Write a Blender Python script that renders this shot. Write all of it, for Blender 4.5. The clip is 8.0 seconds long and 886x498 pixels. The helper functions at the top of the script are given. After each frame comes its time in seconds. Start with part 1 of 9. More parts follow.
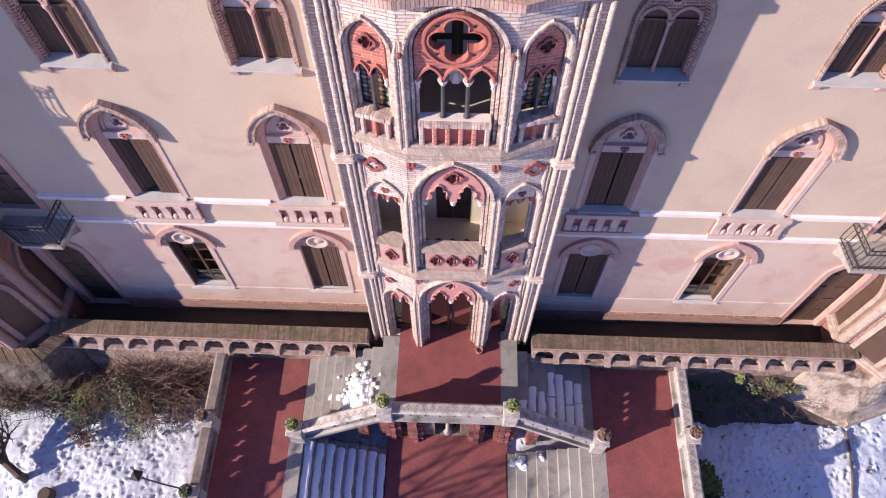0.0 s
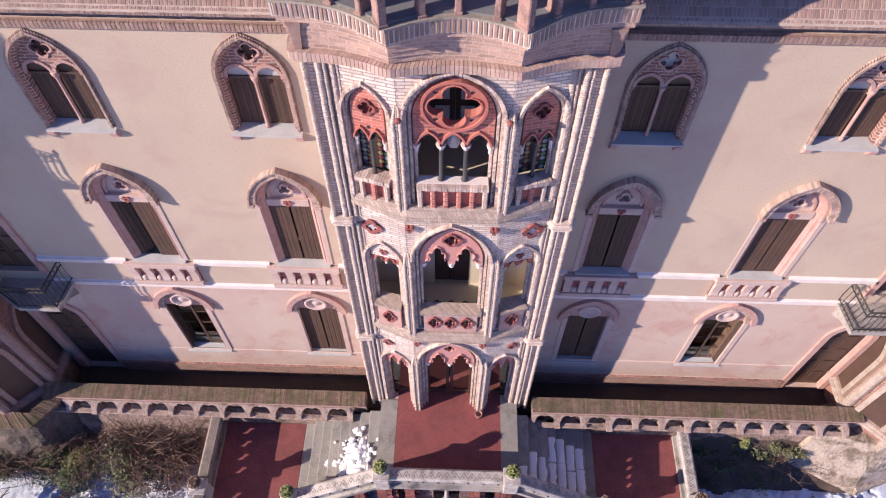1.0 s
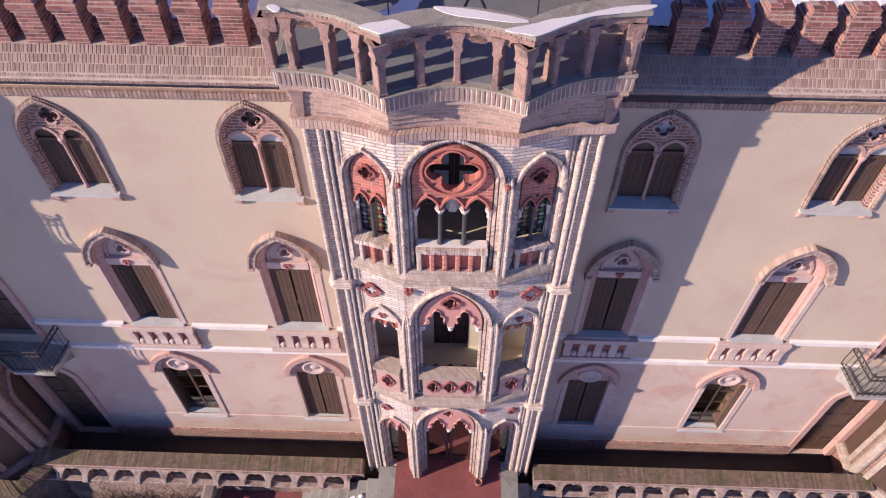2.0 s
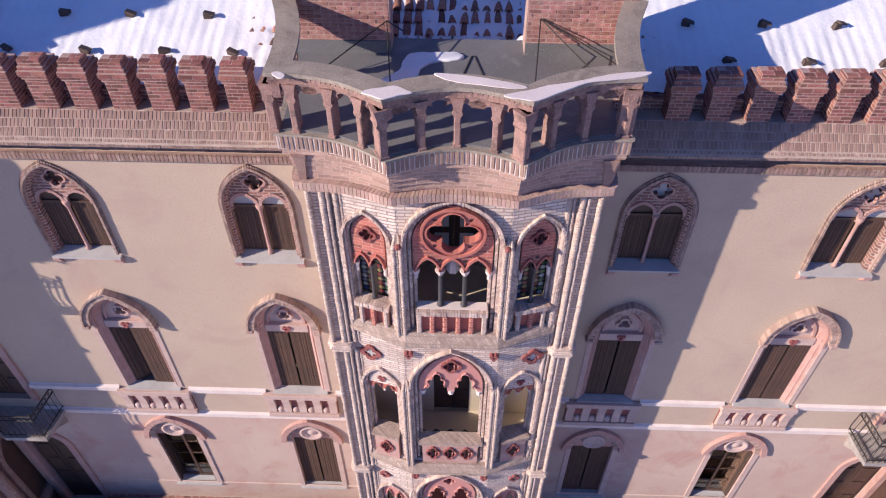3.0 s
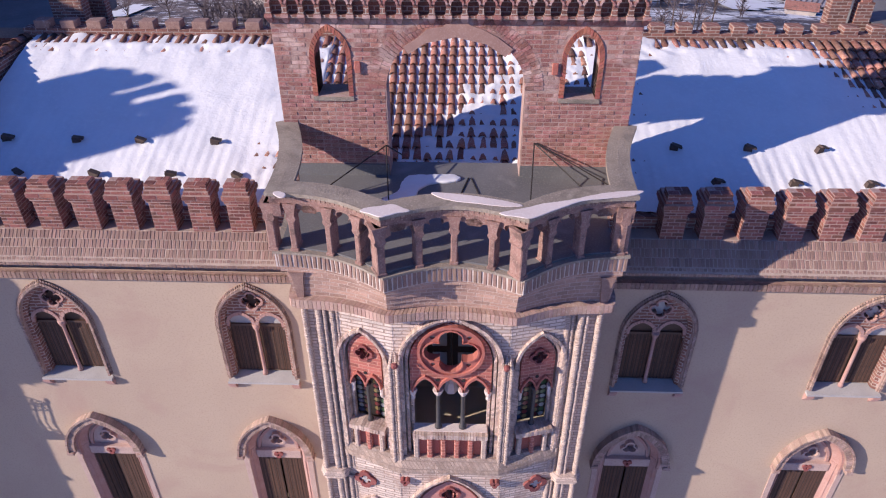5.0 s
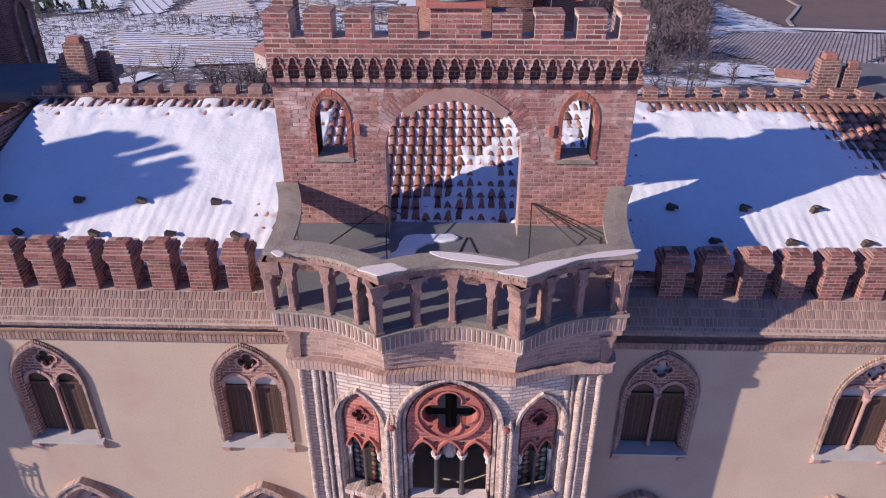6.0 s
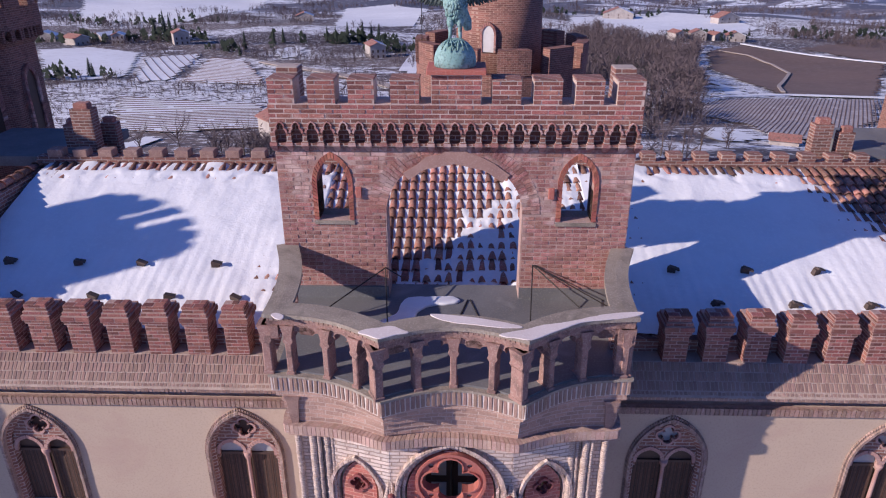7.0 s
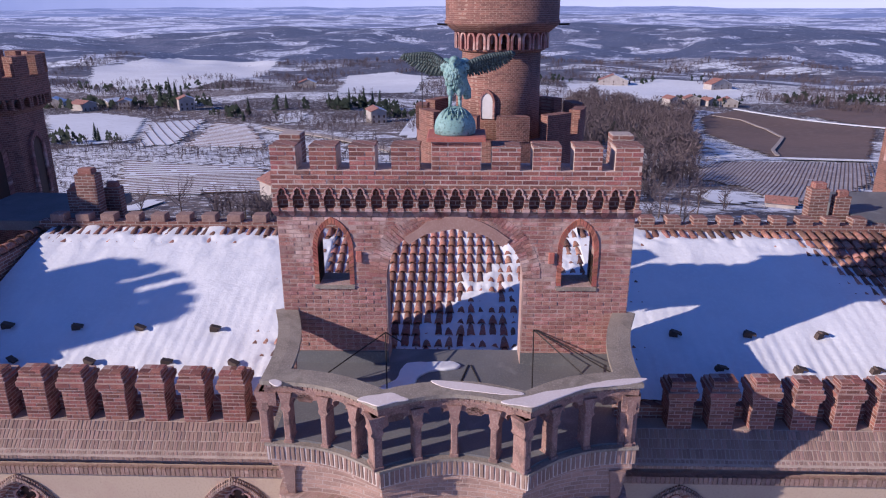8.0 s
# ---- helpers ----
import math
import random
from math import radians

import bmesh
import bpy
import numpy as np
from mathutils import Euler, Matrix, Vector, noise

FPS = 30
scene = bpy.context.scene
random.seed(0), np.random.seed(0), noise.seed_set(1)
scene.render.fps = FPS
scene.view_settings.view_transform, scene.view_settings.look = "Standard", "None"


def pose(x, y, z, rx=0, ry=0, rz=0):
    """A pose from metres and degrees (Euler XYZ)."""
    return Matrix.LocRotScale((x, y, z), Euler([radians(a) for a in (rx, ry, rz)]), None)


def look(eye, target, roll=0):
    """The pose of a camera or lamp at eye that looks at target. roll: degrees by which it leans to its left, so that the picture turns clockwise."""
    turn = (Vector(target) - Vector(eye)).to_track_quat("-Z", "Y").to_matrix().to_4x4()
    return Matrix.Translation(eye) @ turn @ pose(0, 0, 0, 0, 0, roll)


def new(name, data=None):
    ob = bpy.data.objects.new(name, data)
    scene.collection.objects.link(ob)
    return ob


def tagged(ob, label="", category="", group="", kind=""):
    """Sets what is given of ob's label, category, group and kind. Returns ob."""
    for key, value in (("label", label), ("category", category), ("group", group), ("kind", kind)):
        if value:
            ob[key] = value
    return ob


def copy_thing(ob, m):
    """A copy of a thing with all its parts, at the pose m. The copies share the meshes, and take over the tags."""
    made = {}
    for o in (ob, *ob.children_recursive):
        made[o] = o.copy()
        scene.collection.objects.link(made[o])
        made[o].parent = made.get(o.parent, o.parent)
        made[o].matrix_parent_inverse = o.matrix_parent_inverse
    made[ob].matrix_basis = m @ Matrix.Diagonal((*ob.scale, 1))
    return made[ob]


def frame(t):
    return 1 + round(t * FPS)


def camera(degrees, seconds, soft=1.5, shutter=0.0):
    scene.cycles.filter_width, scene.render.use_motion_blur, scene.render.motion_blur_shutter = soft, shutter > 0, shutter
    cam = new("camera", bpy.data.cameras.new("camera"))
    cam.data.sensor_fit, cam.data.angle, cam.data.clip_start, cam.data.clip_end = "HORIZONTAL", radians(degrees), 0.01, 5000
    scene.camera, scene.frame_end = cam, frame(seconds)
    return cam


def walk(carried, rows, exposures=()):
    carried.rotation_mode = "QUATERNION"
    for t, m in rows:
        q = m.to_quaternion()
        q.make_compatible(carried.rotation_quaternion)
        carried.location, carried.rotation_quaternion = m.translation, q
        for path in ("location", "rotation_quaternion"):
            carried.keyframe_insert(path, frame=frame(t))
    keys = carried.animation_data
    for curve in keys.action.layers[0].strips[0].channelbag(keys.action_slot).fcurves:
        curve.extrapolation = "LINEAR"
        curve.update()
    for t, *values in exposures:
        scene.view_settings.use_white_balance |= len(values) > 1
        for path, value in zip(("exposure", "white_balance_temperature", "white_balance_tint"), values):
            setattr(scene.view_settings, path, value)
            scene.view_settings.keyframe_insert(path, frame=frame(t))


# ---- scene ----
cam = camera(64.67, 8.0, soft=1.15)
# seconds, eye, tilt, turn, lean
PATH = [
    (0.0, 0.083, -9.970, 19.989, -60.34, 2.06, -0.09),
    (0.5, 0.091, -9.973, 19.991, -57.86, 1.91, 0.02),
    (1.0, 0.100, -9.982, 20.001, -55.27, 1.92, -0.02),
    (1.5, 0.105, -9.995, 20.022, -52.71, 1.86, 0.06),
    (2.0, 0.108, -10.014, 20.035, -50.09, 1.84, 0.05),
    (3.5, 0.109, -10.050, 19.993, -42.36, 1.85, 0.04),
    (4.0, 0.124, -10.072, 19.969, -39.84, 1.79, 0.01),
    (4.5, 0.136, -10.076, 19.929, -37.26, 1.84, -0.06),
    (6.0, 0.164, -10.104, 19.849, -29.60, 1.76, -0.08),
    (6.5, 0.152, -10.089, 19.832, -27.06, 1.75, -0.10),
    (7.0, 0.143, -10.062, 19.839, -24.55, 1.72, -0.09),
    (7.5, 0.137, -10.043, 19.856, -22.02, 1.68, -0.09),
    (8.0, 0.131, -10.032, 19.876, -19.50, 1.68, -0.13),
]
walk(cam, [(t, pose(x, y, z, 90 + tilt, 0, turn) @ pose(0, 0, 0, 0, 0, lean)) for t, x, y, z, tilt, turn, lean in PATH],
     exposures=[(0.0, 0.80, 5900, 21), (2.0, 0.60, 6030, 21), (4.5, 0.38, 5950, 23), (6.5, 0.19, 5880, 25), (8.0, 0.06, 5700, 26)])

# ---- light: low winter sun over a clear sky ----
world = bpy.data.worlds.new("world")
scene.world = world
world.use_nodes = True
sky_nodes = world.node_tree
sky = sky_nodes.nodes.new("ShaderNodeTexSky")
sky.sky_type = "NISHITA"
sky.sun_disc = False
SUN_TO = Vector((2.2, 1.0, -1.02)).normalized()
sky.sun_elevation = math.asin(-SUN_TO.z)
sky.sun_rotation = math.atan2(-SUN_TO.x, -SUN_TO.y)
sky.altitude = 300
sky.air_density = 1.0
sky.dust_density = 0.2
sky.ozone_density = 5.0
sky_nodes.nodes["Background"].inputs["Strength"].default_value = 0.083
deep = sky_nodes.nodes.new("ShaderNodeMix")
deep.data_type, deep.blend_type = "RGBA", "MULTIPLY"
deep.inputs[0].default_value = 1.0
deep.inputs[7].default_value = (0.79, 0.91, 1.27, 1.0)
sky_nodes.links.new(sky.outputs["Color"], deep.inputs[6])
sky_nodes.links.new(deep.outputs[2], sky_nodes.nodes["Background"].inputs["Color"])
sun = new("sun", bpy.data.lights.new("sun", "SUN"))
sun.data.energy = 5.0
sun.data.angle = radians(0.5)
sun.data.color = (1.0, 0.86, 0.64)
sun.matrix_world = look(Vector((0, 0, 40)) - SUN_TO * 60, Vector((0, 0, 40)))

# ---- mesh tools ----
class Geo:
    """Collects vertices and faces of one mesh."""

    def __init__(self):
        self.v, self.f = [], []

    def add(self, verts, faces):
        n = len(self.v)
        self.v += [tuple(p) for p in verts]
        self.f += [tuple(i + n for i in f) for f in faces]
        return self

    def box(self, x0, x1, y0, y1, z0, z1):
        return self.add([(x0, y0, z0), (x1, y0, z0), (x1, y1, z0), (x0, y1, z0), (x0, y0, z1), (x1, y0, z1), (x1, y1, z1), (x0, y1, z1)],
                        [(0, 3, 2, 1), (4, 5, 6, 7), (0, 1, 5, 4), (1, 2, 6, 5), (2, 3, 7, 6), (3, 0, 4, 7)])

    def cbox(self, x0, x1, y0, y1, z0, z1, c=0.01):
        """A box with chamfered upright and top edges."""
        rings = []
        for z, d in ((z0, 0.0), (z1 - c, 0.0), (z1, c)):
            a, b, e, g = x0 + d, x1 - d, y0 + d, y1 - d
            rings.append([(a + c, e, z), (b - c, e, z), (b, e + c, z), (b, g - c, z), (b - c, g, z), (a + c, g, z), (a, g - c, z), (a, e + c, z)])
        return self.loft(rings, True, True)

    def loft(self, rings, low=True, top=True, ring=True):
        n, m = len(rings[0]), len(rings)
        faces = [(i * n + j, i * n + (j + 1) % n, (i + 1) * n + (j + 1) % n, (i + 1) * n + j) for i in range(m - 1) for j in range(n if ring else n - 1)]
        if low:
            faces.append(tuple(reversed(range(n))))
        if top:
            faces.append(tuple((m - 1) * n + j for j in range(n)))
        return self.add([p for r in rings for p in r], faces)

    def lathe(self, profile, n=12, cx=0.0, cy=0.0, turn=0.0, low=True, top=True):
        """profile: (radius, height) from the bottom up."""
        return self.loft([[(cx + r * math.cos(turn + 2 * math.pi * k / n), cy + r * math.sin(turn + 2 * math.pi * k / n), z) for k in range(n)] for r, z in profile], low, top)

    def tube(self, path, r, n=6, r1=None):
        path = [Vector(p) for p in path]
        rings = []
        for i, p in enumerate(path):
            d = (path[min(i + 1, len(path) - 1)] - path[max(i - 1, 0)]).normalized()
            a = d.cross(Vector((0, 0, 1)) if abs(d.z) < 0.9 else Vector((1, 0, 0))).normalized()
            b = d.cross(a)
            q = r if r1 is None else r + (r1 - r) * i / (len(path) - 1)
            rings.append([p + (a * math.cos(2 * math.pi * k / n) - b * math.sin(2 * math.pi * k / n)) * q for k in range(n)])
        return self.loft(rings)

    def prism(self, poly, y0, y1):
        """A polygon of (x, z), run from y0 (front) to y1."""
        return self.loft([[(x, y0, z) for x, z in poly], [(x, y1, z) for x, z in poly]])

    def slab(self, poly, z0, z1):
        """A polygon of (x, y), run from z0 to z1."""
        return self.loft([[(x, y, z0) for x, y in poly], [(x, y, z1) for x, y in poly]])

    def band(self, inner, outer, y0, y1):
        """A strip between two lines of (x, z) with equal counts, with its thickness from y0 to y1."""
        return self.loft([[(a[0], y0, a[1]), (b[0], y0, b[1]), (b[0], y1, b[1]), (a[0], y1, a[1])] for a, b in zip(inner, outer)])

    def voussoirs(self, inner, outer, y0, y1, count, gap=0.12, wob=0.004):
        """Single bricks along an arch between two lines."""
        def at(line, u):
            u = min(max(u, 0), 1) * (len(line) - 1)
            i = min(int(u), len(line) - 2)
            return Vector(line[i]).lerp(Vector(line[i + 1]), u - i)
        inner, outer = even(inner, count), even(outer, count)
        for k in range(count):
            a, b = (k + gap / 2) / count, (k + 1 - gap / 2) / count
            w = random.uniform(-wob, wob)
            self.band([at(inner, a), at(inner, b)], [at(outer, a), at(outer, b)], y0 + w, y1)
        return self

    def plate(self, outline, holes, y0, y1):
        """A plate of (x, z) outline with holes through it, from y0 (front) to y1."""
        bm = bmesh.new()
        loops = [outline, *holes]
        edges, count = [], 0
        for loop in loops:
            vs = [bm.verts.new((x, 0, z)) for x, z in loop]
            edges += [bm.edges.new((vs[i], vs[(i + 1) % len(vs)])) for i in range(len(vs))]
        bm.verts.index_update()
        bmesh.ops.triangle_fill(bm, use_beauty=True, use_dissolve=False, edges=edges, normal=(0, -1, 0))
        bm.verts.index_update()
        n = len(bm.verts)
        vs = [tuple(v.co) for v in bm.verts]
        tris = []
        for f in bm.faces:
            i = [v.index for v in f.verts]
            tris.append(tuple(i) if f.normal.y < 0 else tuple(reversed(i)))
        bm.free()
        faces = tris + [tuple(k + n for k in reversed(t)) for t in tris]
        start = 0
        for loop in loops:
            m = len(loop)
            area = sum(loop[i][0] * loop[(i + 1) % m][1] - loop[(i + 1) % m][0] * loop[i][1] for i in range(m))
            outer_ring = loop is loops[0]
            for i in range(m):
                a, b = start + i, start + (i + 1) % m
                quad = (a, a + n, b + n, b)
                faces.append(quad if (area > 0) == outer_ring else tuple(reversed(quad)))
            start += m
        return self.add([(x, y0, z) for x, _, z in vs] + [(x, y1, z) for x, _, z in vs], faces)

    def move(self, m):
        self.v = [tuple(m @ Vector(p)) for p in self.v]
        return self

    def join(self, other, m=None):
        return self.add([m @ Vector(p) for p in other.v] if m else other.v, other.f)

    def mesh(self, name, material, smooth=False):
        me = bpy.data.meshes.new(name)
        me.from_pydata(self.v, [], self.f)
        me.materials.append(material)
        if smooth:
            me.polygons.foreach_set("use_smooth", [True] * len(me.polygons))
        me.update()
        return me


def even(line, count):
    """The same line with points at even steps."""
    pts = [Vector(p) for p in line]
    run = [0.0]
    for a, b in zip(pts, pts[1:]):
        run.append(run[-1] + (b - a).length)
    out, j = [], 0
    for k in range(count + 1):
        s = run[-1] * k / count
        while j < len(pts) - 2 and run[j + 1] < s:
            j += 1
        d = run[j + 1] - run[j]
        out.append(pts[j].lerp(pts[j + 1], (s - run[j]) / d if d else 0))
    return out


def part(name, geo, material, parent, label="", smooth=False):
    ob = new(name, geo.mesh(name, material, smooth))
    ob.parent = parent
    if label:
        ob["label"] = label
    return ob


def thing(name, label, category, geo=None, material=None, at=None, group="", kind="", smooth=False):
    ob = new(name, geo.mesh(name, material, smooth) if geo else None)
    if at is not None:
        ob.matrix_world = at if isinstance(at, Matrix) else Matrix.Translation(at)
    return tagged(ob, label, category, group, kind)


def arch(w, base, spring, apex, n=8, cx=0.0):
    """A pointed arch's line of (x, z) from the left foot over the apex to the right foot."""
    h = apex - spring
    c = (h * h - w * w) / (2 * w)
    r = w + c
    left = []
    a1 = math.atan2(h, -c)
    for k in range(n + 1):
        a = math.pi + (a1 - math.pi) * k / n
        left.append((c + r * math.cos(a), spring + r * math.sin(a)))
    left[-1] = (0.0, apex)
    line = ([(-w, base)] if base < spring - 1e-6 else []) + left
    line += [(-x, z) for x, z in reversed(line[:-1])]
    return [(x + cx, z) for x, z in line]


def circle(cx, cz, r, n=16, turn=0.0):
    return [(cx + r * math.cos(turn + 2 * math.pi * k / n), cz + r * math.sin(turn + 2 * math.pi * k / n)) for k in range(n)]


def foil(cx, cz, r, lobes=4, deep=0.45, n=8, turn=0.0):
    """The outline of a foiled opening with round lobes."""
    pts = []
    d = r * (1 - deep)
    q = r * deep
    half = math.pi / lobes
    for k in range(lobes):
        mid = turn + 2 * half * k
        for j in range(n + 1):
            a = mid - math.pi * 0.62 + 2 * math.pi * 0.62 * j / n
            pts.append((cx + d * math.cos(mid) + q * math.cos(a), cz + d * math.sin(mid) + q * math.sin(a)))
    return pts


def ribbed(section, z0, z1, course=0.06, inset=0.007):
    """A shaft of stacked moulded bricks: a section of (x, y), anticlockwise, drawn in at every joint."""
    n = len(section)
    small = []
    for i in range(n):
        p, a, b = Vector(section[i]), Vector(section[i - 1]), Vector(section[(i + 1) % n])
        d = (b - a).normalized()
        small.append((p.x - d.y * inset, p.y + d.x * inset))
    rings, z = [], z0
    rows = max(1, round((z1 - z0) / course))
    step = (z1 - z0) / rows
    for k in range(rows):
        z = z0 + k * step
        dx, dy = random.uniform(-0.006, 0.006), random.uniform(-0.007, 0.005)
        rings.append([(x, y, z) for x, y in small])
        rings.append([(x + dx, y + dy, z + 0.14 * step) for x, y in section])
        rings.append([(x + dx, y + dy, z + 0.86 * step) for x, y in section])
    rings.append([(x, y, z1) for x, y in small])
    return Geo().loft(rings)


# ---- materials ----
def surface(name, colours, rough=0.85, scale=1.5, fine=40.0, bump=0.25, brick=None, metal=0.0, vary="", amount=0.35, depth=0.01, stain=None, stripes=None, spread=(0.66, 1.22)):
    """colours: main, second (large patches), third (fine grain). brick: (length, height, joint, mortar colour). vary: object or island."""
    m = bpy.data.materials.new(name)
    m.use_nodes = True
    nt = m.node_tree
    bsdf = nt.nodes["Principled BSDF"]

    def add(kind, **ins):
        node = nt.nodes.new(kind)
        for key, value in ins.items():
            key = key.replace("_", " ")
            if isinstance(value, bpy.types.NodeSocket):
                nt.links.new(value, node.inputs[key])
            else:
                node.inputs[key].default_value = value
        return node

    def mixed(fac, a, b, mode="MIX"):
        node = nt.nodes.new("ShaderNodeMix")
        node.data_type, node.blend_type = "RGBA", mode
        for i, value in ((0, fac), (6, a), (7, b)):
            if isinstance(value, bpy.types.NodeSocket):
                nt.links.new(value, node.inputs[i])
            else:
                node.inputs[i].default_value = value if i == 0 else (*value[:3], 1)
        return node.outputs[2]

    def ramp(value, low, high):
        node = add("ShaderNodeMapRange", Value=value, From_Min=low, From_Max=high)
        node.clamp = True
        return node.outputs[0]

    co = add("ShaderNodeTexCoord").outputs["Object"]
    big = add("ShaderNodeTexNoise", Vector=co, Scale=scale, Detail=5.0, Roughness=0.6).outputs[0]
    small = add("ShaderNodeTexNoise", Vector=co, Scale=fine, Detail=4.0, Roughness=0.65).outputs[0]
    colour = mixed(ramp(big, 0.38, 0.62), colours[0], colours[1])
    height = small
    if len(colours) > 2:
        colour = mixed(ramp(small, 0.5, 0.72), colour, colours[2])
    if brick:
        length, tall, joint, mortar = brick
        xyz = add("ShaderNodeSeparateXYZ", Vector=co)
        total = add("ShaderNodeMath", Value=xyz.outputs[0])
        total.operation = "ADD"
        nt.links.new(xyz.outputs[1], total.inputs[1])
        flat = add("ShaderNodeCombineXYZ", X=total.outputs[0], Y=xyz.outputs[2])
        wob = add("ShaderNodeTexNoise", Vector=co, Scale=9.0, Detail=2.0)
        warp = nt.nodes.new("ShaderNodeMixRGB")
        warp.blend_type = "LINEAR_LIGHT"
        warp.inputs[0].default_value = 0.012
        nt.links.new(flat.outputs[0], warp.inputs[1])
        nt.links.new(wob.outputs["Color"], warp.inputs[2])
        tex = add("ShaderNodeTexBrick", Vector=warp.outputs[0], Scale=1.0, Mortar_Size=joint, Mortar_Smooth=0.25, Bias=0.0, Brick_Width=length, Row_Height=tall,
                  Color1=(spread[0], spread[0], spread[0], 1), Color2=(spread[1], spread[1] * 0.97, spread[1] * 0.94, 1), Mortar=(1, 1, 1, 1))
        colour = mixed(1.0, colour, tex.outputs["Color"], "MULTIPLY")
        colour = mixed(tex.outputs["Fac"], colour, mortar)
        inv = add("ShaderNodeMath", Value=tex.outputs["Fac"])
        inv.operation = "MULTIPLY_ADD"
        inv.inputs[1].default_value = -1.2
        nt.links.new(small, inv.inputs[2])
        height = inv.outputs[0]
    if stripes:
        gap, width, dark = stripes
        wave = add("ShaderNodeTexWave", Vector=co, Scale=1.0 / gap / 2.0 * math.pi / math.pi, Distortion=0.6, Detail=2.0)
        wave.bands_direction = width
        colour = mixed(ramp(wave.outputs["Fac"], 0.75, 0.95), colour, dark)
    if stain:
        tone, low, high, size = stain
        cloud = add("ShaderNodeTexNoise", Vector=co, Scale=size, Detail=6.0, Roughness=0.68, Distortion=0.6).outputs[0]
        colour = mixed(ramp(cloud, low, high), colour, tone)
    if vary:
        if vary == "object":
            seed = add("ShaderNodeObjectInfo").outputs["Random"]
        else:
            seed = add("ShaderNodeNewGeometry").outputs["Random Per Island"]
        tone = add("ShaderNodeMapRange", Value=seed, To_Min=1 - amount, To_Max=1 + amount)
        hue = add("ShaderNodeMath", Value=seed)
        hue.operation = "MULTIPLY"
        hue.inputs[1].default_value = 7.31
        frac = add("ShaderNodeMath", Value=hue.outputs[0])
        frac.operation = "FRACT"
        shift = add("ShaderNodeMapRange", Value=frac.outputs[0], To_Min=0.49, To_Max=0.51)
        hsv = add("ShaderNodeHueSaturation", Color=colour, Value=tone.outputs[0], Hue=shift.outputs[0])
        colour = hsv.outputs[0]
    nt.links.new(colour, bsdf.inputs["Base Color"])
    bsdf.inputs["Metallic"].default_value = metal
    worn = add("ShaderNodeMapRange", Value=small, To_Min=max(rough - 0.12, 0.02), To_Max=min(rough + 0.1, 1.0))
    nt.links.new(worn.outputs[0], bsdf.inputs["Roughness"])
    if bump:
        b = add("ShaderNodeBump", Strength=bump, Distance=depth, Height=height)
        nt.links.new(b.outputs[0], bsdf.inputs["Normal"])
    return m


MORTAR = (0.44, 0.36, 0.32)
PLASTER = surface("plaster", [(0.475, 0.365, 0.28), (0.52, 0.41, 0.31), (0.42, 0.315, 0.245)], 0.9, 0.35, 25, 0.2, stain=((0.44, 0.305, 0.245), 0.50, 0.76, 0.55))
PLASTER_LOW = surface("plaster_pink", [(0.50, 0.355, 0.295), (0.55, 0.425, 0.35), (0.43, 0.295, 0.245)], 0.9, 0.5, 25, 0.2, stain=((0.45, 0.25, 0.20), 0.52, 0.73, 0.7))
TRIM = surface("pale_stone_trim", [(0.74, 0.65, 0.60), (0.66, 0.56, 0.52), (0.55, 0.46, 0.42)], 0.85, 2.5, 50, 0.25)
PALE_BRICK = surface("limewashed_brick", [(0.74, 0.63, 0.57), (0.63, 0.51, 0.45), (0.80, 0.72, 0.67)], 0.9, 2.6, 30, 0.9, brick=(0.27, 0.072, 0.010, (0.40, 0.295, 0.245)), depth=0.016, spread=(0.80, 1.14), stain=((0.44, 0.31, 0.26), 0.54, 0.70, 2.6))
PALE_SHAFT = surface("limewashed_moulded_brick", [(0.66, 0.54, 0.475), (0.54, 0.42, 0.36), (0.75, 0.66, 0.60)], 0.92, 6.0, 30, 0.9, brick=(0.125, 0.0375, 0.005, (0.38, 0.28, 0.235)), stain=((0.42, 0.305, 0.25), 0.54, 0.70, 5.5), spread=(0.86, 1.08))
ARCH_BRICK = surface("arch_brick", [(0.39, 0.275, 0.23), (0.32, 0.21, 0.175), (0.48, 0.38, 0.33)], 0.9, 2.0, 40, 0.5, vary="island", amount=0.25)
RED_BRICK = surface("red_brick_wall", [(0.27, 0.12, 0.095), (0.225, 0.10, 0.08), (0.38, 0.24, 0.20)], 0.9, 2.0, 40, 0.7, brick=(0.26, 0.075, 0.010, MORTAR), depth=0.014)
BRICK = surface("brick", [(0.37, 0.165, 0.138), (0.28, 0.118, 0.10), (0.50, 0.325, 0.285)], 0.92, 5.0, 50, 0.9, vary="object", amount=0.28, stain=((0.53, 0.375, 0.335), 0.47, 0.60, 1.7))
BRICK_TOP = surface("parapet_brick", [(0.31, 0.112, 0.09), (0.225, 0.082, 0.07), (0.45, 0.25, 0.21)], 0.92, 5.0, 50, 0.9, vary="island", amount=0.42, stain=((0.48, 0.33, 0.29), 0.58, 0.72, 2.4))
BRICK_LOOSE = surface("brick_joined", [(0.37, 0.165, 0.138), (0.28, 0.118, 0.10), (0.50, 0.325, 0.285)], 0.92, 5.0, 50, 0.9, vary="island", amount=0.28, stain=((0.53, 0.375, 0.335), 0.47, 0.60, 1.7))
BROWN_BRICK = surface("weathered_brick", [(0.32, 0.205, 0.165), (0.25, 0.155, 0.128), (0.40, 0.29, 0.24)], 0.92, 9.0, 60, 0.9, vary="island", amount=0.2, stain=((0.47, 0.36, 0.30), 0.56, 0.72, 7.0))
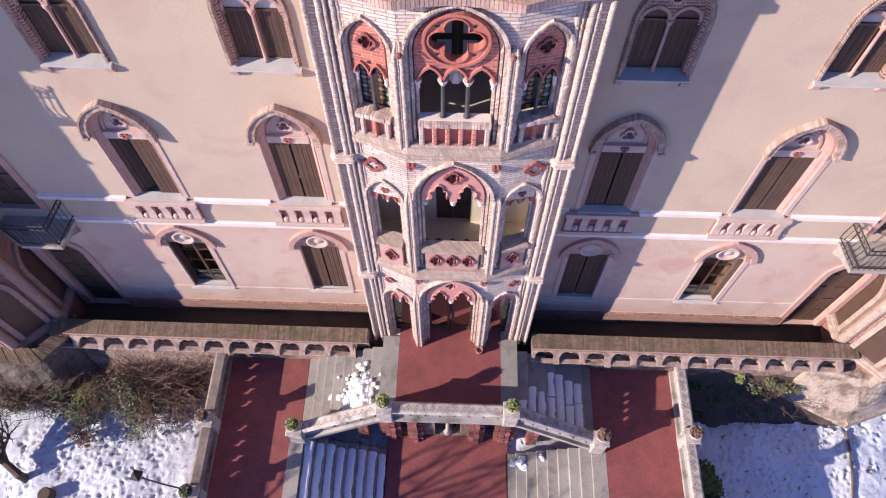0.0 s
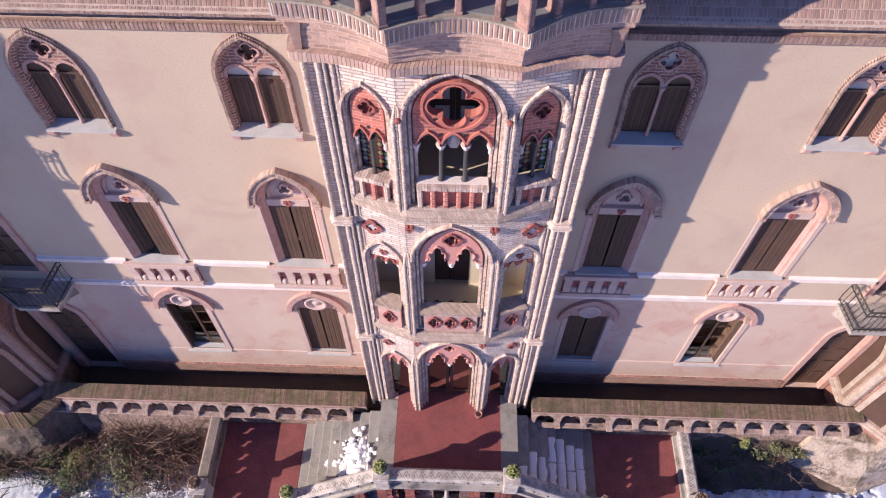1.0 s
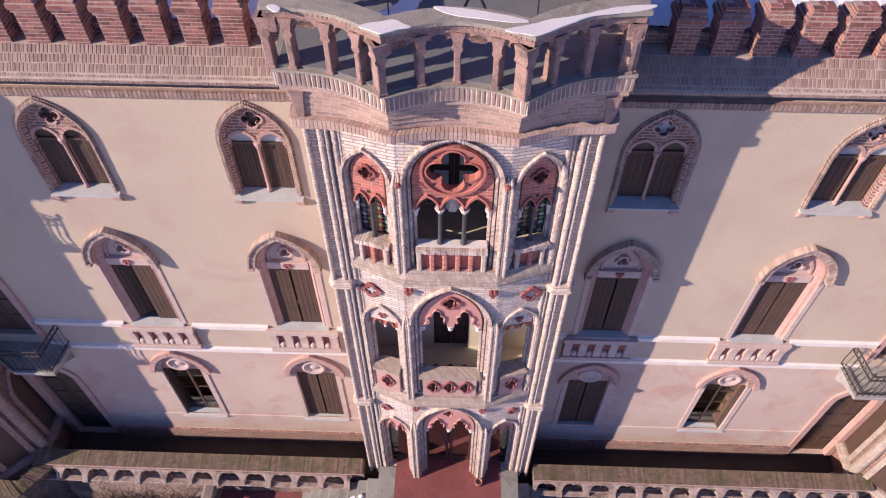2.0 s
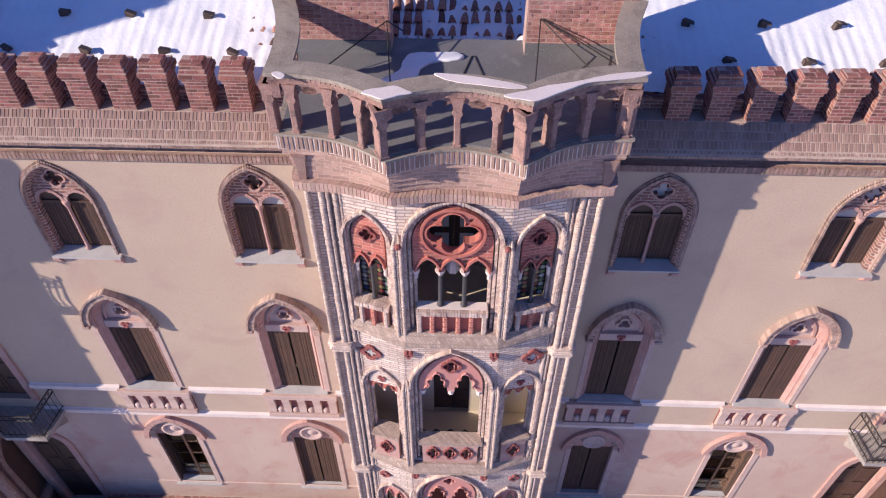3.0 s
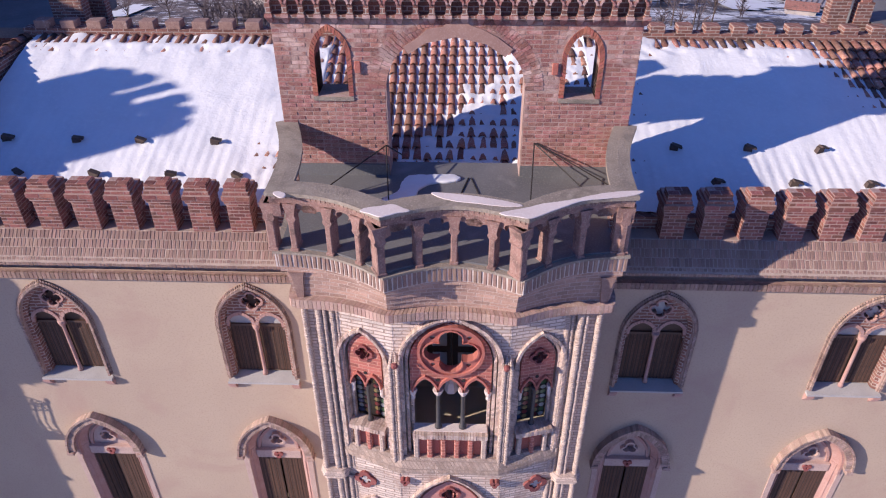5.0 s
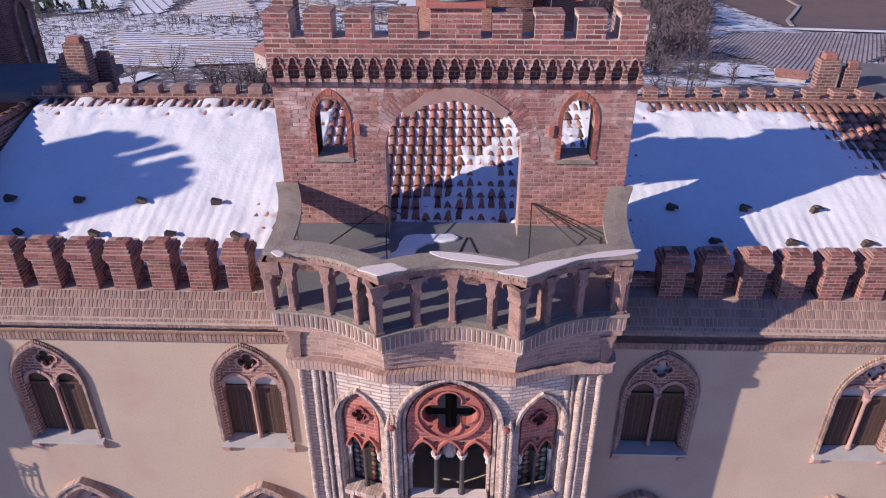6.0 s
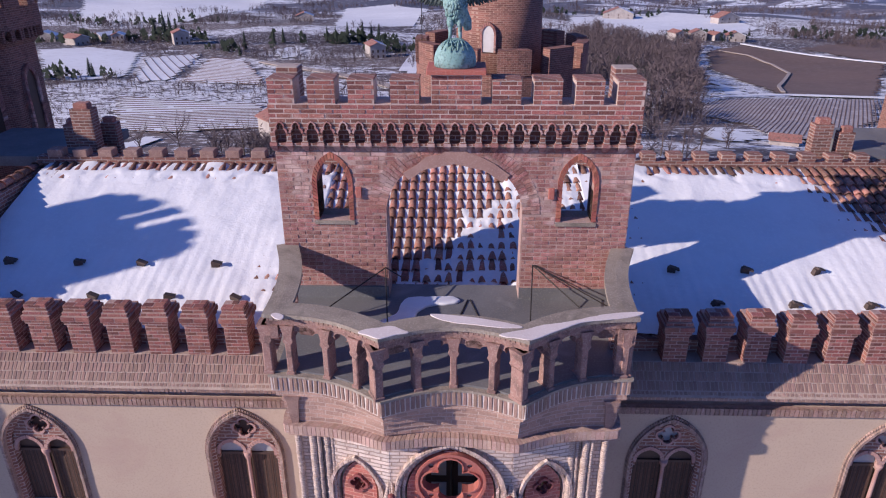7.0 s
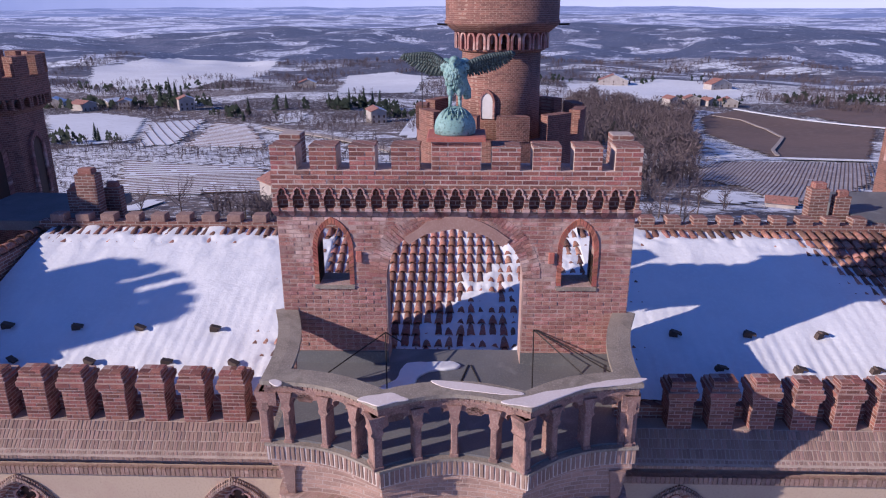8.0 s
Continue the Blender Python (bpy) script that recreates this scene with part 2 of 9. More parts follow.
BROWN_BRICK_ONE = surface("weathered_single_brick", [(0.32, 0.205, 0.165), (0.25, 0.155, 0.128), (0.40, 0.29, 0.24)], 0.92, 9.0, 60, 0.9, vary="object", amount=0.2, stain=((0.47, 0.36, 0.30), 0.56, 0.72, 7.0))
MORTAR_MAT = surface("mortar", [(0.60, 0.47, 0.415), (0.44, 0.32, 0.275), (0.70, 0.60, 0.54)], 0.95, 3.0, 60, 0.5)
TERRACOTTA = surface("red_painted_terracotta", [(0.44, 0.125, 0.09), (0.40, 0.14, 0.11), (0.50, 0.22, 0.18)], 0.8, 3.0, 40, 0.3)
RED_COURSES = surface("red_painted_brick", [(0.42, 0.12, 0.095), (0.38, 0.135, 0.105), (0.48, 0.22, 0.18)], 0.85, 3.0, 40, 0.5, brick=(0.25, 0.075, 0.008, (0.56, 0.28, 0.22)))
PINK_STONE = surface("pink_stone", [(0.44, 0.25, 0.215), (0.49, 0.315, 0.275), (0.34, 0.185, 0.16)], 0.85, 3.0, 40, 0.3)
STONE = surface("grey_stone", [(0.36, 0.325, 0.30), (0.28, 0.25, 0.235), (0.48, 0.435, 0.41)], 0.88, 2.0, 30, 0.6, stain=((0.15, 0.135, 0.115), 0.52, 0.74, 1.8))
COPING = surface("cement_coping", [(0.33, 0.28, 0.23), (0.255, 0.212, 0.175), (0.42, 0.37, 0.315)], 0.92, 2.2, 30, 1.0, stain=((0.18, 0.155, 0.125), 0.52, 0.72, 2.4))
SILL = surface("slate_sill", [(0.42, 0.405, 0.395), (0.48, 0.465, 0.45), (0.36, 0.35, 0.345)], 0.7, 3.0, 60, 0.2)
WOOD = surface("shutter_wood", [(0.105, 0.052, 0.034), (0.075, 0.039, 0.027), (0.15, 0.083, 0.056)], 0.85, 2.0, 30, 0.3, stripes=(0.11, "X", (0.04, 0.025, 0.02)))
WOOD_DARK = surface("dark_door_wood", [(0.085, 0.045, 0.032), (0.065, 0.036, 0.026), (0.11, 0.062, 0.045)], 0.6, 3.0, 50, 0.2)
IRON = surface("wrought_iron", [(0.035, 0.033, 0.032), (0.05, 0.042, 0.038)], 0.6, 6.0, 60, 0.2, metal=0.4)
LEAD = surface("grey_roof_membrane", [(0.17, 0.17, 0.175), (0.13, 0.13, 0.135), (0.21, 0.21, 0.21)], 0.7, 0.8, 30, 0.2, stain=((0.24, 0.24, 0.24), 0.55, 0.75, 1.2))
SNOW = surface("snow", [(0.82, 0.83, 0.86), (0.77, 0.78, 0.81), (0.85, 0.86, 0.88)], 0.55, 1.2, 12, 0.35, depth=0.03)
TILE = surface("clay_roof_tile", [(0.33, 0.135, 0.10), (0.225, 0.105, 0.083), (0.50, 0.36, 0.295)], 0.88, 2.2, 30, 0.5, vary="object", amount=0.5, stain=((0.08, 0.065, 0.055), 0.52, 0.7, 1.1))
TILE_LOOSE = surface("clay_roof_tile_joined", [(0.33, 0.135, 0.10), (0.225, 0.105, 0.083), (0.50, 0.36, 0.295)], 0.88, 2.2, 30, 0.5, vary="island", amount=0.5, stain=((0.08, 0.065, 0.055), 0.52, 0.7, 1.1))
BRONZE = surface("verdigris_bronze", [(0.20, 0.36, 0.34), (0.29, 0.46, 0.45), (0.08, 0.13, 0.12)], 0.75, 5.0, 25, 0.5, stain=((0.05, 0.08, 0.07), 0.53, 0.70, 6.0))
BRONZE_DARK = surface("dark_bronze", [(0.03, 0.042, 0.042), (0.055, 0.075, 0.072), (0.14, 0.21, 0.20)], 0.65, 6.0, 30, 0.6)
RED_FLOOR = surface("red_terrace_paving", [(0.245, 0.066, 0.064), (0.195, 0.052, 0.052), (0.31, 0.112, 0.104)], 0.8, 0.9, 22, 0.3, stain=((0.15, 0.045, 0.045), 0.48, 0.72, 1.3))
STEP = surface("grey_step_stone", [(0.31, 0.285, 0.26), (0.25, 0.23, 0.21), (0.40, 0.375, 0.35)], 0.88, 2.0, 30, 0.5, vary="object", amount=0.14, stain=((0.17, 0.15, 0.135), 0.52, 0.72, 1.8))
MOSS_TILE = surface("mossy_coping_tile", [(0.19, 0.118, 0.085), (0.12, 0.08, 0.058), (0.30, 0.215, 0.165)], 0.95, 7.0, 30, 1.0, vary="island", amount=0.22, depth=0.03, stain=((0.10, 0.088, 0.042), 0.48, 0.64, 2.6))
# mossy rubble, toned dark enough to carry niche and corner shade too
DARK_RUBBLE = surface("mossy_shade_dark_rubble", [(0.13, 0.095, 0.08), (0.09, 0.068, 0.058), (0.20, 0.15, 0.125)], 0.95, 2.0, 12, 1.0, depth=0.07, stain=((0.06, 0.05, 0.035), 0.5, 0.66, 1.5))
RUBBLE = surface("pink_rubble_wall", [(0.30, 0.205, 0.17), (0.20, 0.135, 0.11), (0.42, 0.31, 0.26)], 0.95, 1.6, 9, 1.0, depth=0.09, stain=((0.12, 0.085, 0.065), 0.5, 0.66, 1.3))
SOIL = surface("dark_soil", [(0.10, 0.065, 0.05), (0.07, 0.05, 0.038), (0.15, 0.10, 0.08)], 0.95, 1.5, 20, 0.8, depth=0.04)
TWIG = surface("bare_twig", [(0.17, 0.10, 0.075), (0.12, 0.075, 0.06), (0.24, 0.16, 0.12)], 0.9, 3.0, 30, 0.2)
BARK = surface("tree_bark", [(0.11, 0.075, 0.055), (0.08, 0.055, 0.04), (0.16, 0.12, 0.09)], 0.95, 4.0, 40, 0.6)
LEAF = surface("evergreen_leaf", [(0.055, 0.085, 0.028), (0.085, 0.11, 0.035), (0.12, 0.13, 0.05)], 0.6, 3.0, 20, 0.1, vary="island", amount=0.5)
LEAF_PALE = surface("yellow_green_leaf", [(0.17, 0.19, 0.05), (0.22, 0.22, 0.07), (0.12, 0.14, 0.04)], 0.6, 3.0, 20, 0.1, vary="island", amount=0.4)
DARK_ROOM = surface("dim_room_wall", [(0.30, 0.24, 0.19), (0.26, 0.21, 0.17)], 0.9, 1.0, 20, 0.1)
CREAM = surface("cream_loggia_wall", [(0.62, 0.54, 0.42), (0.58, 0.50, 0.39)], 0.9, 1.0, 20, 0.1)
CLAY = surface("clay_pot", [(0.30, 0.13, 0.105), (0.36, 0.19, 0.16)], 0.85, 5.0, 40, 0.3)
PALE_PANE = surface("white_pane_and_blind", [(0.62, 0.60, 0.60), (0.55, 0.53, 0.53)], 0.8, 4.0, 40, 0.1)


def glass(name, colour, rough=0.03):
    m = bpy.data.materials.new(name)
    m.use_nodes = True
    b = m.node_tree.nodes["Principled BSDF"]
    b.inputs["Base Color"].default_value = (*colour, 1)
    b.inputs["Roughness"].default_value = rough
    b.inputs["Transmission Weight"].default_value = 1.0
    b.inputs["IOR"].default_value = 1.45
    return m


GLASS = glass("window_glass", (0.8, 0.85, 0.85))
STAINED = [surface("stained_" + n, [c, tuple(v * 0.8 for v in c)], 0.2, 3.0, 30, 0.05) for n, c in
           (("blue", (0.05, 0.07, 0.14)), ("clear", (0.30, 0.33, 0.33)), ("red", (0.20, 0.05, 0.05)), ("pale", (0.24, 0.26, 0.25)), ("green", (0.07, 0.14, 0.07)), ("amber", (0.26, 0.20, 0.09)))]
BALUSTER = surface("worn_brick_post", [(0.33, 0.19, 0.16), (0.24, 0.14, 0.12), (0.44, 0.32, 0.28)], 0.92, 6.0, 35, 0.8, stain=((0.14, 0.09, 0.08), 0.52, 0.7, 6.0))
RED_EDGE = surface("bright_red_brick", [(0.38, 0.115, 0.08), (0.33, 0.115, 0.085), (0.45, 0.21, 0.165)], 0.9, 4.0, 50, 0.5, vary="island", amount=0.3)
SMEARED = surface("smeared_pink_mortar", [(0.47, 0.33, 0.29), (0.38, 0.25, 0.215), (0.56, 0.43, 0.385)], 0.95, 4.0, 40, 0.8, stain=((0.33, 0.19, 0.16), 0.5, 0.68, 2.0))
PLASTER_PATCH = surface("cement_render", [(0.40, 0.25, 0.21), (0.34, 0.20, 0.17), (0.46, 0.32, 0.28)], 0.92, 3.0, 40, 0.4)
TOWER_BRICK = surface("tower_brick", [(0.25, 0.105, 0.083), (0.20, 0.09, 0.072), (0.34, 0.19, 0.155)], 0.92, 1.5, 40, 0.6, brick=(0.16, 0.06, 0.007, (0.37, 0.24, 0.19)), depth=0.014, stain=((0.15, 0.07, 0.06), 0.55, 0.72, 1.2))
PALE_RAIL = surface("pale_worn_stone", [(0.47, 0.415, 0.38), (0.36, 0.315, 0.29), (0.57, 0.52, 0.48)], 0.88, 3.5, 30, 0.8, stain=((0.18, 0.155, 0.14), 0.50, 0.68, 3.4))


def farmland(name, cell, stretch, tones, garden, glow=0.0, snow=0.56, woods=0.52, flecks=0.52):
    """Patchwork of fields: cells of random tone with ragged edges and hedges. tones: snow, scrub, woods, far woods."""
    m = bpy.data.materials.new(name)
    m.use_nodes = True
    nt = m.node_tree
    bsdf = nt.nodes["Principled BSDF"]
    node = nt.nodes.new

    def link(a, b):
        nt.links.new(a, b)

    def mixed(fac, a, b):
        n = node("ShaderNodeMix")
        n.data_type = "RGBA"
        for i, v in ((0, fac), (6, a), (7, b)):
            if isinstance(v, bpy.types.NodeSocket):
                link(v, n.inputs[i])
            else:
                n.inputs[i].default_value = v if i == 0 else (*v, 1)
        return n.outputs[2]

    def step(v, low, high):
        n = node("ShaderNodeMapRange")
        n.inputs[1].default_value, n.inputs[2].default_value = low, high
        link(v, n.inputs[0])
        return n.outputs[0]

    co = node("ShaderNodeTexCoord").outputs["Object"]
    mp = node("ShaderNodeMapping")
    mp.inputs["Scale"].default_value = (1.0 / cell / stretch, 1.0 / cell, 0.0)
    link(co, mp.inputs["Vector"])
    warp = node("ShaderNodeTexNoise")
    warp.inputs["Scale"].default_value, warp.inputs["Detail"].default_value = 2.2, 5
    link(mp.outputs[0], warp.inputs["Vector"])
    bend = node("ShaderNodeMixRGB")
    bend.blend_type = "LINEAR_LIGHT"
    bend.inputs[0].default_value = 0.35
    link(mp.outputs[0], bend.inputs[1])
    link(warp.outputs["Color"], bend.inputs[2])
    vor = node("ShaderNodeTexVoronoi")
    vor.inputs["Scale"].default_value = 1.0
    link(bend.outputs[0], vor.inputs["Vector"])
    cellv = node("ShaderNodeSeparateColor")
    link(vor.outputs["Color"], cellv.inputs[0])
    big = node("ShaderNodeTexNoise")
    big.inputs["Scale"].default_value, big.inputs["Detail"].default_value = 0.55, 6
    link(mp.outputs[0], big.inputs["Vector"])
    fine = node("ShaderNodeTexNoise")
    fine.inputs["Scale"].default_value, fine.inputs["Detail"].default_value, fine.inputs["Roughness"].default_value = 9.0, 8, 0.7
    link(mp.outputs[0], fine.inputs["Vector"])
    colour = mixed(step(cellv.outputs[0], snow, snow + 0.04), tones[0], tones[1])
    colour = mixed(step(big.outputs[0], woods, woods + 0.03), colour, tones[2])
    colour = mixed(step(fine.outputs[0], flecks, flecks + 0.06), colour, tones[2])
    if garden:
        dapple = node("ShaderNodeTexNoise")
        dapple.inputs["Scale"].default_value, dapple.inputs["Detail"].default_value, dapple.inputs["Roughness"].default_value = 30.0, 5, 0.7
        link(mp.outputs[0], dapple.inputs["Vector"])
        colour = mixed(step(dapple.outputs[0], 0.53, 0.58), colour, tones[2])
        colour = mixed(step(dapple.outputs[0], 0.445, 0.41), colour, tuple(v * 0.85 for v in tones[0]))
    if not garden:
        mottle = node("ShaderNodeTexNoise")
        mottle.inputs["Scale"].default_value, mottle.inputs["Detail"].default_value, mottle.inputs["Roughness"].default_value = 1.6, 8, 0.72
        link(mp.outputs[0], mottle.inputs["Vector"])
        copse = mixed(step(mottle.outputs[0], 0.40, 0.62), tuple(v * 0.5 for v in tones[2]), tuple(v * 1.9 for v in tones[1]))
        colour = mixed(step(mottle.outputs[0], 0.47, 0.43), colour, copse)
        colour = mixed(step(mottle.outputs[0], 0.60, 0.63), colour, tuple(v * 0.9 for v in tones[0]))
        specks = node("ShaderNodeTexNoise")
        specks.inputs["Scale"].default_value, specks.inputs["Detail"].default_value, specks.inputs["Roughness"].default_value = 14.0, 6, 0.75
        link(mp.outputs[0], specks.inputs["Vector"])
        colour = mixed(step(specks.outputs[0], 0.585, 0.66), colour, tuple(v * 0.75 for v in tones[0]))
    edge = node("ShaderNodeTexVoronoi")
    edge.feature = "DISTANCE_TO_EDGE"
    link(bend.outputs[0], edge.inputs["Vector"])
    line = node("ShaderNodeMath")
    line.operation = "LESS_THAN"
    line.inputs[1].default_value = 0.025
    link(edge.outputs["Distance"], line.inputs[0])
    colour = mixed(line.outputs[0], colour, tones[2])
    if garden:
        ln = node("ShaderNodeVectorMath")
        ln.operation = "LENGTH"
        link(co, ln.inputs[0])
        near = step(ln.outputs["Value"], 34.0, 44.0)
        spots = node("ShaderNodeTexNoise")
        spots.inputs["Scale"].default_value, spots.inputs["Detail"].default_value, spots.inputs["Roughness"].default_value = 2.6, 5, 0.62
        link(co, spots.inputs["Vector"])
        prints = node("ShaderNodeTexVoronoi")
        prints.inputs["Scale"].default_value, prints.inputs["Randomness"].default_value = 3.4, 1.0
        shake = node("ShaderNodeMixRGB")
        shake.blend_type = "LINEAR_LIGHT"
        shake.inputs[0].default_value = 0.10
        link(co, shake.inputs[1])
        link(spots.outputs["Color"], shake.inputs[2])
        link(shake.outputs[0], prints.inputs["Vector"])
        trod = step(prints.outputs["Distance"], 0.05, 0.24)
        specks = node("ShaderNodeTexNoise")
        specks.inputs["Scale"].default_value, specks.inputs["Detail"].default_value, specks.inputs["Roughness"].default_value = 9.0, 4, 0.6
        link(co, specks.inputs["Vector"])
        lawn = mixed(step(specks.outputs[0], 0.63, 0.67), (0.74, 0.755, 0.80), (0.16, 0.13, 0.11))
        lawn = mixed(step(spots.outputs[0], 0.60, 0.645), lawn, (0.10, 0.085, 0.07))
        colour = mixed(near, lawn, colour)
        bump = node("ShaderNodeBump")
        bump.inputs["Strength"].default_value, bump.inputs["Distance"].default_value = 0.9, 0.10
        link(trod, bump.inputs["Height"])
        link(bump.outputs[0], bsdf.inputs["Normal"])
    link(colour, bsdf.inputs["Base Color"])
    bsdf.inputs["Roughness"].default_value = 0.9
    # blue emission stands in for the haze in front of distant land
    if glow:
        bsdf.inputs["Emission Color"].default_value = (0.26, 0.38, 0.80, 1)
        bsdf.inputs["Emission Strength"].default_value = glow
    return m


LANDSCAPE = farmland("winter_farmland", 70.0, 1.6, [(0.78, 0.79, 0.83), (0.17, 0.13, 0.12), (0.08, 0.064, 0.072)], True, 0.0, 0.56, 0.515, 0.53)
# haze is put into the far tones: bluer and more glow further out
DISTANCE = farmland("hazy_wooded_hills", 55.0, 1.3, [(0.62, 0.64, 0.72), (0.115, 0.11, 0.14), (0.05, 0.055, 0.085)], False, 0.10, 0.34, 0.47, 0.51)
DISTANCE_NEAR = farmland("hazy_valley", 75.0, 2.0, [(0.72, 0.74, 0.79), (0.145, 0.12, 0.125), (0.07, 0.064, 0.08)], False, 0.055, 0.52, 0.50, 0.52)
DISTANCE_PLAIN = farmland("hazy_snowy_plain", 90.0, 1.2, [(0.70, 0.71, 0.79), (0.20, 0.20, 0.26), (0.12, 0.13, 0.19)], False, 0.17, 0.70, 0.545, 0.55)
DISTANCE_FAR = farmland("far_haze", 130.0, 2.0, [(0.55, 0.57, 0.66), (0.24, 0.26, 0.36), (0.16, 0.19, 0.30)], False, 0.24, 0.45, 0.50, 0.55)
MORTAR_DULL = surface("dull_mortar", [(0.45, 0.345, 0.285), (0.34, 0.255, 0.21), (0.53, 0.43, 0.365)], 0.95, 3.0, 60, 0.5)
THIN_SNOW = surface("thin_pinkish_snow", [(0.74, 0.66, 0.64), (0.68, 0.59, 0.57), (0.80, 0.74, 0.72)], 0.7, 1.5, 25, 0.2)
SNOW_FIELD = surface("field_snow", [(0.80, 0.81, 0.84), (0.72, 0.73, 0.76), (0.66, 0.66, 0.68)], 0.8, 0.02, 0.25, 0.0)
SNOW_THIN = surface("thin_field_snow", [(0.42, 0.37, 0.36), (0.34, 0.28, 0.27), (0.55, 0.52, 0.52)], 0.85, 0.03, 0.3, 0.0)
BROWN_FIELD = surface("bare_field", [(0.165, 0.105, 0.085), (0.13, 0.085, 0.07), (0.20, 0.14, 0.12)], 0.95, 0.03, 0.3, 0.0)
TRACK = surface("dirt_track", [(0.42, 0.36, 0.32), (0.36, 0.30, 0.27)], 0.95, 0.1, 1.0, 0.0)
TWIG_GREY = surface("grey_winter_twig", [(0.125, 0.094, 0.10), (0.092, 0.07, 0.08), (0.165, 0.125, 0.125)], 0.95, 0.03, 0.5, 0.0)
TWIG_RED = surface("reddish_winter_scrub", [(0.115, 0.075, 0.066), (0.085, 0.058, 0.055), (0.15, 0.10, 0.09)], 0.95, 0.03, 0.5, 0.0)
LEAF_DARK = surface("dark_conifer", [(0.022, 0.036, 0.022), (0.03, 0.045, 0.03)], 0.8, 0.2, 3.0, 0.0)
HOUSE_WALL = surface("house_plaster", [(0.46, 0.41, 0.38), (0.36, 0.32, 0.30)], 0.9, 0.3, 2.0, 0.0)
TILE_DARK = surface("weathered_dark_tile", [(0.09, 0.062, 0.052), (0.065, 0.048, 0.042), (0.14, 0.10, 0.085)], 0.9, 5.0, 40, 0.4)
TERRA_DARK = surface("dark_red_terracotta", [(0.27, 0.075, 0.07), (0.23, 0.07, 0.065), (0.36, 0.15, 0.13)], 0.85, 4.0, 40, 0.4)
LIME = surface("pale_lime_mortar", [(0.62, 0.54, 0.49), (0.54, 0.46, 0.42), (0.68, 0.61, 0.56)], 0.95, 3.0, 50, 0.5)
ROLL_BRICK = surface("pinkish_roll_brick", [(0.47, 0.315, 0.262), (0.39, 0.245, 0.20), (0.56, 0.43, 0.37)], 0.92, 3.0, 40, 0.7, vary="island", amount=0.16)
CORBEL_BRICK = surface("pale_corbel_brick", [(0.46, 0.295, 0.24), (0.38, 0.235, 0.19), (0.53, 0.40, 0.34)], 0.92, 2.6, 40, 0.7, brick=(0.22, 0.08, 0.008, (0.50, 0.375, 0.32)), depth=0.015, spread=(0.76, 1.14))
LEDGE = surface("weathered_ledge", [(0.45, 0.35, 0.295), (0.35, 0.26, 0.215), (0.58, 0.49, 0.43)], 0.92, 5.0, 30, 1.0, brick=(0.07, 0.12, 0.006, (0.34, 0.26, 0.22)), depth=0.015, spread=(0.8, 1.12), stain=((0.26, 0.195, 0.16), 0.54, 0.72, 4.0))
DARK_STONE = surface("dark_grey_marble", [(0.055, 0.053, 0.056), (0.075, 0.07, 0.072), (0.04, 0.04, 0.043)], 0.5, 5.0, 40, 0.15)
PALE_STUCCO = surface("pale_rendered_batter", [(0.45, 0.36, 0.295), (0.35, 0.27, 0.215), (0.55, 0.46, 0.39)], 0.94, 1.8, 10, 1.0, stain=((0.17, 0.13, 0.095), 0.47, 0.60, 1.6), depth=0.06)
# weathered brown stone, darkened further for partial shade
WEATHERED_SHADE = surface("brown_weathered_shaded_stone", [(0.27, 0.215, 0.18), (0.20, 0.16, 0.135), (0.36, 0.30, 0.26)], 0.92, 3.0, 26, 0.9, stain=((0.12, 0.10, 0.075), 0.5, 0.68, 2.4))
# grime and groove shade together in one dark stone colour
GRIME_SHADE = surface("grimy_shaded_groove", [(0.15, 0.13, 0.12), (0.24, 0.21, 0.19)], 0.92, 6.0, 40, 0.4)
LEAF_MIX = surface("olive_leaf", [(0.09, 0.095, 0.035), (0.12, 0.115, 0.05), (0.07, 0.075, 0.035)], 0.6, 3.0, 20, 0.1, vary="island", amount=0.5)
LEAF_RUST = surface("rusty_leaf", [(0.13, 0.055, 0.035), (0.10, 0.05, 0.035), (0.16, 0.09, 0.05)], 0.7, 3.0, 20, 0.1, vary="island", amount=0.4)
SOIL_PINK = surface("reddish_rubble_soil", [(0.22, 0.145, 0.115), (0.15, 0.10, 0.08), (0.30, 0.22, 0.18)], 0.95, 1.5, 14, 0.9, depth=0.05)
PINK_RUBBLE = surface("pinkish_worn_stone", [(0.40, 0.29, 0.25), (0.27, 0.19, 0.16), (0.52, 0.41, 0.36)], 0.95, 4.0, 25, 1.0, depth=0.03, stain=((0.17, 0.12, 0.095), 0.50, 0.66, 3.0))
TOWER_PALE = surface("weathered_pale_moulding", [(0.50, 0.40, 0.34), (0.38, 0.29, 0.24), (0.60, 0.51, 0.45)], 0.92, 5.0, 30, 0.9, brick=(0.125, 0.0375, 0.005, (0.32, 0.235, 0.195)), stain=((0.33, 0.235, 0.19), 0.52, 0.68, 3.5), spread=(0.84, 1.1))
BRICK_PIER = surface("rough_red_pier_brick", [(0.27, 0.085, 0.075), (0.21, 0.075, 0.065), (0.38, 0.19, 0.16)], 0.92, 4.0, 40, 0.7, vary="island", amount=0.35)
PALE_ARCH = surface("limewashed_arch_brick", [(0.59, 0.46, 0.395), (0.45, 0.325, 0.27), (0.70, 0.595, 0.535)], 0.92, 5.0, 38, 0.8, vary="island", amount=0.26, stain=((0.38, 0.265, 0.22), 0.53, 0.70, 4.5))
PALE_PINK = surface("pale_pink_stone", [(0.49, 0.35, 0.305), (0.55, 0.42, 0.37), (0.40, 0.265, 0.23)], 0.88, 3.0, 40, 0.3)
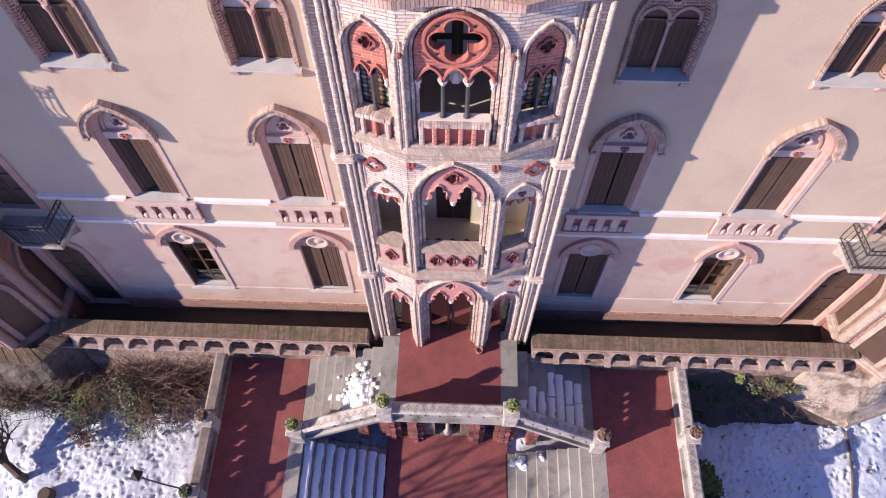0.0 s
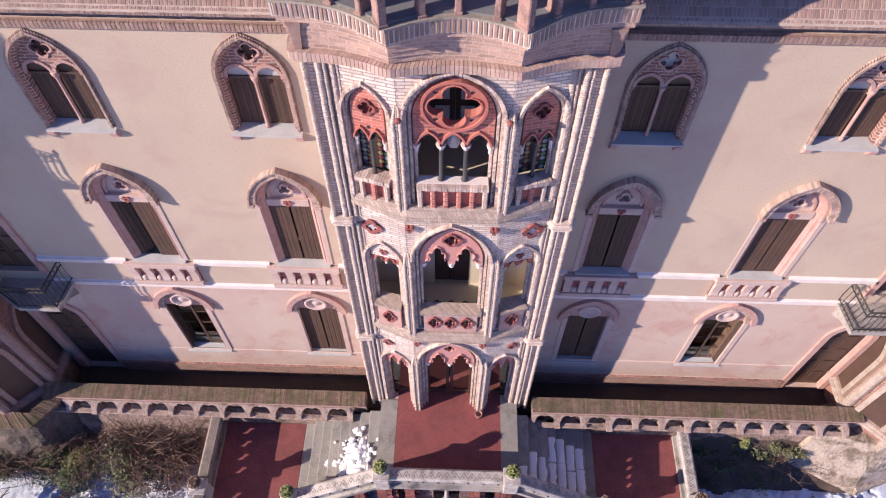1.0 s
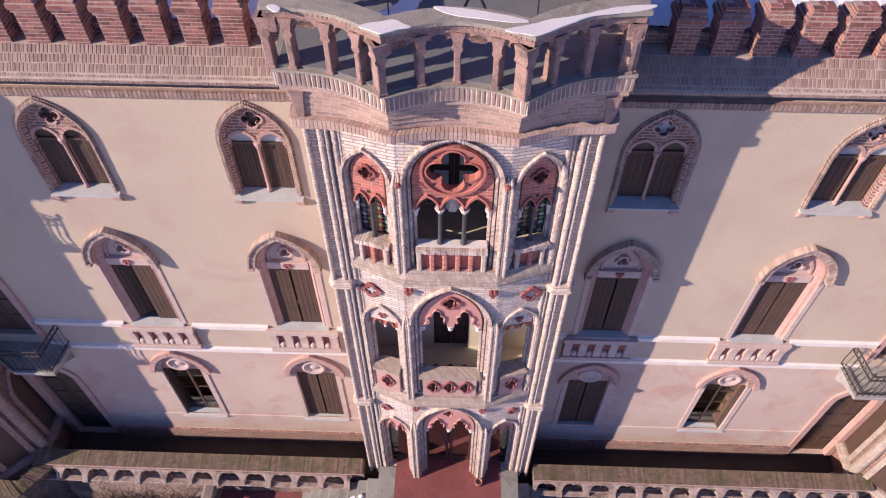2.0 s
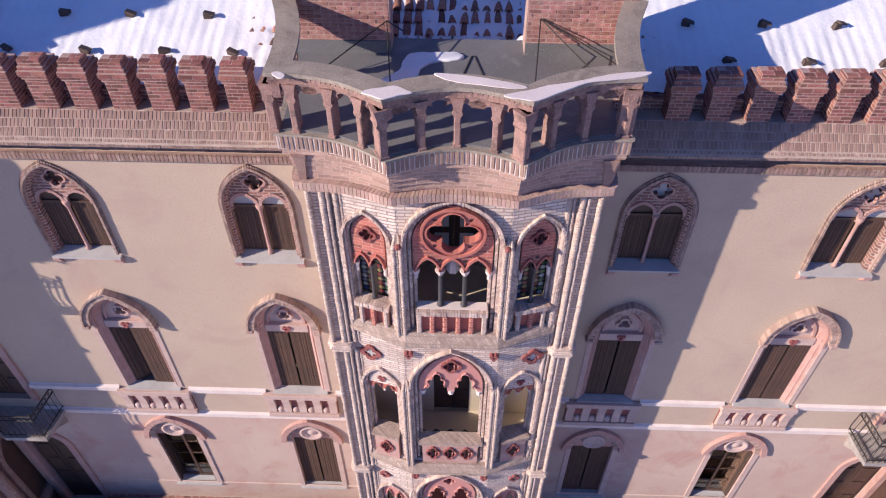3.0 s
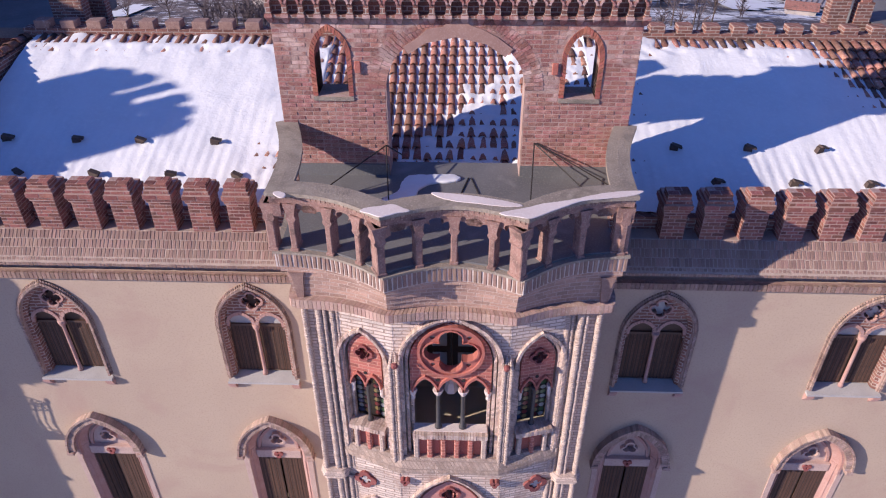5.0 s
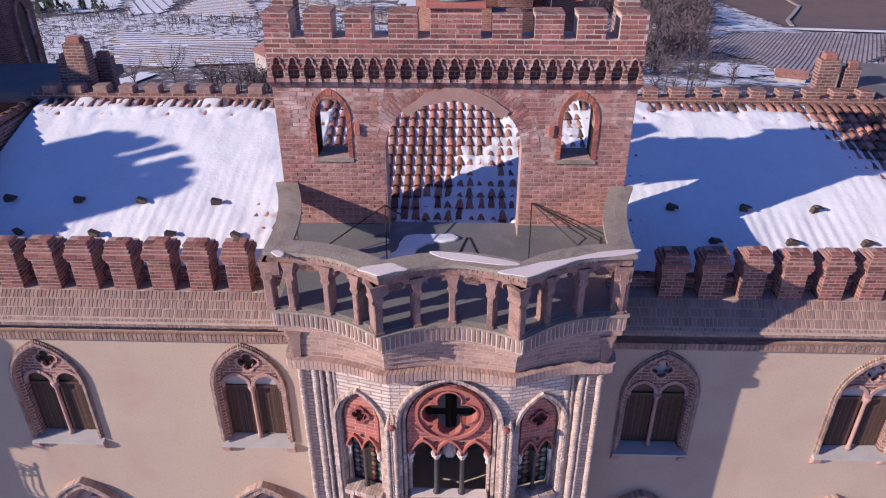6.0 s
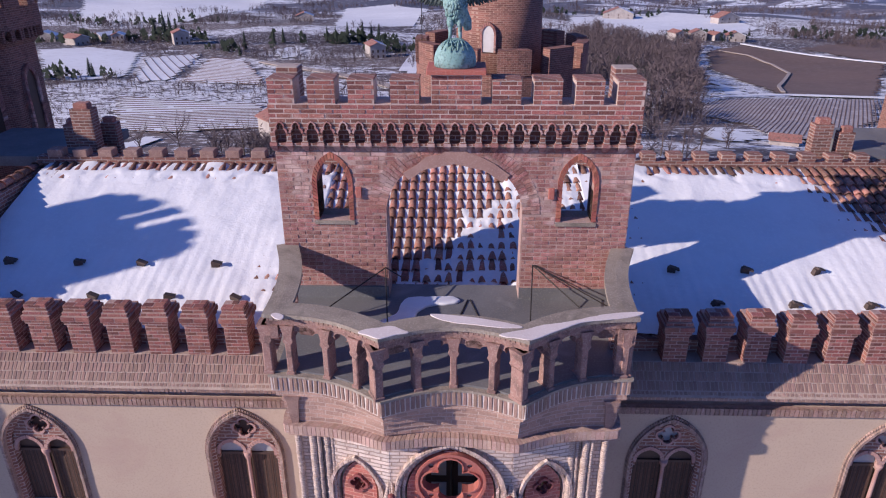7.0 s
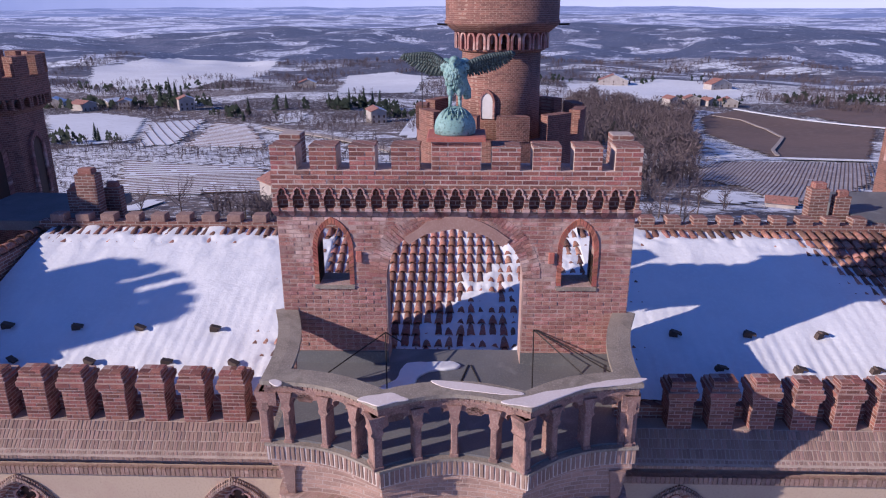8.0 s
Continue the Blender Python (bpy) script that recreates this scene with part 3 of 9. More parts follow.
PINK_TRACERY = surface("pink_terracotta", [(0.52, 0.235, 0.205), (0.47, 0.215, 0.19), (0.58, 0.33, 0.29)], 0.85, 3.0, 40, 0.3)
LAWN_SNOW = surface("trodden_lawn_snow", [(0.60, 0.63, 0.70), (0.53, 0.56, 0.63), (0.67, 0.69, 0.745)], 0.6, 1.2, 14, 0.6, depth=0.03, stain=((0.13, 0.105, 0.085), 0.605, 0.64, 5.5))
# walkway paving with its deep shade put into the base colour
WALK_SHADE = surface("shade_dark_paving", [(0.055, 0.04, 0.034), (0.04, 0.03, 0.026), (0.08, 0.06, 0.05)], 0.9, 1.2, 20, 0.5)
# self-lit pale blue surface, painted to look like haze
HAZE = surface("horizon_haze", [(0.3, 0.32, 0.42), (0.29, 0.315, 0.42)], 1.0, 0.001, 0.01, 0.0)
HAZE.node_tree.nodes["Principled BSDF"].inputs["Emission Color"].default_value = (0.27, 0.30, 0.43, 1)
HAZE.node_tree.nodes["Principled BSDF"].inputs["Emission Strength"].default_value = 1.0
BRICK_DARK = surface("dark_weathered_brick", [(0.255, 0.093, 0.073), (0.185, 0.073, 0.06), (0.38, 0.205, 0.17)], 0.92, 5.0, 50, 0.7, vary="object", amount=0.4, stain=((0.46, 0.31, 0.265), 0.57, 0.70, 3.2))

# ---- facade walls ----
WIN_TOP = (-7.64, -3.81, 3.88, 7.77)
WIN_X = (-7.67, -3.87, 3.89, 7.81)
WIN_LOW = (-7.75, -3.88, 3.94, 7.84)
DOOR_X = (-11.72, 11.72)


def wall_side(name, x0, x1, label):
    tops, wins, lows = ([x for x in row if x0 < x < x1] for row in (WIN_TOP, WIN_X, WIN_LOW))
    doors = [x for x in DOOR_X if x0 < x < x1]
    up = [arch(0.66, 4.70, 7.36, 8.34, 8, x) for x in wins] + [arch(0.66, 9.6, 11.05, 12.0, 8, x) for x in tops]
    up += [arch(0.62, 4.0, 7.0, 7.9, 8, x) for x in doors]
    low = [arch(0.62, -0.42, 2.30, 3.10, 8, x) for x in lows] + [arch(0.66, -1.95, 1.6, 2.4, 8, x) for x in doors]
    g = Geo().plate([(x0, 3.45), (x1, 3.45), (x1, 12.2), (x0, 12.2)], up, 0.0, 0.45)
    w = thing(name, label, "wall", g, PLASTER, kind="structure")
    g = Geo().plate([(x0, -2.2), (x1, -2.2), (x1, 3.446), (x0, 3.446)], low, 0.0, 0.45)
    part("lower_wall", g, PLASTER_LOW, w, "pinker stained plaster of the ground floor")
    return w


wall_west = wall_side("wall_west", -12.7, -2.0, "pale pink plastered facade wall with long cast shadows")
wall_east = wall_side("wall_east", 2.0, 12.7, "pale pink plastered facade wall half in shade")
for sx in (-1, 1):
    lo, hi = (2.3, 11.0)
    a, b = sorted((sx * lo, sx * hi))
    for k, (z0, z1, d) in enumerate(((4.58, 4.80, 0.07), (3.44, 3.67, 0.06))):
        spans, x = [], a
        stops = sorted(w for w in WIN_X if a < w < b) if k == 0 else []
        for s in stops:
            spans.append((x, s - 0.9))
            x = s + 0.9
        spans.append((x, b))
        g = Geo()
        for p, q in spans:
            g.loft([[(p, 0, z0), (p, -d, z0 + 0.03), (p, -d, z1 - 0.05), (p, -d * 0.4, z1 - 0.03), (p, 0, z1)], [(q, 0, z0), (q, -d, z0 + 0.03), (q, -d, z1 - 0.05), (q, -d * 0.4, z1 - 0.03), (q, 0, z1)]])
        thing("trim_string_course", "white painted moulded string course on the facade", "string course", g, TRIM, kind="structure")
    g = Geo().loft([[(p, 0.0, -0.36), (p, -0.025, -0.38), (p, -0.025, -1.35), (p, 0.0, -1.35)] for p in (a, b)])
    thing("trim_plinth", "pale plaster plinth band along the wall foot", "plinth", g, PLASTER_LOW, kind="structure")
    g = Geo().loft([[(p, 0.0, -1.33), (p, -0.09, -1.40), (p, -0.09, -2.1), (p, 0.0, -2.1)] for p in (a, b)])
    thing("trim_base", "red brick footing along the wall foot", "footing", g, RED_BRICK, kind="structure")

# rooms behind the windows keep the openings dark
for a, b in ((-12.7, -2.05), (2.05, 12.7)):
    g = Geo()
    for z0, z1 in ((-2.2, 3.3), (3.5, 8.9), (9.1, 12.6)):
        g.add([(a, 0.46, z0), (b, 0.46, z0), (b, 5.9, z0), (a, 5.9, z0)], [(0, 1, 2, 3)])
        g.add([(a, 5.9, z0), (b, 5.9, z0), (b, 5.9, z1), (a, 5.9, z1)], [(0, 1, 2, 3)])
        g.add([(a, 0.46, z1), (b, 0.46, z1), (b, 5.9, z1), (a, 5.9, z1)], [(3, 2, 1, 0)])
        for x in (a, b):
            g.add([(x, 0.46, z0), (x, 5.9, z0), (x, 5.9, z1), (x, 0.46, z1)], [(0, 1, 2, 3)])
    thing("wall_rooms", "plain dim room walls behind the facade windows", "room wall", g, DARK_ROOM, kind="structure")


# ---- window kinds ----
def leaf(w, z0, z1, t=0.045):
    """A ledged shutter leaf, hinged at x = 0, of upright boards; the front is at -y."""
    g = Geo()
    n = 4
    for k in range(n):
        g.box(w * k / n + 0.004, w * (k + 1) / n - 0.004, -t, 0, z0, z1)
    return g


def fill_frame(win, w, z0, z1, lean=(0.0, 0.0), y=0.14, wood=None, head=0.0):
    """Two shutter leaves with studs; lean: degrees by which each leaf stands open."""
    for side, turn in ((-1, lean[0]), (1, lean[1])):
        wide = w - 0.02
        g = leaf(wide, z0 + 0.03, z1 - 0.02)
        m = Matrix.Translation((side * w, y, 0)) @ Matrix.Rotation(radians(turn * -side), 4, "Z")
        if side > 0:
            m = m @ Matrix.Translation((-wide, 0, 0)) if turn == 0 else m @ Matrix.Rotation(math.pi, 4, "Z") @ Matrix.Translation((0, 0.045, 0))
        g.move(m)
        s = part("shutter", g, wood or WOOD, win, "weathered brown wooden shutter leaf")
        st = Geo()
        for z in (z0 + 0.45, (z0 + z1) / 2, z1 - 0.45):
            for u in (0.2, 0.8):
                st.add([(wide * u + dx, -0.058 if dx == 0 and dz == 0 else -0.045, z + dz) for dx, dz in ((-0.02, 0), (0, -0.02), (0.02, 0), (0, 0.02), (0, 0))],
                       [(0, 1, 4), (1, 2, 4), (2, 3, 4), (3, 0, 4)])
        st.move(m)
        part("stud", st, IRON, s)


def panes(win, w, z0, z1, y=0.22):
    g = Geo()
    g.box(-w, w, y, y + 0.04, z0, z0 + 0.07).box(-w, w, y, y + 0.04, z1 - 0.07, z1)
    for x in (-w, -0.035, w - 0.07):
        g.box(x, x + 0.07, y - 0.003, y + 0.043, z0 + 0.07, z1 - 0.07)
    for k in range(1, 4):
        z = z0 + (z1 - z0) * k / 4
        g.box(-w + 0.07, -0.035, y, y + 0.035, z - 0.015, z + 0.015).box(0.035, w - 0.07, y, y + 0.035, z - 0.015, z + 0.015)
    part("window_frame", g, WOOD_DARK, win, "dark glazing bars")
    for x in (-w + 0.07, 0.035):
        p = part("pane", Geo().box(x, x + w - 0.105, y + 0.015, y + 0.021, z0 + 0.07, z1 - 0.07), GLASS, win)
        p.visible_shadow = False


def window_first(cx, n, lean=(0.0, 0.0), label=""):
    win = thing("window_%d" % n, label or "pointed window with closed brown shutters above a stone console", "window", at=(cx, 0, 0), kind="structure")
    inn, out = arch(0.665, 7.36, 7.361, 8.33, 10), arch(0.80, 7.36, 7.361, 8.49, 10)
    part("hood", Geo().voussoirs(inn, out, -0.14, 0.02, 46, 0.1), ARCH_BRICK, win, "pale brick hood mould")
    rim_in, rim_out = arch(0.795, 7.36, 7.361, 8.485, 10), arch(0.835, 7.36, 7.361, 8.54, 10)
    part("hood_rim", Geo().voussoirs(rim_in, rim_out, -0.175, 0.0, 54, 0.06), ARCH_BRICK, win)
    i2, o2 = arch(0.615, 7.12, 7.361, 8.26, 10), arch(0.668, 7.12, 7.361, 8.335, 10)
    part("arch_bead", Geo().voussoirs(i2, o2, -0.05, 0.2, 44, 0.05), PINK_STONE, win)
    i3, o3 = arch(0.50, 7.06, 7.34, 8.12, 10), arch(0.64, 7.06, 7.34, 8.29, 10)
    part("arch_splay", Geo().loft([[(q[0], 0.0, q[1]), (p[0], 0.15, p[1]), (p[0], 0.24, p[1]), (q[0], 0.24, q[1])] for p, q in zip(i3, o3)]), PINK_STONE, win, "splayed pink arch reveal")
    for s in (-1, 1):
        a, b = s * 0.665, s * 0.495
        part("reveal", Geo().loft([[(a, 0.0, z), (s * 0.60, 0.05, z), (s * 0.585, 0.035, z), (s * 0.56, 0.07, z), (b, 0.14, z), (b, 0.24, z), (a, 0.24, z)] for z in (4.70, 7.36)]), PINK_STONE, win, "splayed moulded jamb")
        a, b = sorted((s * 0.77, s * 0.655))
        part("jamb", Geo().loft([[(a, -0.022, z), (b, -0.022, z), (b, 0.07, z), (a, 0.07, z)] for z in (4.80, 7.34)]), PALE_PINK, win, "flat pink jamb stone")
        a, b = sorted((s * 0.86, s * 0.70))
        part("hood_stop", Geo().cbox(a, b, -0.185, 0.0, 7.28, 7.365), ARCH_BRICK, win)
    tym = Geo().plate(arch(0.52, 7.08, 7.36, 8.13, 10), [foil(0, 7.62, 0.15, 3, 0.5, 6, math.pi / 2)], 0.20, 0.26)
    t = part("tympanum", tym, PALE_PINK, win, "pink carved tympanum")
    part("tympanum_back", Geo().box(-0.3, 0.3, 0.27, 0.28, 7.3, 7.9), PINK_STONE, t)
    ra, rb = foil(0, 7.62, 0.15, 3, 0.5, 6, math.pi / 2), foil(0, 7.62, 0.205, 3, 0.5, 6, math.pi / 2)
    part("trefoil_rim", Geo().band(ra + ra[:1], rb + rb[:1], 0.11, 0.205), PALE_PINK, t, "pale carved trefoil rim")
    ra, rb = arch(0.40, 7.30, 7.301, 7.98, 8), arch(0.455, 7.30, 7.301, 8.06, 8)
    part("inner_rim", Geo().band(ra, rb, 0.15, 0.205), PINK_STONE, t)
    part("lintel", Geo().cbox(-0.50, 0.50, 0.09, 0.26, 7.06, 7.29), PALE_PINK, win, "pale stone lintel")
    part("trefoil", Geo().plate(foil(0, 7.18, 0.11, 3, 0.5, 6, -math.pi / 2), [circle(0, 7.18, 0.03, 8)], 0.055, 0.095), TERRA_DARK, t, "small red trefoil")
    part("window_sill", Geo().loft([[(x, -0.085, 4.72), (x, -0.085, 4.76), (x, 0.16, 4.79), (x, 0.16, 4.70)] for x in (-0.70, 0.70)]), SILL, win, "grey stone sill")
    fill_frame(win, 0.50, 4.77, 7.07, lean, y=0.17)
    con = thing("window_console", "pink stone balcony console with scroll brackets", "console", at=(cx - 0.02, 0, 0), group="consoles under the windows")
    part("ledge", Geo().cbox(-0.95, 0.95, -0.16, -0.01, 4.55, 4.71), PALE_PINK, con)
    part("back_panel", Geo().box(-0.92, 0.92, -0.03, -0.005, 3.70, 4.55), BRICK_PIER, con)
    part("base_rail", Geo().cbox(-0.94, 0.94, -0.13, -0.01, 3.69, 3.83), PALE_PINK, con)
    for k in range(5):
        x = -0.80 + 0.40 * k
        prof = [(-0.03, 4.55), (-0.15, 4.55), (-0.155, 4.45), (-0.13, 4.36), (-0.115, 4.20), (-0.12, 4.06), (-0.135, 3.98), (-0.125, 3.90), (-0.03, 3.83)]
        part("bracket", Geo().loft([[(x + d, y, z) for y, z in prof] for d in (-0.10, 0.10)]), PALE_PINK, con)
        if k < 4:
            xm = x + 0.2
            part("scallop", Geo().lathe([(0.02, 3.84), (0.085, 3.90), (0.10, 4.02), (0.05, 4.09)], 8, xm, -0.045), PALE_PINK, con, "small rounded lobe between the brackets", True)
    return win


def window_second(cx, n):
    win = thing("window_%d" % n, "paired pointed window with brick arch and brown shutters", "window", at=(cx, 0, 0), kind="structure")
    inn, out = arch(0.565, 9.68, 11.05, 11.86, 12), arch(0.66, 9.68, 11.05, 11.99, 12)
    part("reveal", Geo().loft([[(q[0], 0.0, q[1]), (p[0], 0.06, p[1]), (p[0], 0.22, p[1]), (q[0] * 1.02, 0.22, q[1] + 0.01)] for p, q in zip(inn, out)]), RED_BRICK, win, "red brick reveal")
    inn, out = arch(0.655, 9.68, 11.05, 11.985, 12), arch(0.70, 9.68, 11.05, 12.05, 12)
    part("toothed_rim", Geo().voussoirs(inn, out, -0.075, 0.01, 104, 0.2), ARCH_BRICK, win, "toothed pale brick rim")
    inn, out = arch(0.70, 9.68, 11.05, 12.05, 12), arch(0.735, 9.68, 11.05, 12.095, 12)
    part("outer_teeth", Geo().voussoirs(inn, out, -0.04, 0.01, 104, 0.42), ARCH_BRICK, win)
    part("rim_bead", Geo().band(arch(0.635, 9.68, 11.05, 11.955, 12), arch(0.672, 9.68, 11.05, 12.0, 12), -0.035, 0.03), ARCH_BRICK, win)
    head = [(-0.575, 10.86), (-0.525, 10.86)] + arch(0.235, 10.86, 10.98, 11.24, 6, -0.285) + arch(0.235, 10.86, 10.98, 11.24, 6, 0.285) + [(0.525, 10.86), (0.575, 10.86)]
    outline = head + list(reversed(arch(0.575, 10.95, 11.03, 11.88, 10)))
    eye = foil(0, 11.57, 0.20, 4, 0.5, 6)
    tym = part("tympanum", Geo().plate(outline, [eye], 0.11, 0.19), RED_BRICK, win, "brick tympanum with a quatrefoil")
    part("quatrefoil_back", Geo().box(-0.22, 0.22, 0.20, 0.205, 11.3, 11.82), WOOD_DARK if n < 7 else SILL, tym)
    ring = foil(0, 11.57, 0.235, 4, 0.5, 6)
    ring2 = foil(0, 11.57, 0.19, 4, 0.5, 6)
    part("quatrefoil", Geo().band(ring2 + ring2[:1], ring + ring[:1], 0.085, 0.12), PINK_STONE, tym)
    for e in (-1, 1):
        i, o = arch(0.225, 10.95, 10.98, 11.23, 6, e * 0.285), arch(0.29, 10.95, 10.98, 11.31, 6, e * 0.285)
        part("light_arch", Geo().voussoirs(i, o, 0.085, 0.14, 16, 0.12), PINK_STONE, tym)
    part("colonnette", Geo().lathe([(0.055, 9.66), (0.055, 9.72), (0.038, 9.76), (0.036, 10.82), (0.07, 10.92), (0.08, 10.98)], 10, 0, 0.12), PINK_STONE, win, "slender stone colonnette", True)
    part("window_sill", Geo().loft([[(x * e, y, z) for y, z in ((-0.11, 9.575), (-0.11, 9.62), (0.20, 9.68), (0.20, 9.55))] for x, e in ((-0.72, 1.0), (0.72, 1.0))]), SILL, win, "grey slate sill")
    for s in (-1, 1):
        x = s * 0.65
        part("sill_bracket", Geo().loft([[(x + d, 0, 9.575), (x + d, -0.12, 9.575), (x + d, -0.115, 9.52), (x + d, -0.08, 9.50), (x + d, -0.075, 9.45), (x + d, -0.03, 9.42), (x + d, 0, 9.36)] for d in (-0.075, 0.075)]), PINK_STONE, win, "small stepped sill bracket")
    fill_frame(win, 0.55, 9.68, 10.92, y=0.23)
    part("transom", Geo().box(-0.55, 0.55, 0.155, 0.20, 10.90, 10.95), WOOD_DARK, win)
    for e in (-1, 1):
        part("fanlight", Geo().prism(arch(0.25, 10.94, 10.98, 11.26, 6, e * 0.285), 0.195, 0.23), SILL if n in (6, 8) else WOOD_DARK, win, "dull fanlight pane")
    return win


def window_ground(cx, n, lean, label, glazed=False):
    win = thing("window_%d" % n, label, "window", at=(cx, 0, 0), kind="structure")
    inn, out = arch(0.72, 2.28, 2.281, 3.23, 10), arch(0.87, 2.28, 2.281, 3.42, 10)
    part("hood", Geo().voussoirs(inn, out, -0.11, 0.02, 24, 0.03), PINK_STONE, win, "plain pink hood mould")
    i2, o2 = arch(0.58, 2.28, 2.281, 3.04, 10), arch(0.725, 2.28, 2.281, 3.235, 10)
    part("arch_moulding", Geo().voussoirs(i2, o2, -0.03, 0.1, 30, 0.08), ARCH_BRICK, win)
    part("tympanum", Geo().prism(arch(0.60, 2.26, 2.28, 3.02, 10), 0.09, 0.15), PINK_STONE, win)
    part("medallion", Geo().loft([[(x, y, z) for x, z in circle(0, 2.64, r, 20)] for r, y in ((0.33, 0.09), (0.33, -0.01), (0.26, -0.02), (0.22, 0.06), (0.13, 0.05), (0.06, 0.0))]), PALE_PINK, win, "round carved medallion", True)
    for s in (-1, 1):
        a, b = sorted((s * 0.72, s * 0.575))
        part("jamb", Geo().loft([[(a, -0.03, z), (b, -0.03, z), (b, 0.13, z), (a, 0.13, z)] for z in (-0.42, 2.28)]), PALE_PINK, win)
    part("window_sill", Geo().loft([[(x, -0.10, -0.46), (x, -0.10, -0.42), (x, 0.2, -0.37), (x, 0.2, -0.46)] for x in (-0.70, 0.70)]), SILL, win, "grey stone sill")
    fill_frame(win, 0.575, -0.37, 2.27, lean, y=0.14 if lean == (0.0, 0.0) else 0.02)
    if glazed:
        panes(win, 0.56, -0.35, 2.26)
    return win


window_first(WIN_X[0], 1, (35.0, 0.0), "pointed window with one brown shutter ajar above a stone console")
window_first(WIN_X[1], 2)
window_first(WIN_X[2], 3)
window_first(WIN_X[3], 4)
for k in range(4):
    window_second(WIN_TOP[k], 5 + k)
window_ground(WIN_LOW[0], 9, (100.0, 75.0), "ground floor window with open brown shutters and glazing", True)
window_ground(WIN_LOW[1], 10, (0.0, 0.0), "ground floor window with closed brown shutters")
window_ground(WIN_LOW[2], 11, (0.0, 0.0), "ground floor window with closed dark shutters in shade")
window_ground(WIN_LOW[3], 12, (95.0, 80.0), "ground floor window with open brown shutters and glazing", True)


# ---- corner doors and iron balconies ----
def corner_balcony(cx, n):
    s = 1 if cx > 0 else -1
    door = thing("door_%d" % n, "tall dark panelled corner door under a pink stone arch", "door", at=(cx, 0, 0), kind="structure")
    for z0, z1, zs in ((-1.95, 2.3, 1.6), (4.0, 7.8, 7.0)):
        inn, out = arch(0.60, z0, zs, z1, 8), arch(0.78, z0, zs, z1 + 0.22, 8)
        part("door_frame", Geo().band(inn, out, -0.07, 0.1), PINK_STONE, door)
        for a, b in ((-0.6, -0.01), (0.01, 0.6)):
            d = Geo().box(a, b, 0.16, 0.21, z0, z1)
            for k in range(4):
                zz = z0 + 0.2 + (zs - z0 - 0.3) * k / 4
                d.cbox(a + 0.1, b - 0.1, 0.13, 0.16, zz, zz + (zs - z0 - 0.3) / 4 - 0.12)
            part("door_leaf", d, WOOD_DARK, door, "dark panelled leaf")
    bal = thing("iron_balcony", "wrought iron balcony on a stone slab beside the corner tower", "balcony", group="corner balconies")
    for z in (3.62,) if s > 0 else (3.62, 8.68):
        plan = [(s * 10.43, 0.0), (s * 10.54, -0.95), (s * 11.65, -0.95), (s * 12.45, -0.45), (s * 12.45, 0.0)]
        if s < 0:
            plan = list(reversed(plan))
        part("slab", Geo().slab(plan if s > 0 else plan, z - 0.13, z), STONE, bal)
        for x in (10.7, 11.5):
            part("bracket", Geo().loft([[(s * x + q, 0.0, z - 0.13), (s * x + q, -0.8, z - 0.13), (s * x + q, -0.75, z - 0.28), (s * x + q, -0.35, z - 0.42), (s * x + q, 0.0, z - 0.75)] for q in (-0.09, 0.09)]), STONE, bal)
        rail = [Vector((s * 10.46, 0, 0)), Vector((s * 10.57, -0.91, 0)), Vector((s * 11.62, -0.91, 0)), Vector((s * 12.4, -0.42, 0))]
        for h in (0.98, 0.78, 0.10):
            g = Geo()
            for p, q in zip(rail, rail[1:]):
                g.tube([(p.x, p.y, z + h), (q.x, q.y, z + h)], 0.018, 5)
            part("rail", g, IRON, bal)
        for p, q in zip(rail, rail[1:]):
            count = max(2, int((q - p).length / 0.15))
            u = (q - p).normalized()
            for k in range(count + 1):
                a = p.lerp(q, k / count)
                part("baluster", Geo().tube([(a.x, a.y, z), (a.x + 0.04 * u.y, a.y - 0.04 * u.x, z + 0.35), (a.x, a.y, z + 0.98)], 0.011, 4), IRON, bal)
            for k in range(count):
                a = p.lerp(q, (k + 0.5) / count)
                part("scroll", Geo().tube([tuple(a + u * (0.06 * math.cos(c)) + Vector((0, 0, z + 0.88 + 0.07 * math.sin(c)))) for c in [0.7 * i for i in range(10)]], 0.008, 4), IRON, bal)
        for k in (1, 2):
            part("finial", Geo().lathe([(0.012, z + 0.98), (0.03, z + 1.06), (0.01, z + 1.16)], 6, rail[k].x, rail[k].y), IRON, bal)
    return bal


corner_balcony(DOOR_X[0], 1)
corner_balcony(DOOR_X[1], 2)

# ---- bay of loggias in the middle of the facade ----
bay = thing("bay_tower", "pale limewashed brick bay with three storeys of pointed loggia arches", "bay", kind="structure")
PIER_Y, SIDE_A, SIDE_B = -1.50, Vector((0.98, -1.50, 0)), Vector((2.04, -1.22, 0))
SIDE_L = (SIDE_B - SIDE_A).length


def side_pose(s):
    """The plane of a canted side, its own x from its outer left end."""
    a = SIDE_A if s > 0 else Vector((-SIDE_B.x, SIDE_B.y, 0))
    b = SIDE_B if s > 0 else Vector((-SIDE_A.x, SIDE_A.y, 0))
    mid = (a + b) / 2
    return Matrix.Translation(mid) @ Matrix.Rotation(math.atan2(b.y - a.y, b.x - a.x), 4, "Z")


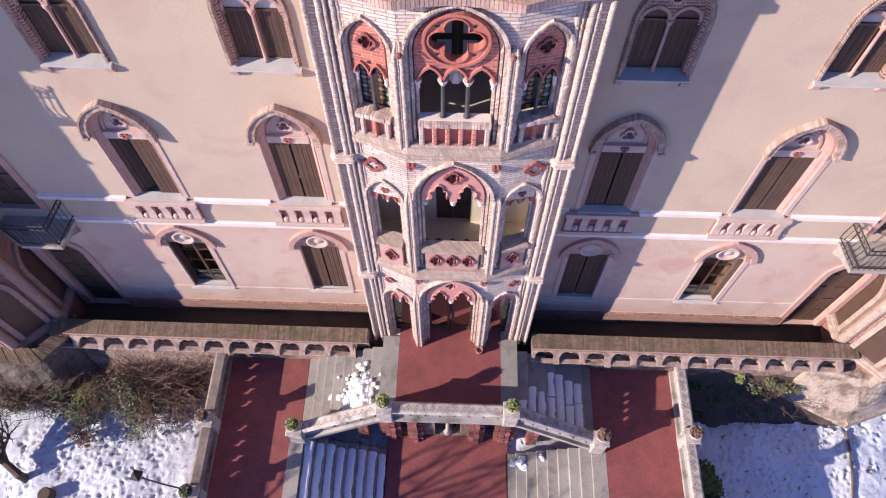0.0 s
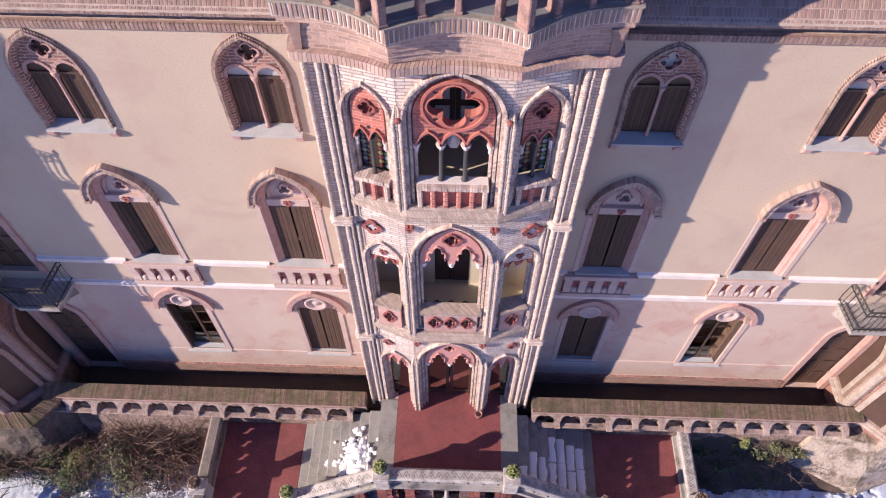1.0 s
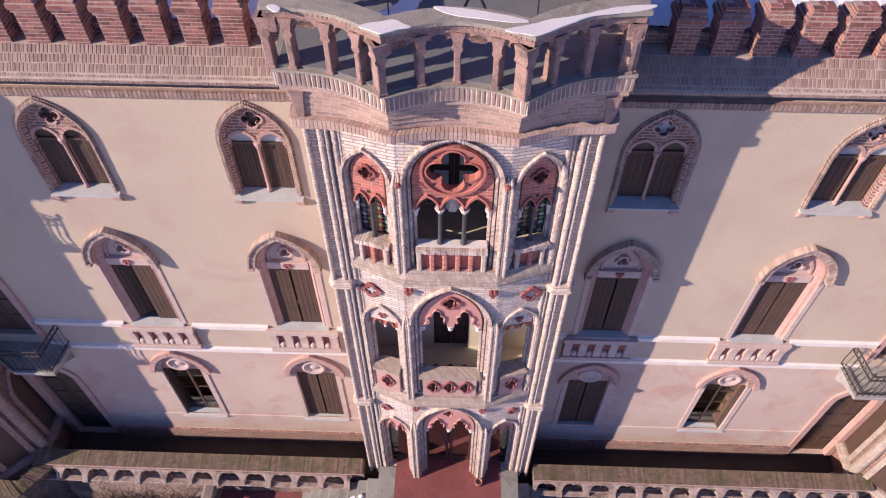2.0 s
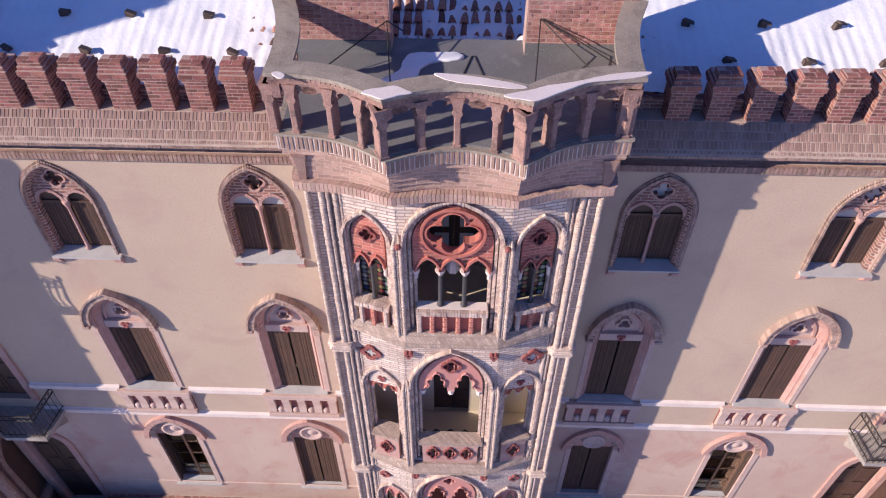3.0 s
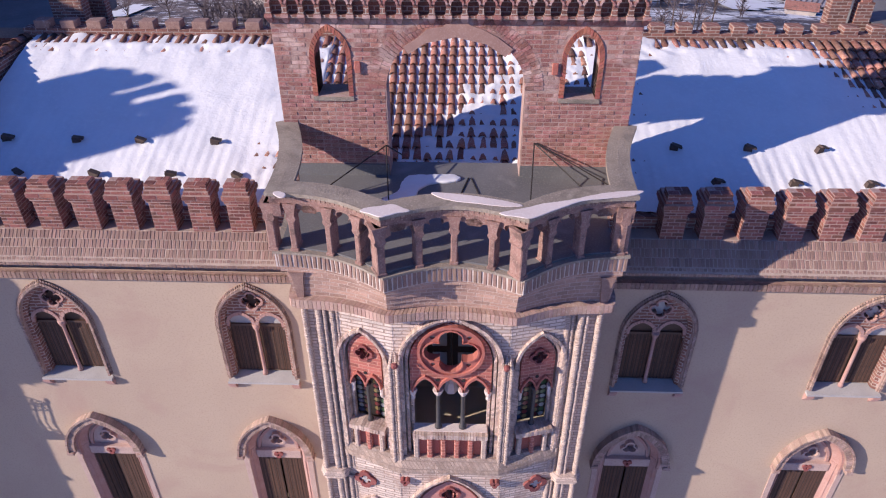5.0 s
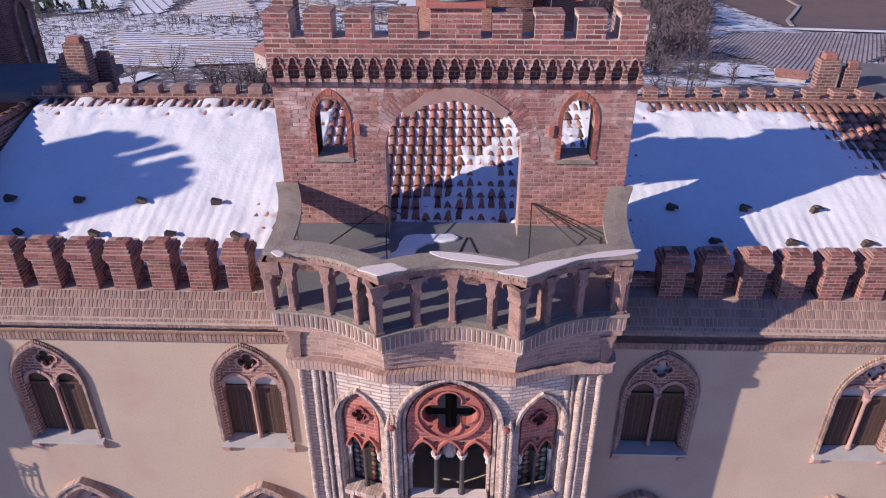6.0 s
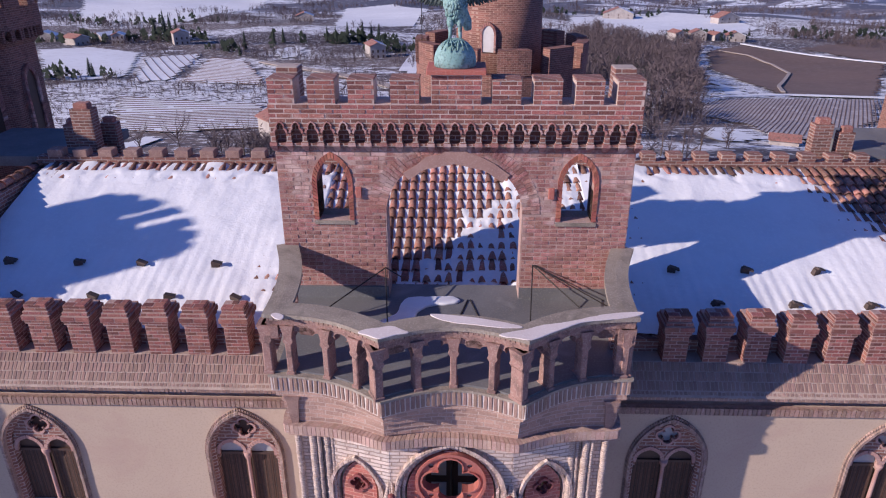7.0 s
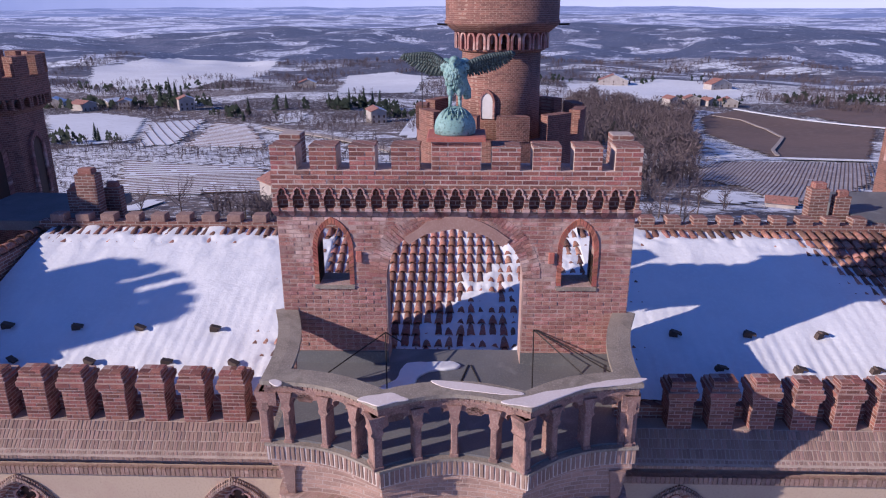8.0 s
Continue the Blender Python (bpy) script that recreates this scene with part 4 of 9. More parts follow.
# centre and side panels with their openings
C_OPEN = [arch(0.85, -1.06, 2.3, 3.52, 12), arch(0.85, 4.2, 7.35, 8.62, 12), arch(0.85, 9.2, 11.62, 12.62, 12)]
S_OPEN = [arch(0.43, -1.06, 1.85, 2.58, 10), arch(0.43, 4.2, 7.05, 7.80, 10), arch(0.43, 9.2, 11.5, 12.21, 10)]
part("centre_wall", Geo().plate([(-0.99, -1.3), (0.99, -1.3), (0.99, 12.8), (-0.99, 12.8)], C_OPEN, PIER_Y, PIER_Y + 0.32), PALE_BRICK, bay)
for s in (-1, 1):
    h = SIDE_L / 2 + 0.02
    g = Geo().plate([(-h, -1.3), (h, -1.3), (h, 12.8), (-h, 12.8)], S_OPEN, 0.0, 0.3).move(side_pose(s))
    part("canted_wall", g, PALE_BRICK, bay)


def rolls(x0, x1, front, back, count, n=6):
    """A section of side-by-side round shafts, every second one slimmer and set back."""
    sizes = [1.0 if k % 2 == 0 else 0.55 for k in range(count)]
    unit = (x1 - x0) / sum(sizes) / 2
    pts, x = [(x0, back)], x0
    for k in range(count):
        r = unit * sizes[k]
        deep = 0.0 if k % 2 == 0 else min(0.02, (back - front) * 0.3)
        for j in range(n + 1):
            a = math.pi + math.pi * j / n
            pts.append((x + r + r * 0.98 * math.cos(a), front + deep + r + r * math.sin(a)))
        x += 2 * r
    pts.append((x1, back))
    return pts


STOREYS = ((-1.0, 3.62), (4.05, 8.62), (9.02, 12.62))
for s in (-1, 1):
    # outer pilasters of clustered shafts, three storeys with rough capitals
    for k, (z0, z1) in enumerate(((-1.35, 3.18), (3.38, 8.32), (8.55, 12.62))):
        a, b = sorted((s * 2.06, s * 2.25))
        part("pilaster", ribbed(rolls(a, b, -1.34, -0.02, 2), z0, z1), PALE_SHAFT, bay, "paired shaft of moulded pale brick")
        a, b = sorted((s * 2.37, s * 2.47))
        part("pilaster", ribbed(rolls(a, b, -1.33, -0.02, 1), z0, z1), PALE_SHAFT, bay, "slim outer shaft of moulded pale brick")
        a, b = sorted((s * 2.24, s * 2.38))
        part("pilaster_back", Geo().box(a, b, -1.22, -0.02, z0, z1), PALE_BRICK, bay)
        a, b = sorted((s * 1.86, s * 2.03))
        part("inner_shaft", ribbed(rolls(a, b, -1.30, -1.05, 2, 5), z0, z1), PALE_SHAFT, bay)
    for z in (3.18, 8.32):
        g = Geo()
        x0, x1 = sorted((s * 2.02, s * 2.48))
        rings = []
        for zz, d in ((z, 0.0), (z + 0.05, 0.035), (z + 0.09, 0.02), (z + 0.14, 0.065), (z + 0.20, 0.04), (z + 0.24, -0.01)):
            rings.append([(x0 - d, -0.02, zz), (x0 - d, -1.30, zz), (x0 - d + 0.08, -1.38 - d, zz), (x1 + d - 0.08, -1.38 - d, zz), (x1 + d, -1.30, zz), (x1 + d, -0.02, zz)])
        part("capital", g.loft(rings), PALE_SHAFT, bay, "rough worn brick capital")
    for k, (z0, z1) in enumerate(STOREYS):
        a, b = sorted((s * 0.862, s * 1.065))
        top = (3.55, 8.56, 12.66)[k] - (1.25, 1.2, 1.05)[k]
        foot = (2.25, 7.3, 11.6)[k]
        part("pier", ribbed(rolls(a, b, -1.645, -1.45, 3), z0, foot), PALE_SHAFT, bay, "slim pier of three brick shafts")
        sec, mx = rolls(a, b, -1.645, -1.45, 3), (a + b) / 2
        tip = [[(mx + (x - mx) * q, -1.45 + (y + 1.45) * e, foot + h) for x, y in sec] for q, e, h in ((0.97, 0.97, 0.0), (0.72, 0.7, 0.10), (0.45, 0.4, 0.20), (0.1, 0.1, 0.32))]
        part("pier_tip", Geo().loft(tip), PALE_SHAFT, bay)

# moulded orders that run up the jambs and round every arch, each set deeper than the last
def order_course(w, base, sp, ap, d, width, y0, y1, m=None, n=12):
    inn, out = arch(w + d, base, sp, ap + d * 1.15, n), arch(w + d + width, base, sp, ap + (d + width) * 1.15, n)
    run = sum((Vector(p) - Vector(q)).length for p, q in zip(out, out[1:]))
    g = Geo().voussoirs(inn, out, y0, y1, int(run / 0.062), 0.10, 0.006)
    return part("arch_order", g.move(m) if m else g, PALE_ARCH, bay, "stepped order of limewashed bricks")


for base, sp, ap in ((-1.0, 2.3, 3.30), (4.25, 7.35, 8.40), (9.27, 11.62, 12.40)):
    for d, width, y in ((0.0, 0.05, 0.12), (0.05, 0.03, 0.18), (0.078, 0.052, 0.04), (0.128, 0.03, 0.11), (0.156, 0.055, -0.04), (0.209, 0.036, -0.10)):
        order_course(0.65, base, sp, ap, d, width, PIER_Y + y, PIER_Y + 0.22)
for s in (-1, 1):
    for base, sp, ap in ((-1.0, 1.85, 2.40), (4.25, 7.05, 7.62), (9.27, 11.5, 12.04)):
        for d, width, y in ((0.0, 0.042, 0.12), (0.04, 0.028, 0.16), (0.066, 0.046, 0.03), (0.11, 0.028, 0.08), (0.136, 0.05, -0.06)):
            order_course(0.285, base, sp, ap, d, width, y, 0.2, side_pose(s), 10)

# ledges that run round the bay between the storeys
def bay_line(d):
    return [(-2.02, -1.25 - d * 0.6), (-1.2, -1.55 - d), (-0.9, -1.66 - d), (0.9, -1.66 - d), (1.2, -1.55 - d), (2.02, -1.25 - d * 0.6)]


def ledge(z0, z1, d0, d1, back=-1.05):
    rings = []
    for z, d in ((z0, d0 * 0.3), (z0 + 0.05, d0), (z0 + 0.11, d0), (z1, d1)):
        rings.append([(x, y, z) for x, y in bay_line(d)] + [(2.02, back, z), (-2.02, back, z)])
    return Geo().loft(rings)


part("ledge", ledge(3.84, 4.14, 0.09, -0.06), LEDGE, bay, "weathered sloping ledge")
part("ledge", ledge(8.97, 9.29, 0.10, -0.06), LEDGE, bay, "weathered sloping ledge")

# pierced parapet of the first floor, niches and slabs of the second
def tall_foil(x, z, r, up=1.6):
    return [(p, z + (q - z) * up) for p, q in foil(x, z, r, 4, 0.5, 6)]


part("parapet", Geo().plate([(-0.66, 4.12), (0.66, 4.12), (0.66, 5.12), (-0.66, 5.12)], [tall_foil(x, 4.62, 0.145) for x in (-0.40, 0.0, 0.40)], -1.54, -1.40), PINK_STONE, bay, "pink parapet pierced by quatrefoils")
part("parapet_cap", Geo().loft([[(-0.74, -1.64, z0), (0.74, -1.64, z0), (0.70, -1.34, z1), (-0.70, -1.34, z1)] for z0, z1 in ((5.10, 5.14), (5.20, 5.25))]), LEDGE, bay)
for x in (-0.40, 0.0, 0.40):
    ring, ring2 = tall_foil(x, 4.62, 0.175), tall_foil(x, 4.62, 0.14)
    part("quatrefoil_rim", Geo().band(ring2 + ring2[:1], ring + ring[:1], -1.58, -1.53), TERRA_DARK, bay)
for s in (-1, 1):
    part("parapet", Geo().plate([(-0.30, 4.12), (0.30, 4.12), (0.30, 5.12), (-0.30, 5.12)], [tall_foil(0, 4.62, 0.145)], -0.05, 0.15).move(side_pose(s)), PINK_STONE, bay)
    part("parapet_cap", Geo().loft([[(-0.34, -0.13, z0), (0.34, -0.13, z0), (0.30, 0.26, z1), (-0.30, 0.26, z1)] for z0, z1 in ((5.10, 5.14), (5.19, 5.24))]).move(side_pose(s)), LEDGE, bay)
    ring, ring2 = tall_foil(0, 4.62, 0.175), tall_foil(0, 4.62, 0.14)
    part("quatrefoil_rim", Geo().band(ring2 + ring2[:1], ring + ring[:1], -0.09, -0.04).move(side_pose(s)), TERRA_DARK, bay)
    # small red quatrefoil medallions on the canted walls
    for z, r in ((3.05, 0.15), (8.28, 0.24)):
        x = s * 0.16
        outl, inn = foil(x, z, r, 4, 0.48, 6), foil(x, z, r * 0.55, 4, 0.5, 6)
        part("medallion", Geo().plate(outl, [inn], -0.05, 0.01).move(side_pose(s)), TERRA_DARK, bay, "red terracotta quatrefoil")
        part("medallion_back", Geo().prism(inn, -0.012, -0.008).move(side_pose(s)), SILL, bay)
    for z in (3.42, 8.52):
        part("boss", Geo().plate(foil(s * 0.86, z, 0.10, 3, 0.5, 5, -math.pi / 2), [circle(s * 0.86, z, 0.03, 6)], -1.60, -1.49), TERRA_DARK, bay)
    part("boss", Geo().lathe([(0.02, 11.66), (0.055, 11.69), (0.06, 11.74), (0.03, 11.77)], 7, s * 0.93, -1.70), TERRA_DARK, bay)

# niche row below the second floor sill
part("niche_back", Geo().box(-0.68, 0.68, -1.50, -1.46, 9.25, 9.84), TERRACOTTA, bay, "red niche wall")
for k in range(6):
    x = -0.62 + 0.248 * k
    part("niche_post", Geo().cbox(x - 0.05, x + 0.05, -1.60, -1.50, 9.25, 9.84, 0.02), RED_COURSES if 0 < k < 5 else PALE_SHAFT, bay)
part("window_sill", Geo().voussoirs([(-0.68, 9.84), (0.68, 9.84)], [(-0.68, 9.95), (0.68, 9.95)], -1.635, -1.40, 26, 0.12, 0.008), PALE_ARCH, bay, "sill of upright bricks")
part("sill_slab", Geo().loft([[(x, -1.545, 9.952), (x, -1.36, 9.952), (x, -1.36, 9.975), (x, -1.545, 9.97)] for x in (-0.66, 0.66)]), TRIM, bay)
for s in (-1, 1):
    part("niche_back", Geo().box(-0.30, 0.30, 0.05, 0.09, 9.25, 9.80).move(side_pose(s)), TERRACOTTA, bay)
    for x in (-0.25, 0.0, 0.25):
        part("niche_post", Geo().cbox(x - 0.045, x + 0.045, -0.05, 0.05, 9.25, 9.80, 0.02).move(side_pose(s)), RED_COURSES if x == 0 else PALE_SHAFT, bay)
    part("window_sill", Geo().voussoirs([(-0.35, 9.80), (0.35, 9.80)], [(-0.35, 9.91), (0.35, 9.91)], -0.10, 0.20, 12, 0.1, 0.008).move(side_pose(s)), PALE_ARCH, bay)


# ---- terracotta tracery in the arches ----
def tracery(inner, cut, edge, holes, y0, y1, name, mat, label, m=None):
    """Fills the arch line above the height cut; edge: its lower edge from right to left."""
    top = [p for p in inner if p[1] > cut]
    g = Geo().plate(top + edge, holes, y0, y1)
    return part(name, g.move(m) if m else g, mat, bay, label)


def ogee(cx, w, z, top, n=6):
    """One pointed lobe with curved sides, from the right foot over the tip to the left foot."""
    right = []
    for k in range(n + 1):
        u = k / n
        right.append((cx + w * math.cos(u * math.pi / 2) ** 0.8, z + (top - z) * (u ** 1.5 * 0.55 + 0.45 * math.sin(u * math.pi / 2))))
    return right + [(2 * cx - x, q) for x, q in reversed(right[:-1])]


Y2 = PIER_Y + 0.03
RZ = 11.88
rose = foil(0, RZ, 0.46, 4, 0.44, 8)
lobe_w = 0.205
edge = []
for cx in (0.44, 0.0, -0.44):
    edge += ogee(cx, lobe_w, 10.92, 11.25)
tracery(arch(0.70, 9.9, 11.62, 12.47, 12), 10.92, [(0.70, 10.92)] + edge + [(-0.70, 10.92)], [circle(0, RZ, 0.54, 28)], Y2, Y2 + 0.14, "tracery", RED_COURSES, "red brick tracery wall with cusped arches")
part("rose", Geo().plate(circle(0, RZ, 0.545, 32), [rose] + [circle(0.43 * math.cos(a), RZ + 0.43 * math.sin(a), 0.045, 8) for a in (0.785, 2.356, 3.927, 5.498)], Y2 - 0.03, Y2 + 0.12), TERRACOTTA, bay, "red terracotta quatrefoil rose")
for a in (0.785, 2.356, 3.927, 5.498):
    part("rose_eye", Geo().lathe([(0.05, 0.0), (0.05, 0.012), (0.028, 0.028), (0.01, 0.03)], 10).move(Matrix.Translation((0.43 * math.cos(a), Y2 + 0.03, RZ + 0.43 * math.sin(a))) @ Matrix.Rotation(math.pi / 2, 4, "X")), COPING, bay, "", True)
ci, co = circle(0, RZ, 0.515, 32), circle(0, RZ, 0.565, 32)
part("rose_ring", Geo().band(ci + ci[:1], co + co[:1], Y2 - 0.075, Y2 + 0.02), TERRACOTTA, bay)
ri, ro = foil(0, RZ, 0.455, 4, 0.44, 8), foil(0, RZ, 0.485, 4, 0.44, 8)
part("rose_bead", Geo().band(ri + ri[:1], ro + ro[:1], Y2 - 0.06, Y2), TERRACOTTA, bay)
for cx in (-0.44, 0.0, 0.44):
    i, o = ogee(cx, lobe_w, 10.92, 11.25), ogee(cx, lobe_w + 0.035, 10.92, 11.31)
    part("cusp_bead", Geo().band(i, o, Y2 - 0.05, Y2 + 0.01), TERRACOTTA, bay)
for s in (-1, 1):
    x = s * 0.22
    part("eyelet", Geo().prism(circle(x, 11.19, 0.038, 8), Y2 - 0.012, Y2 - 0.006), IRON, bay)
    part("colonnette", Geo().lathe([(0.07, 9.976), (0.065, 10.01), (0.042, 10.04), (0.038, 10.80), (0.055, 10.84), (0.085, 10.90), (0.085, 10.93)], 12, x, Y2 + 0.03), DARK_STONE, bay, "dark grey stone colonnette", True)
    part("capital_stone", Geo().lathe([(0.045, 10.80), (0.075, 10.86), (0.095, 10.90), (0.095, 10.935)], 8, x, Y2 + 0.03), TRIM, bay)
    part("corbel_stone", Geo().lathe([(0.01, 10.66), (0.045, 10.70), (0.035, 10.76), (0.065, 10.83), (0.075, 10.92)], 8, s * 0.66, Y2 + 0.05), TRIM, bay)
    m = side_pose(s)
    side_edge = ogee(0.145, 0.13, 10.86, 11.13) + ogee(-0.145, 0.13, 10.86, 11.13)
    tracery(arch(0.305, 9.9, 11.5, 12.09, 10), 10.86, [(0.30, 10.86)] + side_edge + [(-0.30, 10.86)], [foil(0, 11.65, 0.14, 4, 0.5, 6)], 0.06, 0.18, "tracery", RED_COURSES, "red brick tracery with a quatrefoil", m)
    a, b = foil(0, 11.65, 0.14, 4, 0.5, 6), foil(0, 11.65, 0.185, 4, 0.5, 6)
    part("quatrefoil_rim", Geo().band(a + a[:1], b + b[:1], 0.01, 0.07).move(m), TERRA_DARK, bay)
    for e in (-1, 1):
        i, o = ogee(e * 0.145, 0.13, 10.86, 11.13), ogee(e * 0.145, 0.155, 10.86, 11.18)
        part("cusp_bead", Geo().band(i, o, 0.01, 0.07).move(m), TERRACOTTA, bay)
        part("corbel_stone", Geo().lathe([(0.01, 10.58), (0.04, 10.66), (0.03, 10.72), (0.055, 10.86)], 8, e * 0.27, 0.10).move(m), TRIM, bay)
    part("eyelet", Geo().prism(circle(0, 11.16, 0.035, 8), 0.05, 0.056).move(m), IRON, bay)
    part("colonnette", Geo().lathe([(0.06, 9.915), (0.055, 9.96), (0.034, 10.0), (0.032, 10.74), (0.06, 10.83), (0.07, 10.87)], 10, 0, 0.11).move(m), DARK_STONE, bay, "dark grey stone colonnette", True)

# first floor: pink heads with a drop at the middle
def hanging(w, low, top, ap, sp, lobe, m=None, y=None, mat=None, drop=True):
    """A tracery head: two lobes of three curves each, with a drop between them; low: its lowest points, top: the crowns of the lobes."""
    y = Y2 if y is None else y
    h = top - low
    inner = [p for p in arch(w + 0.03, low - 0.2, sp, ap + 0.02, 12) if p[1] > low + 0.01]
    half = [(1.0, 0.0), (0.90, 0.0), (0.89, 0.22), (0.82, 0.30), (0.74, 0.26), (0.71, 0.34), (0.77, 0.46), (0.80, 0.58), (0.75, 0.68), (0.66, 0.70), (0.62, 0.66), (0.62, 0.80), (0.56, 0.94), (0.46, 1.0),
            (0.37, 0.95), (0.32, 0.82), (0.33, 0.66), (0.29, 0.69), (0.22, 0.66), (0.18, 0.56), (0.20, 0.45), (0.24, 0.36), (0.20, 0.28), (0.13, 0.26), (0.12, 0.02)]
    edge = [((w + 0.03 if u == 1.0 else u * w), low + v * h) for u, v in half]
    edge += [(-x, z) for x, z in reversed(edge)]
    g = Geo().plate(inner + edge, [lobe] if lobe else [], y, y + 0.13)
    part("tracery", g.move(m) if m else g, mat or PINK_TRACERY, bay, "pink tracery head with cusped lobes")
    bead_o = [(x * 0.97 if abs(x) > 0.5 * w else x * 1.03, z + 0.04) for x, z in edge[2:23]]
    for k in (1, -1):
        q = Geo().band([(k * x, z) for x, z in edge[2:23]], [(k * x, z) for x, z in bead_o], y - 0.04, y + 0.01)
        part("tracery_bead", q.move(m) if m else q, mat or PINK_TRACERY, bay)
    if drop:
        for x in (-w, 0, w):
            k = min(1.0, w / 0.5)
            q = Geo().lathe([(0.02 * k, low - 0.16), (0.06 * k, low - 0.12), (0.04 * k, low - 0.08), (0.075 * k, low - 0.03), (0.085 * k, low + 0.05)], 8, x * 0.94, y + 0.06)
            part("pendant", q.move(m) if m else q, TRIM, bay, "white stone pendant")


hanging(0.65, 7.10, 7.80, 8.42, 7.35, foil(0, 8.08, 0.17, 4, 0.5, 6))
a, b = foil(0, 8.08, 0.17, 4, 0.5, 6), foil(0, 8.08, 0.22, 4, 0.5, 6)
part("quatrefoil_rim", Geo().band(a + a[:1], b + b[:1], Y2 - 0.05, Y2 + 0.01), TERRA_DARK, bay)
hanging(0.65, 2.02, 2.72, 3.32, 2.3, foil(0, 3.0, 0.16, 4, 0.5, 6))
for s in (-1, 1):
    hanging(0.29, 6.88, 7.12, 7.64, 7.05, None, side_pose(s), 0.08, TERRACOTTA)
    hanging(0.29, 1.62, 2.05, 2.42, 1.85, None, side_pose(s), 0.08)
    part("pale_tympanum", Geo().prism(arch(0.31, 7.13, 7.131, 7.65, 8), 0.045, 0.085).move(side_pose(s)), PALE_BRICK, bay, "limewashed tympanum")
    part("trefoil", Geo().plate(foil(0, 7.33, 0.10, 3, 0.5, 6, -math.pi / 2), [circle(0, 7.33, 0.03, 6)], 0.01, 0.05).move(side_pose(s)), TERRA_DARK, bay, "small red trefoil")

# rooms of the loggias: side walls, backs, floors
rooms = thing("wall_loggia", "cream plastered loggia walls inside the bay", "wall", kind="structure")
for z0, z1, back in ((-1.0, 3.7, 1.6), (4.05, 8.7, -0.22), (9.02, 12.8, 0.25)):
    for s in (-1, 1):
        a, b = sorted((s * 1.98, s * 2.02))
        part("side_wall", Geo().box(a, b, -1.1, back, z0, z1), CREAM, rooms)
    holes = []
    if z0 > 9:
        holes = [arch(0.52, 9.3, 11.3, 11.9, 6)]
    elif z0 > 4:
        holes = [arch(0.44, 4.36, 6.9, 7.3, 6)]
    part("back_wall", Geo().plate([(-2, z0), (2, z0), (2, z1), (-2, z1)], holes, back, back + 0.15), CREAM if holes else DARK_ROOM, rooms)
    if holes:
        for a, b in ((-0.5, -0.012), (0.012, 0.5)):
            d = Geo().box(a, b, back + 0.10, back + 0.14, z0 + 0.3, z1 - 0.8)
            for k in range(3):
                d.cbox(a + 0.09, b - 0.09, back + 0.08, back + 0.10, z0 + 0.45 + 0.85 * k, z0 + 1.15 + 0.85 * k)
            part("inner_door", d, WOOD_DARK, rooms, "dark panelled inner door")
            if z0 > 9:
                for k in range(3):
                    # opaque pale panes imitate bright reflections on the door glass
                    part("door_pane", Geo().box(a + 0.10, b - 0.10, back + 0.072, back + 0.078, z0 + 0.46 + 0.85 * k, z0 + 1.14 + 0.85 * k), PALE_PANE, rooms, "door pane painted pale for reflected light")
    part("loggia_ceiling", Geo().box(-2, 2, -1.15, back, z1 - 0.06, z1 - 0.02), CREAM, rooms)
thing("floor_loggia", "pale loggia floor slabs", "floor", Geo().box(-2.0, 2.0, -1.2, -0.2, 4.30, 4.36).box(-2.0, 2.0, -1.1, 0.25, 9.2, 9.26).box(-0.98, 0.98, -1.40, -1.1, 9.2, 9.26).box(-0.98, 0.98, -1.36, -1.2, 4.30, 4.36), CREAM, kind="structure")
# dark and pale diamond tiles by the first floor parapet
floor_tiles = thing("floor_tiles", "diamond floor tiles in dark grey and cream", "floor tiles", kind="structure")
for i in range(-4, 5):
    for j in range(2):
        x, y = i * 0.36 + 0.18 * j, -0.86 + j * 0.12
        g = Geo().slab([(x - 0.176, y), (x, y - 0.116), (x + 0.176, y), (x, y + 0.116)], 4.362, 4.368)
        part("tile", g, DARK_STONE if j % 2 == 0 else CREAM, floor_tiles)

# ground floor door
door = thing("door_entrance", "dark glazed double entrance door in the bay", "door", kind="structure")
for s in (-1, 1):
    a, b = sorted((s * 0.02, s * 0.69))
    g = Geo().box(a, b, -1.0, -0.95, -0.98, -0.72).box(a, b, -1.0, -0.95, 1.75, 1.85)
    g.box(a, a + 0.09, -1.003, -0.947, -0.72, 1.75).box(b - 0.09, b, -1.003, -0.947, -0.72, 1.75)
    part("door_leaf", g, WOOD_DARK, door)
    p = part("pane", Geo().box(a + 0.09, b - 0.09, -0.98, -0.97, -0.72, 1.75), GLASS, door)
    p.visible_shadow = False
    a, b = sorted((s * 1.16, s * 1.80))
    g = Geo().box(a, b, -0.98, -0.94, -0.98, -0.8).box(a, a + 0.06, -0.983, -0.937, -0.8, 1.8).box(b - 0.06, b, -0.983, -0.937, -0.8, 1.8)
    part("side_light", g, WOOD_DARK, door)
    p = part("pane", Geo().box(a + 0.06, b - 0.06, -0.965, -0.955, -0.8, 1.8), GLASS, door)
    p.visible_shadow = False
part("transom", Geo().box(-1.9, 1.9, -1.01, -0.94, 1.86, 2.0), WOOD_DARK, door)

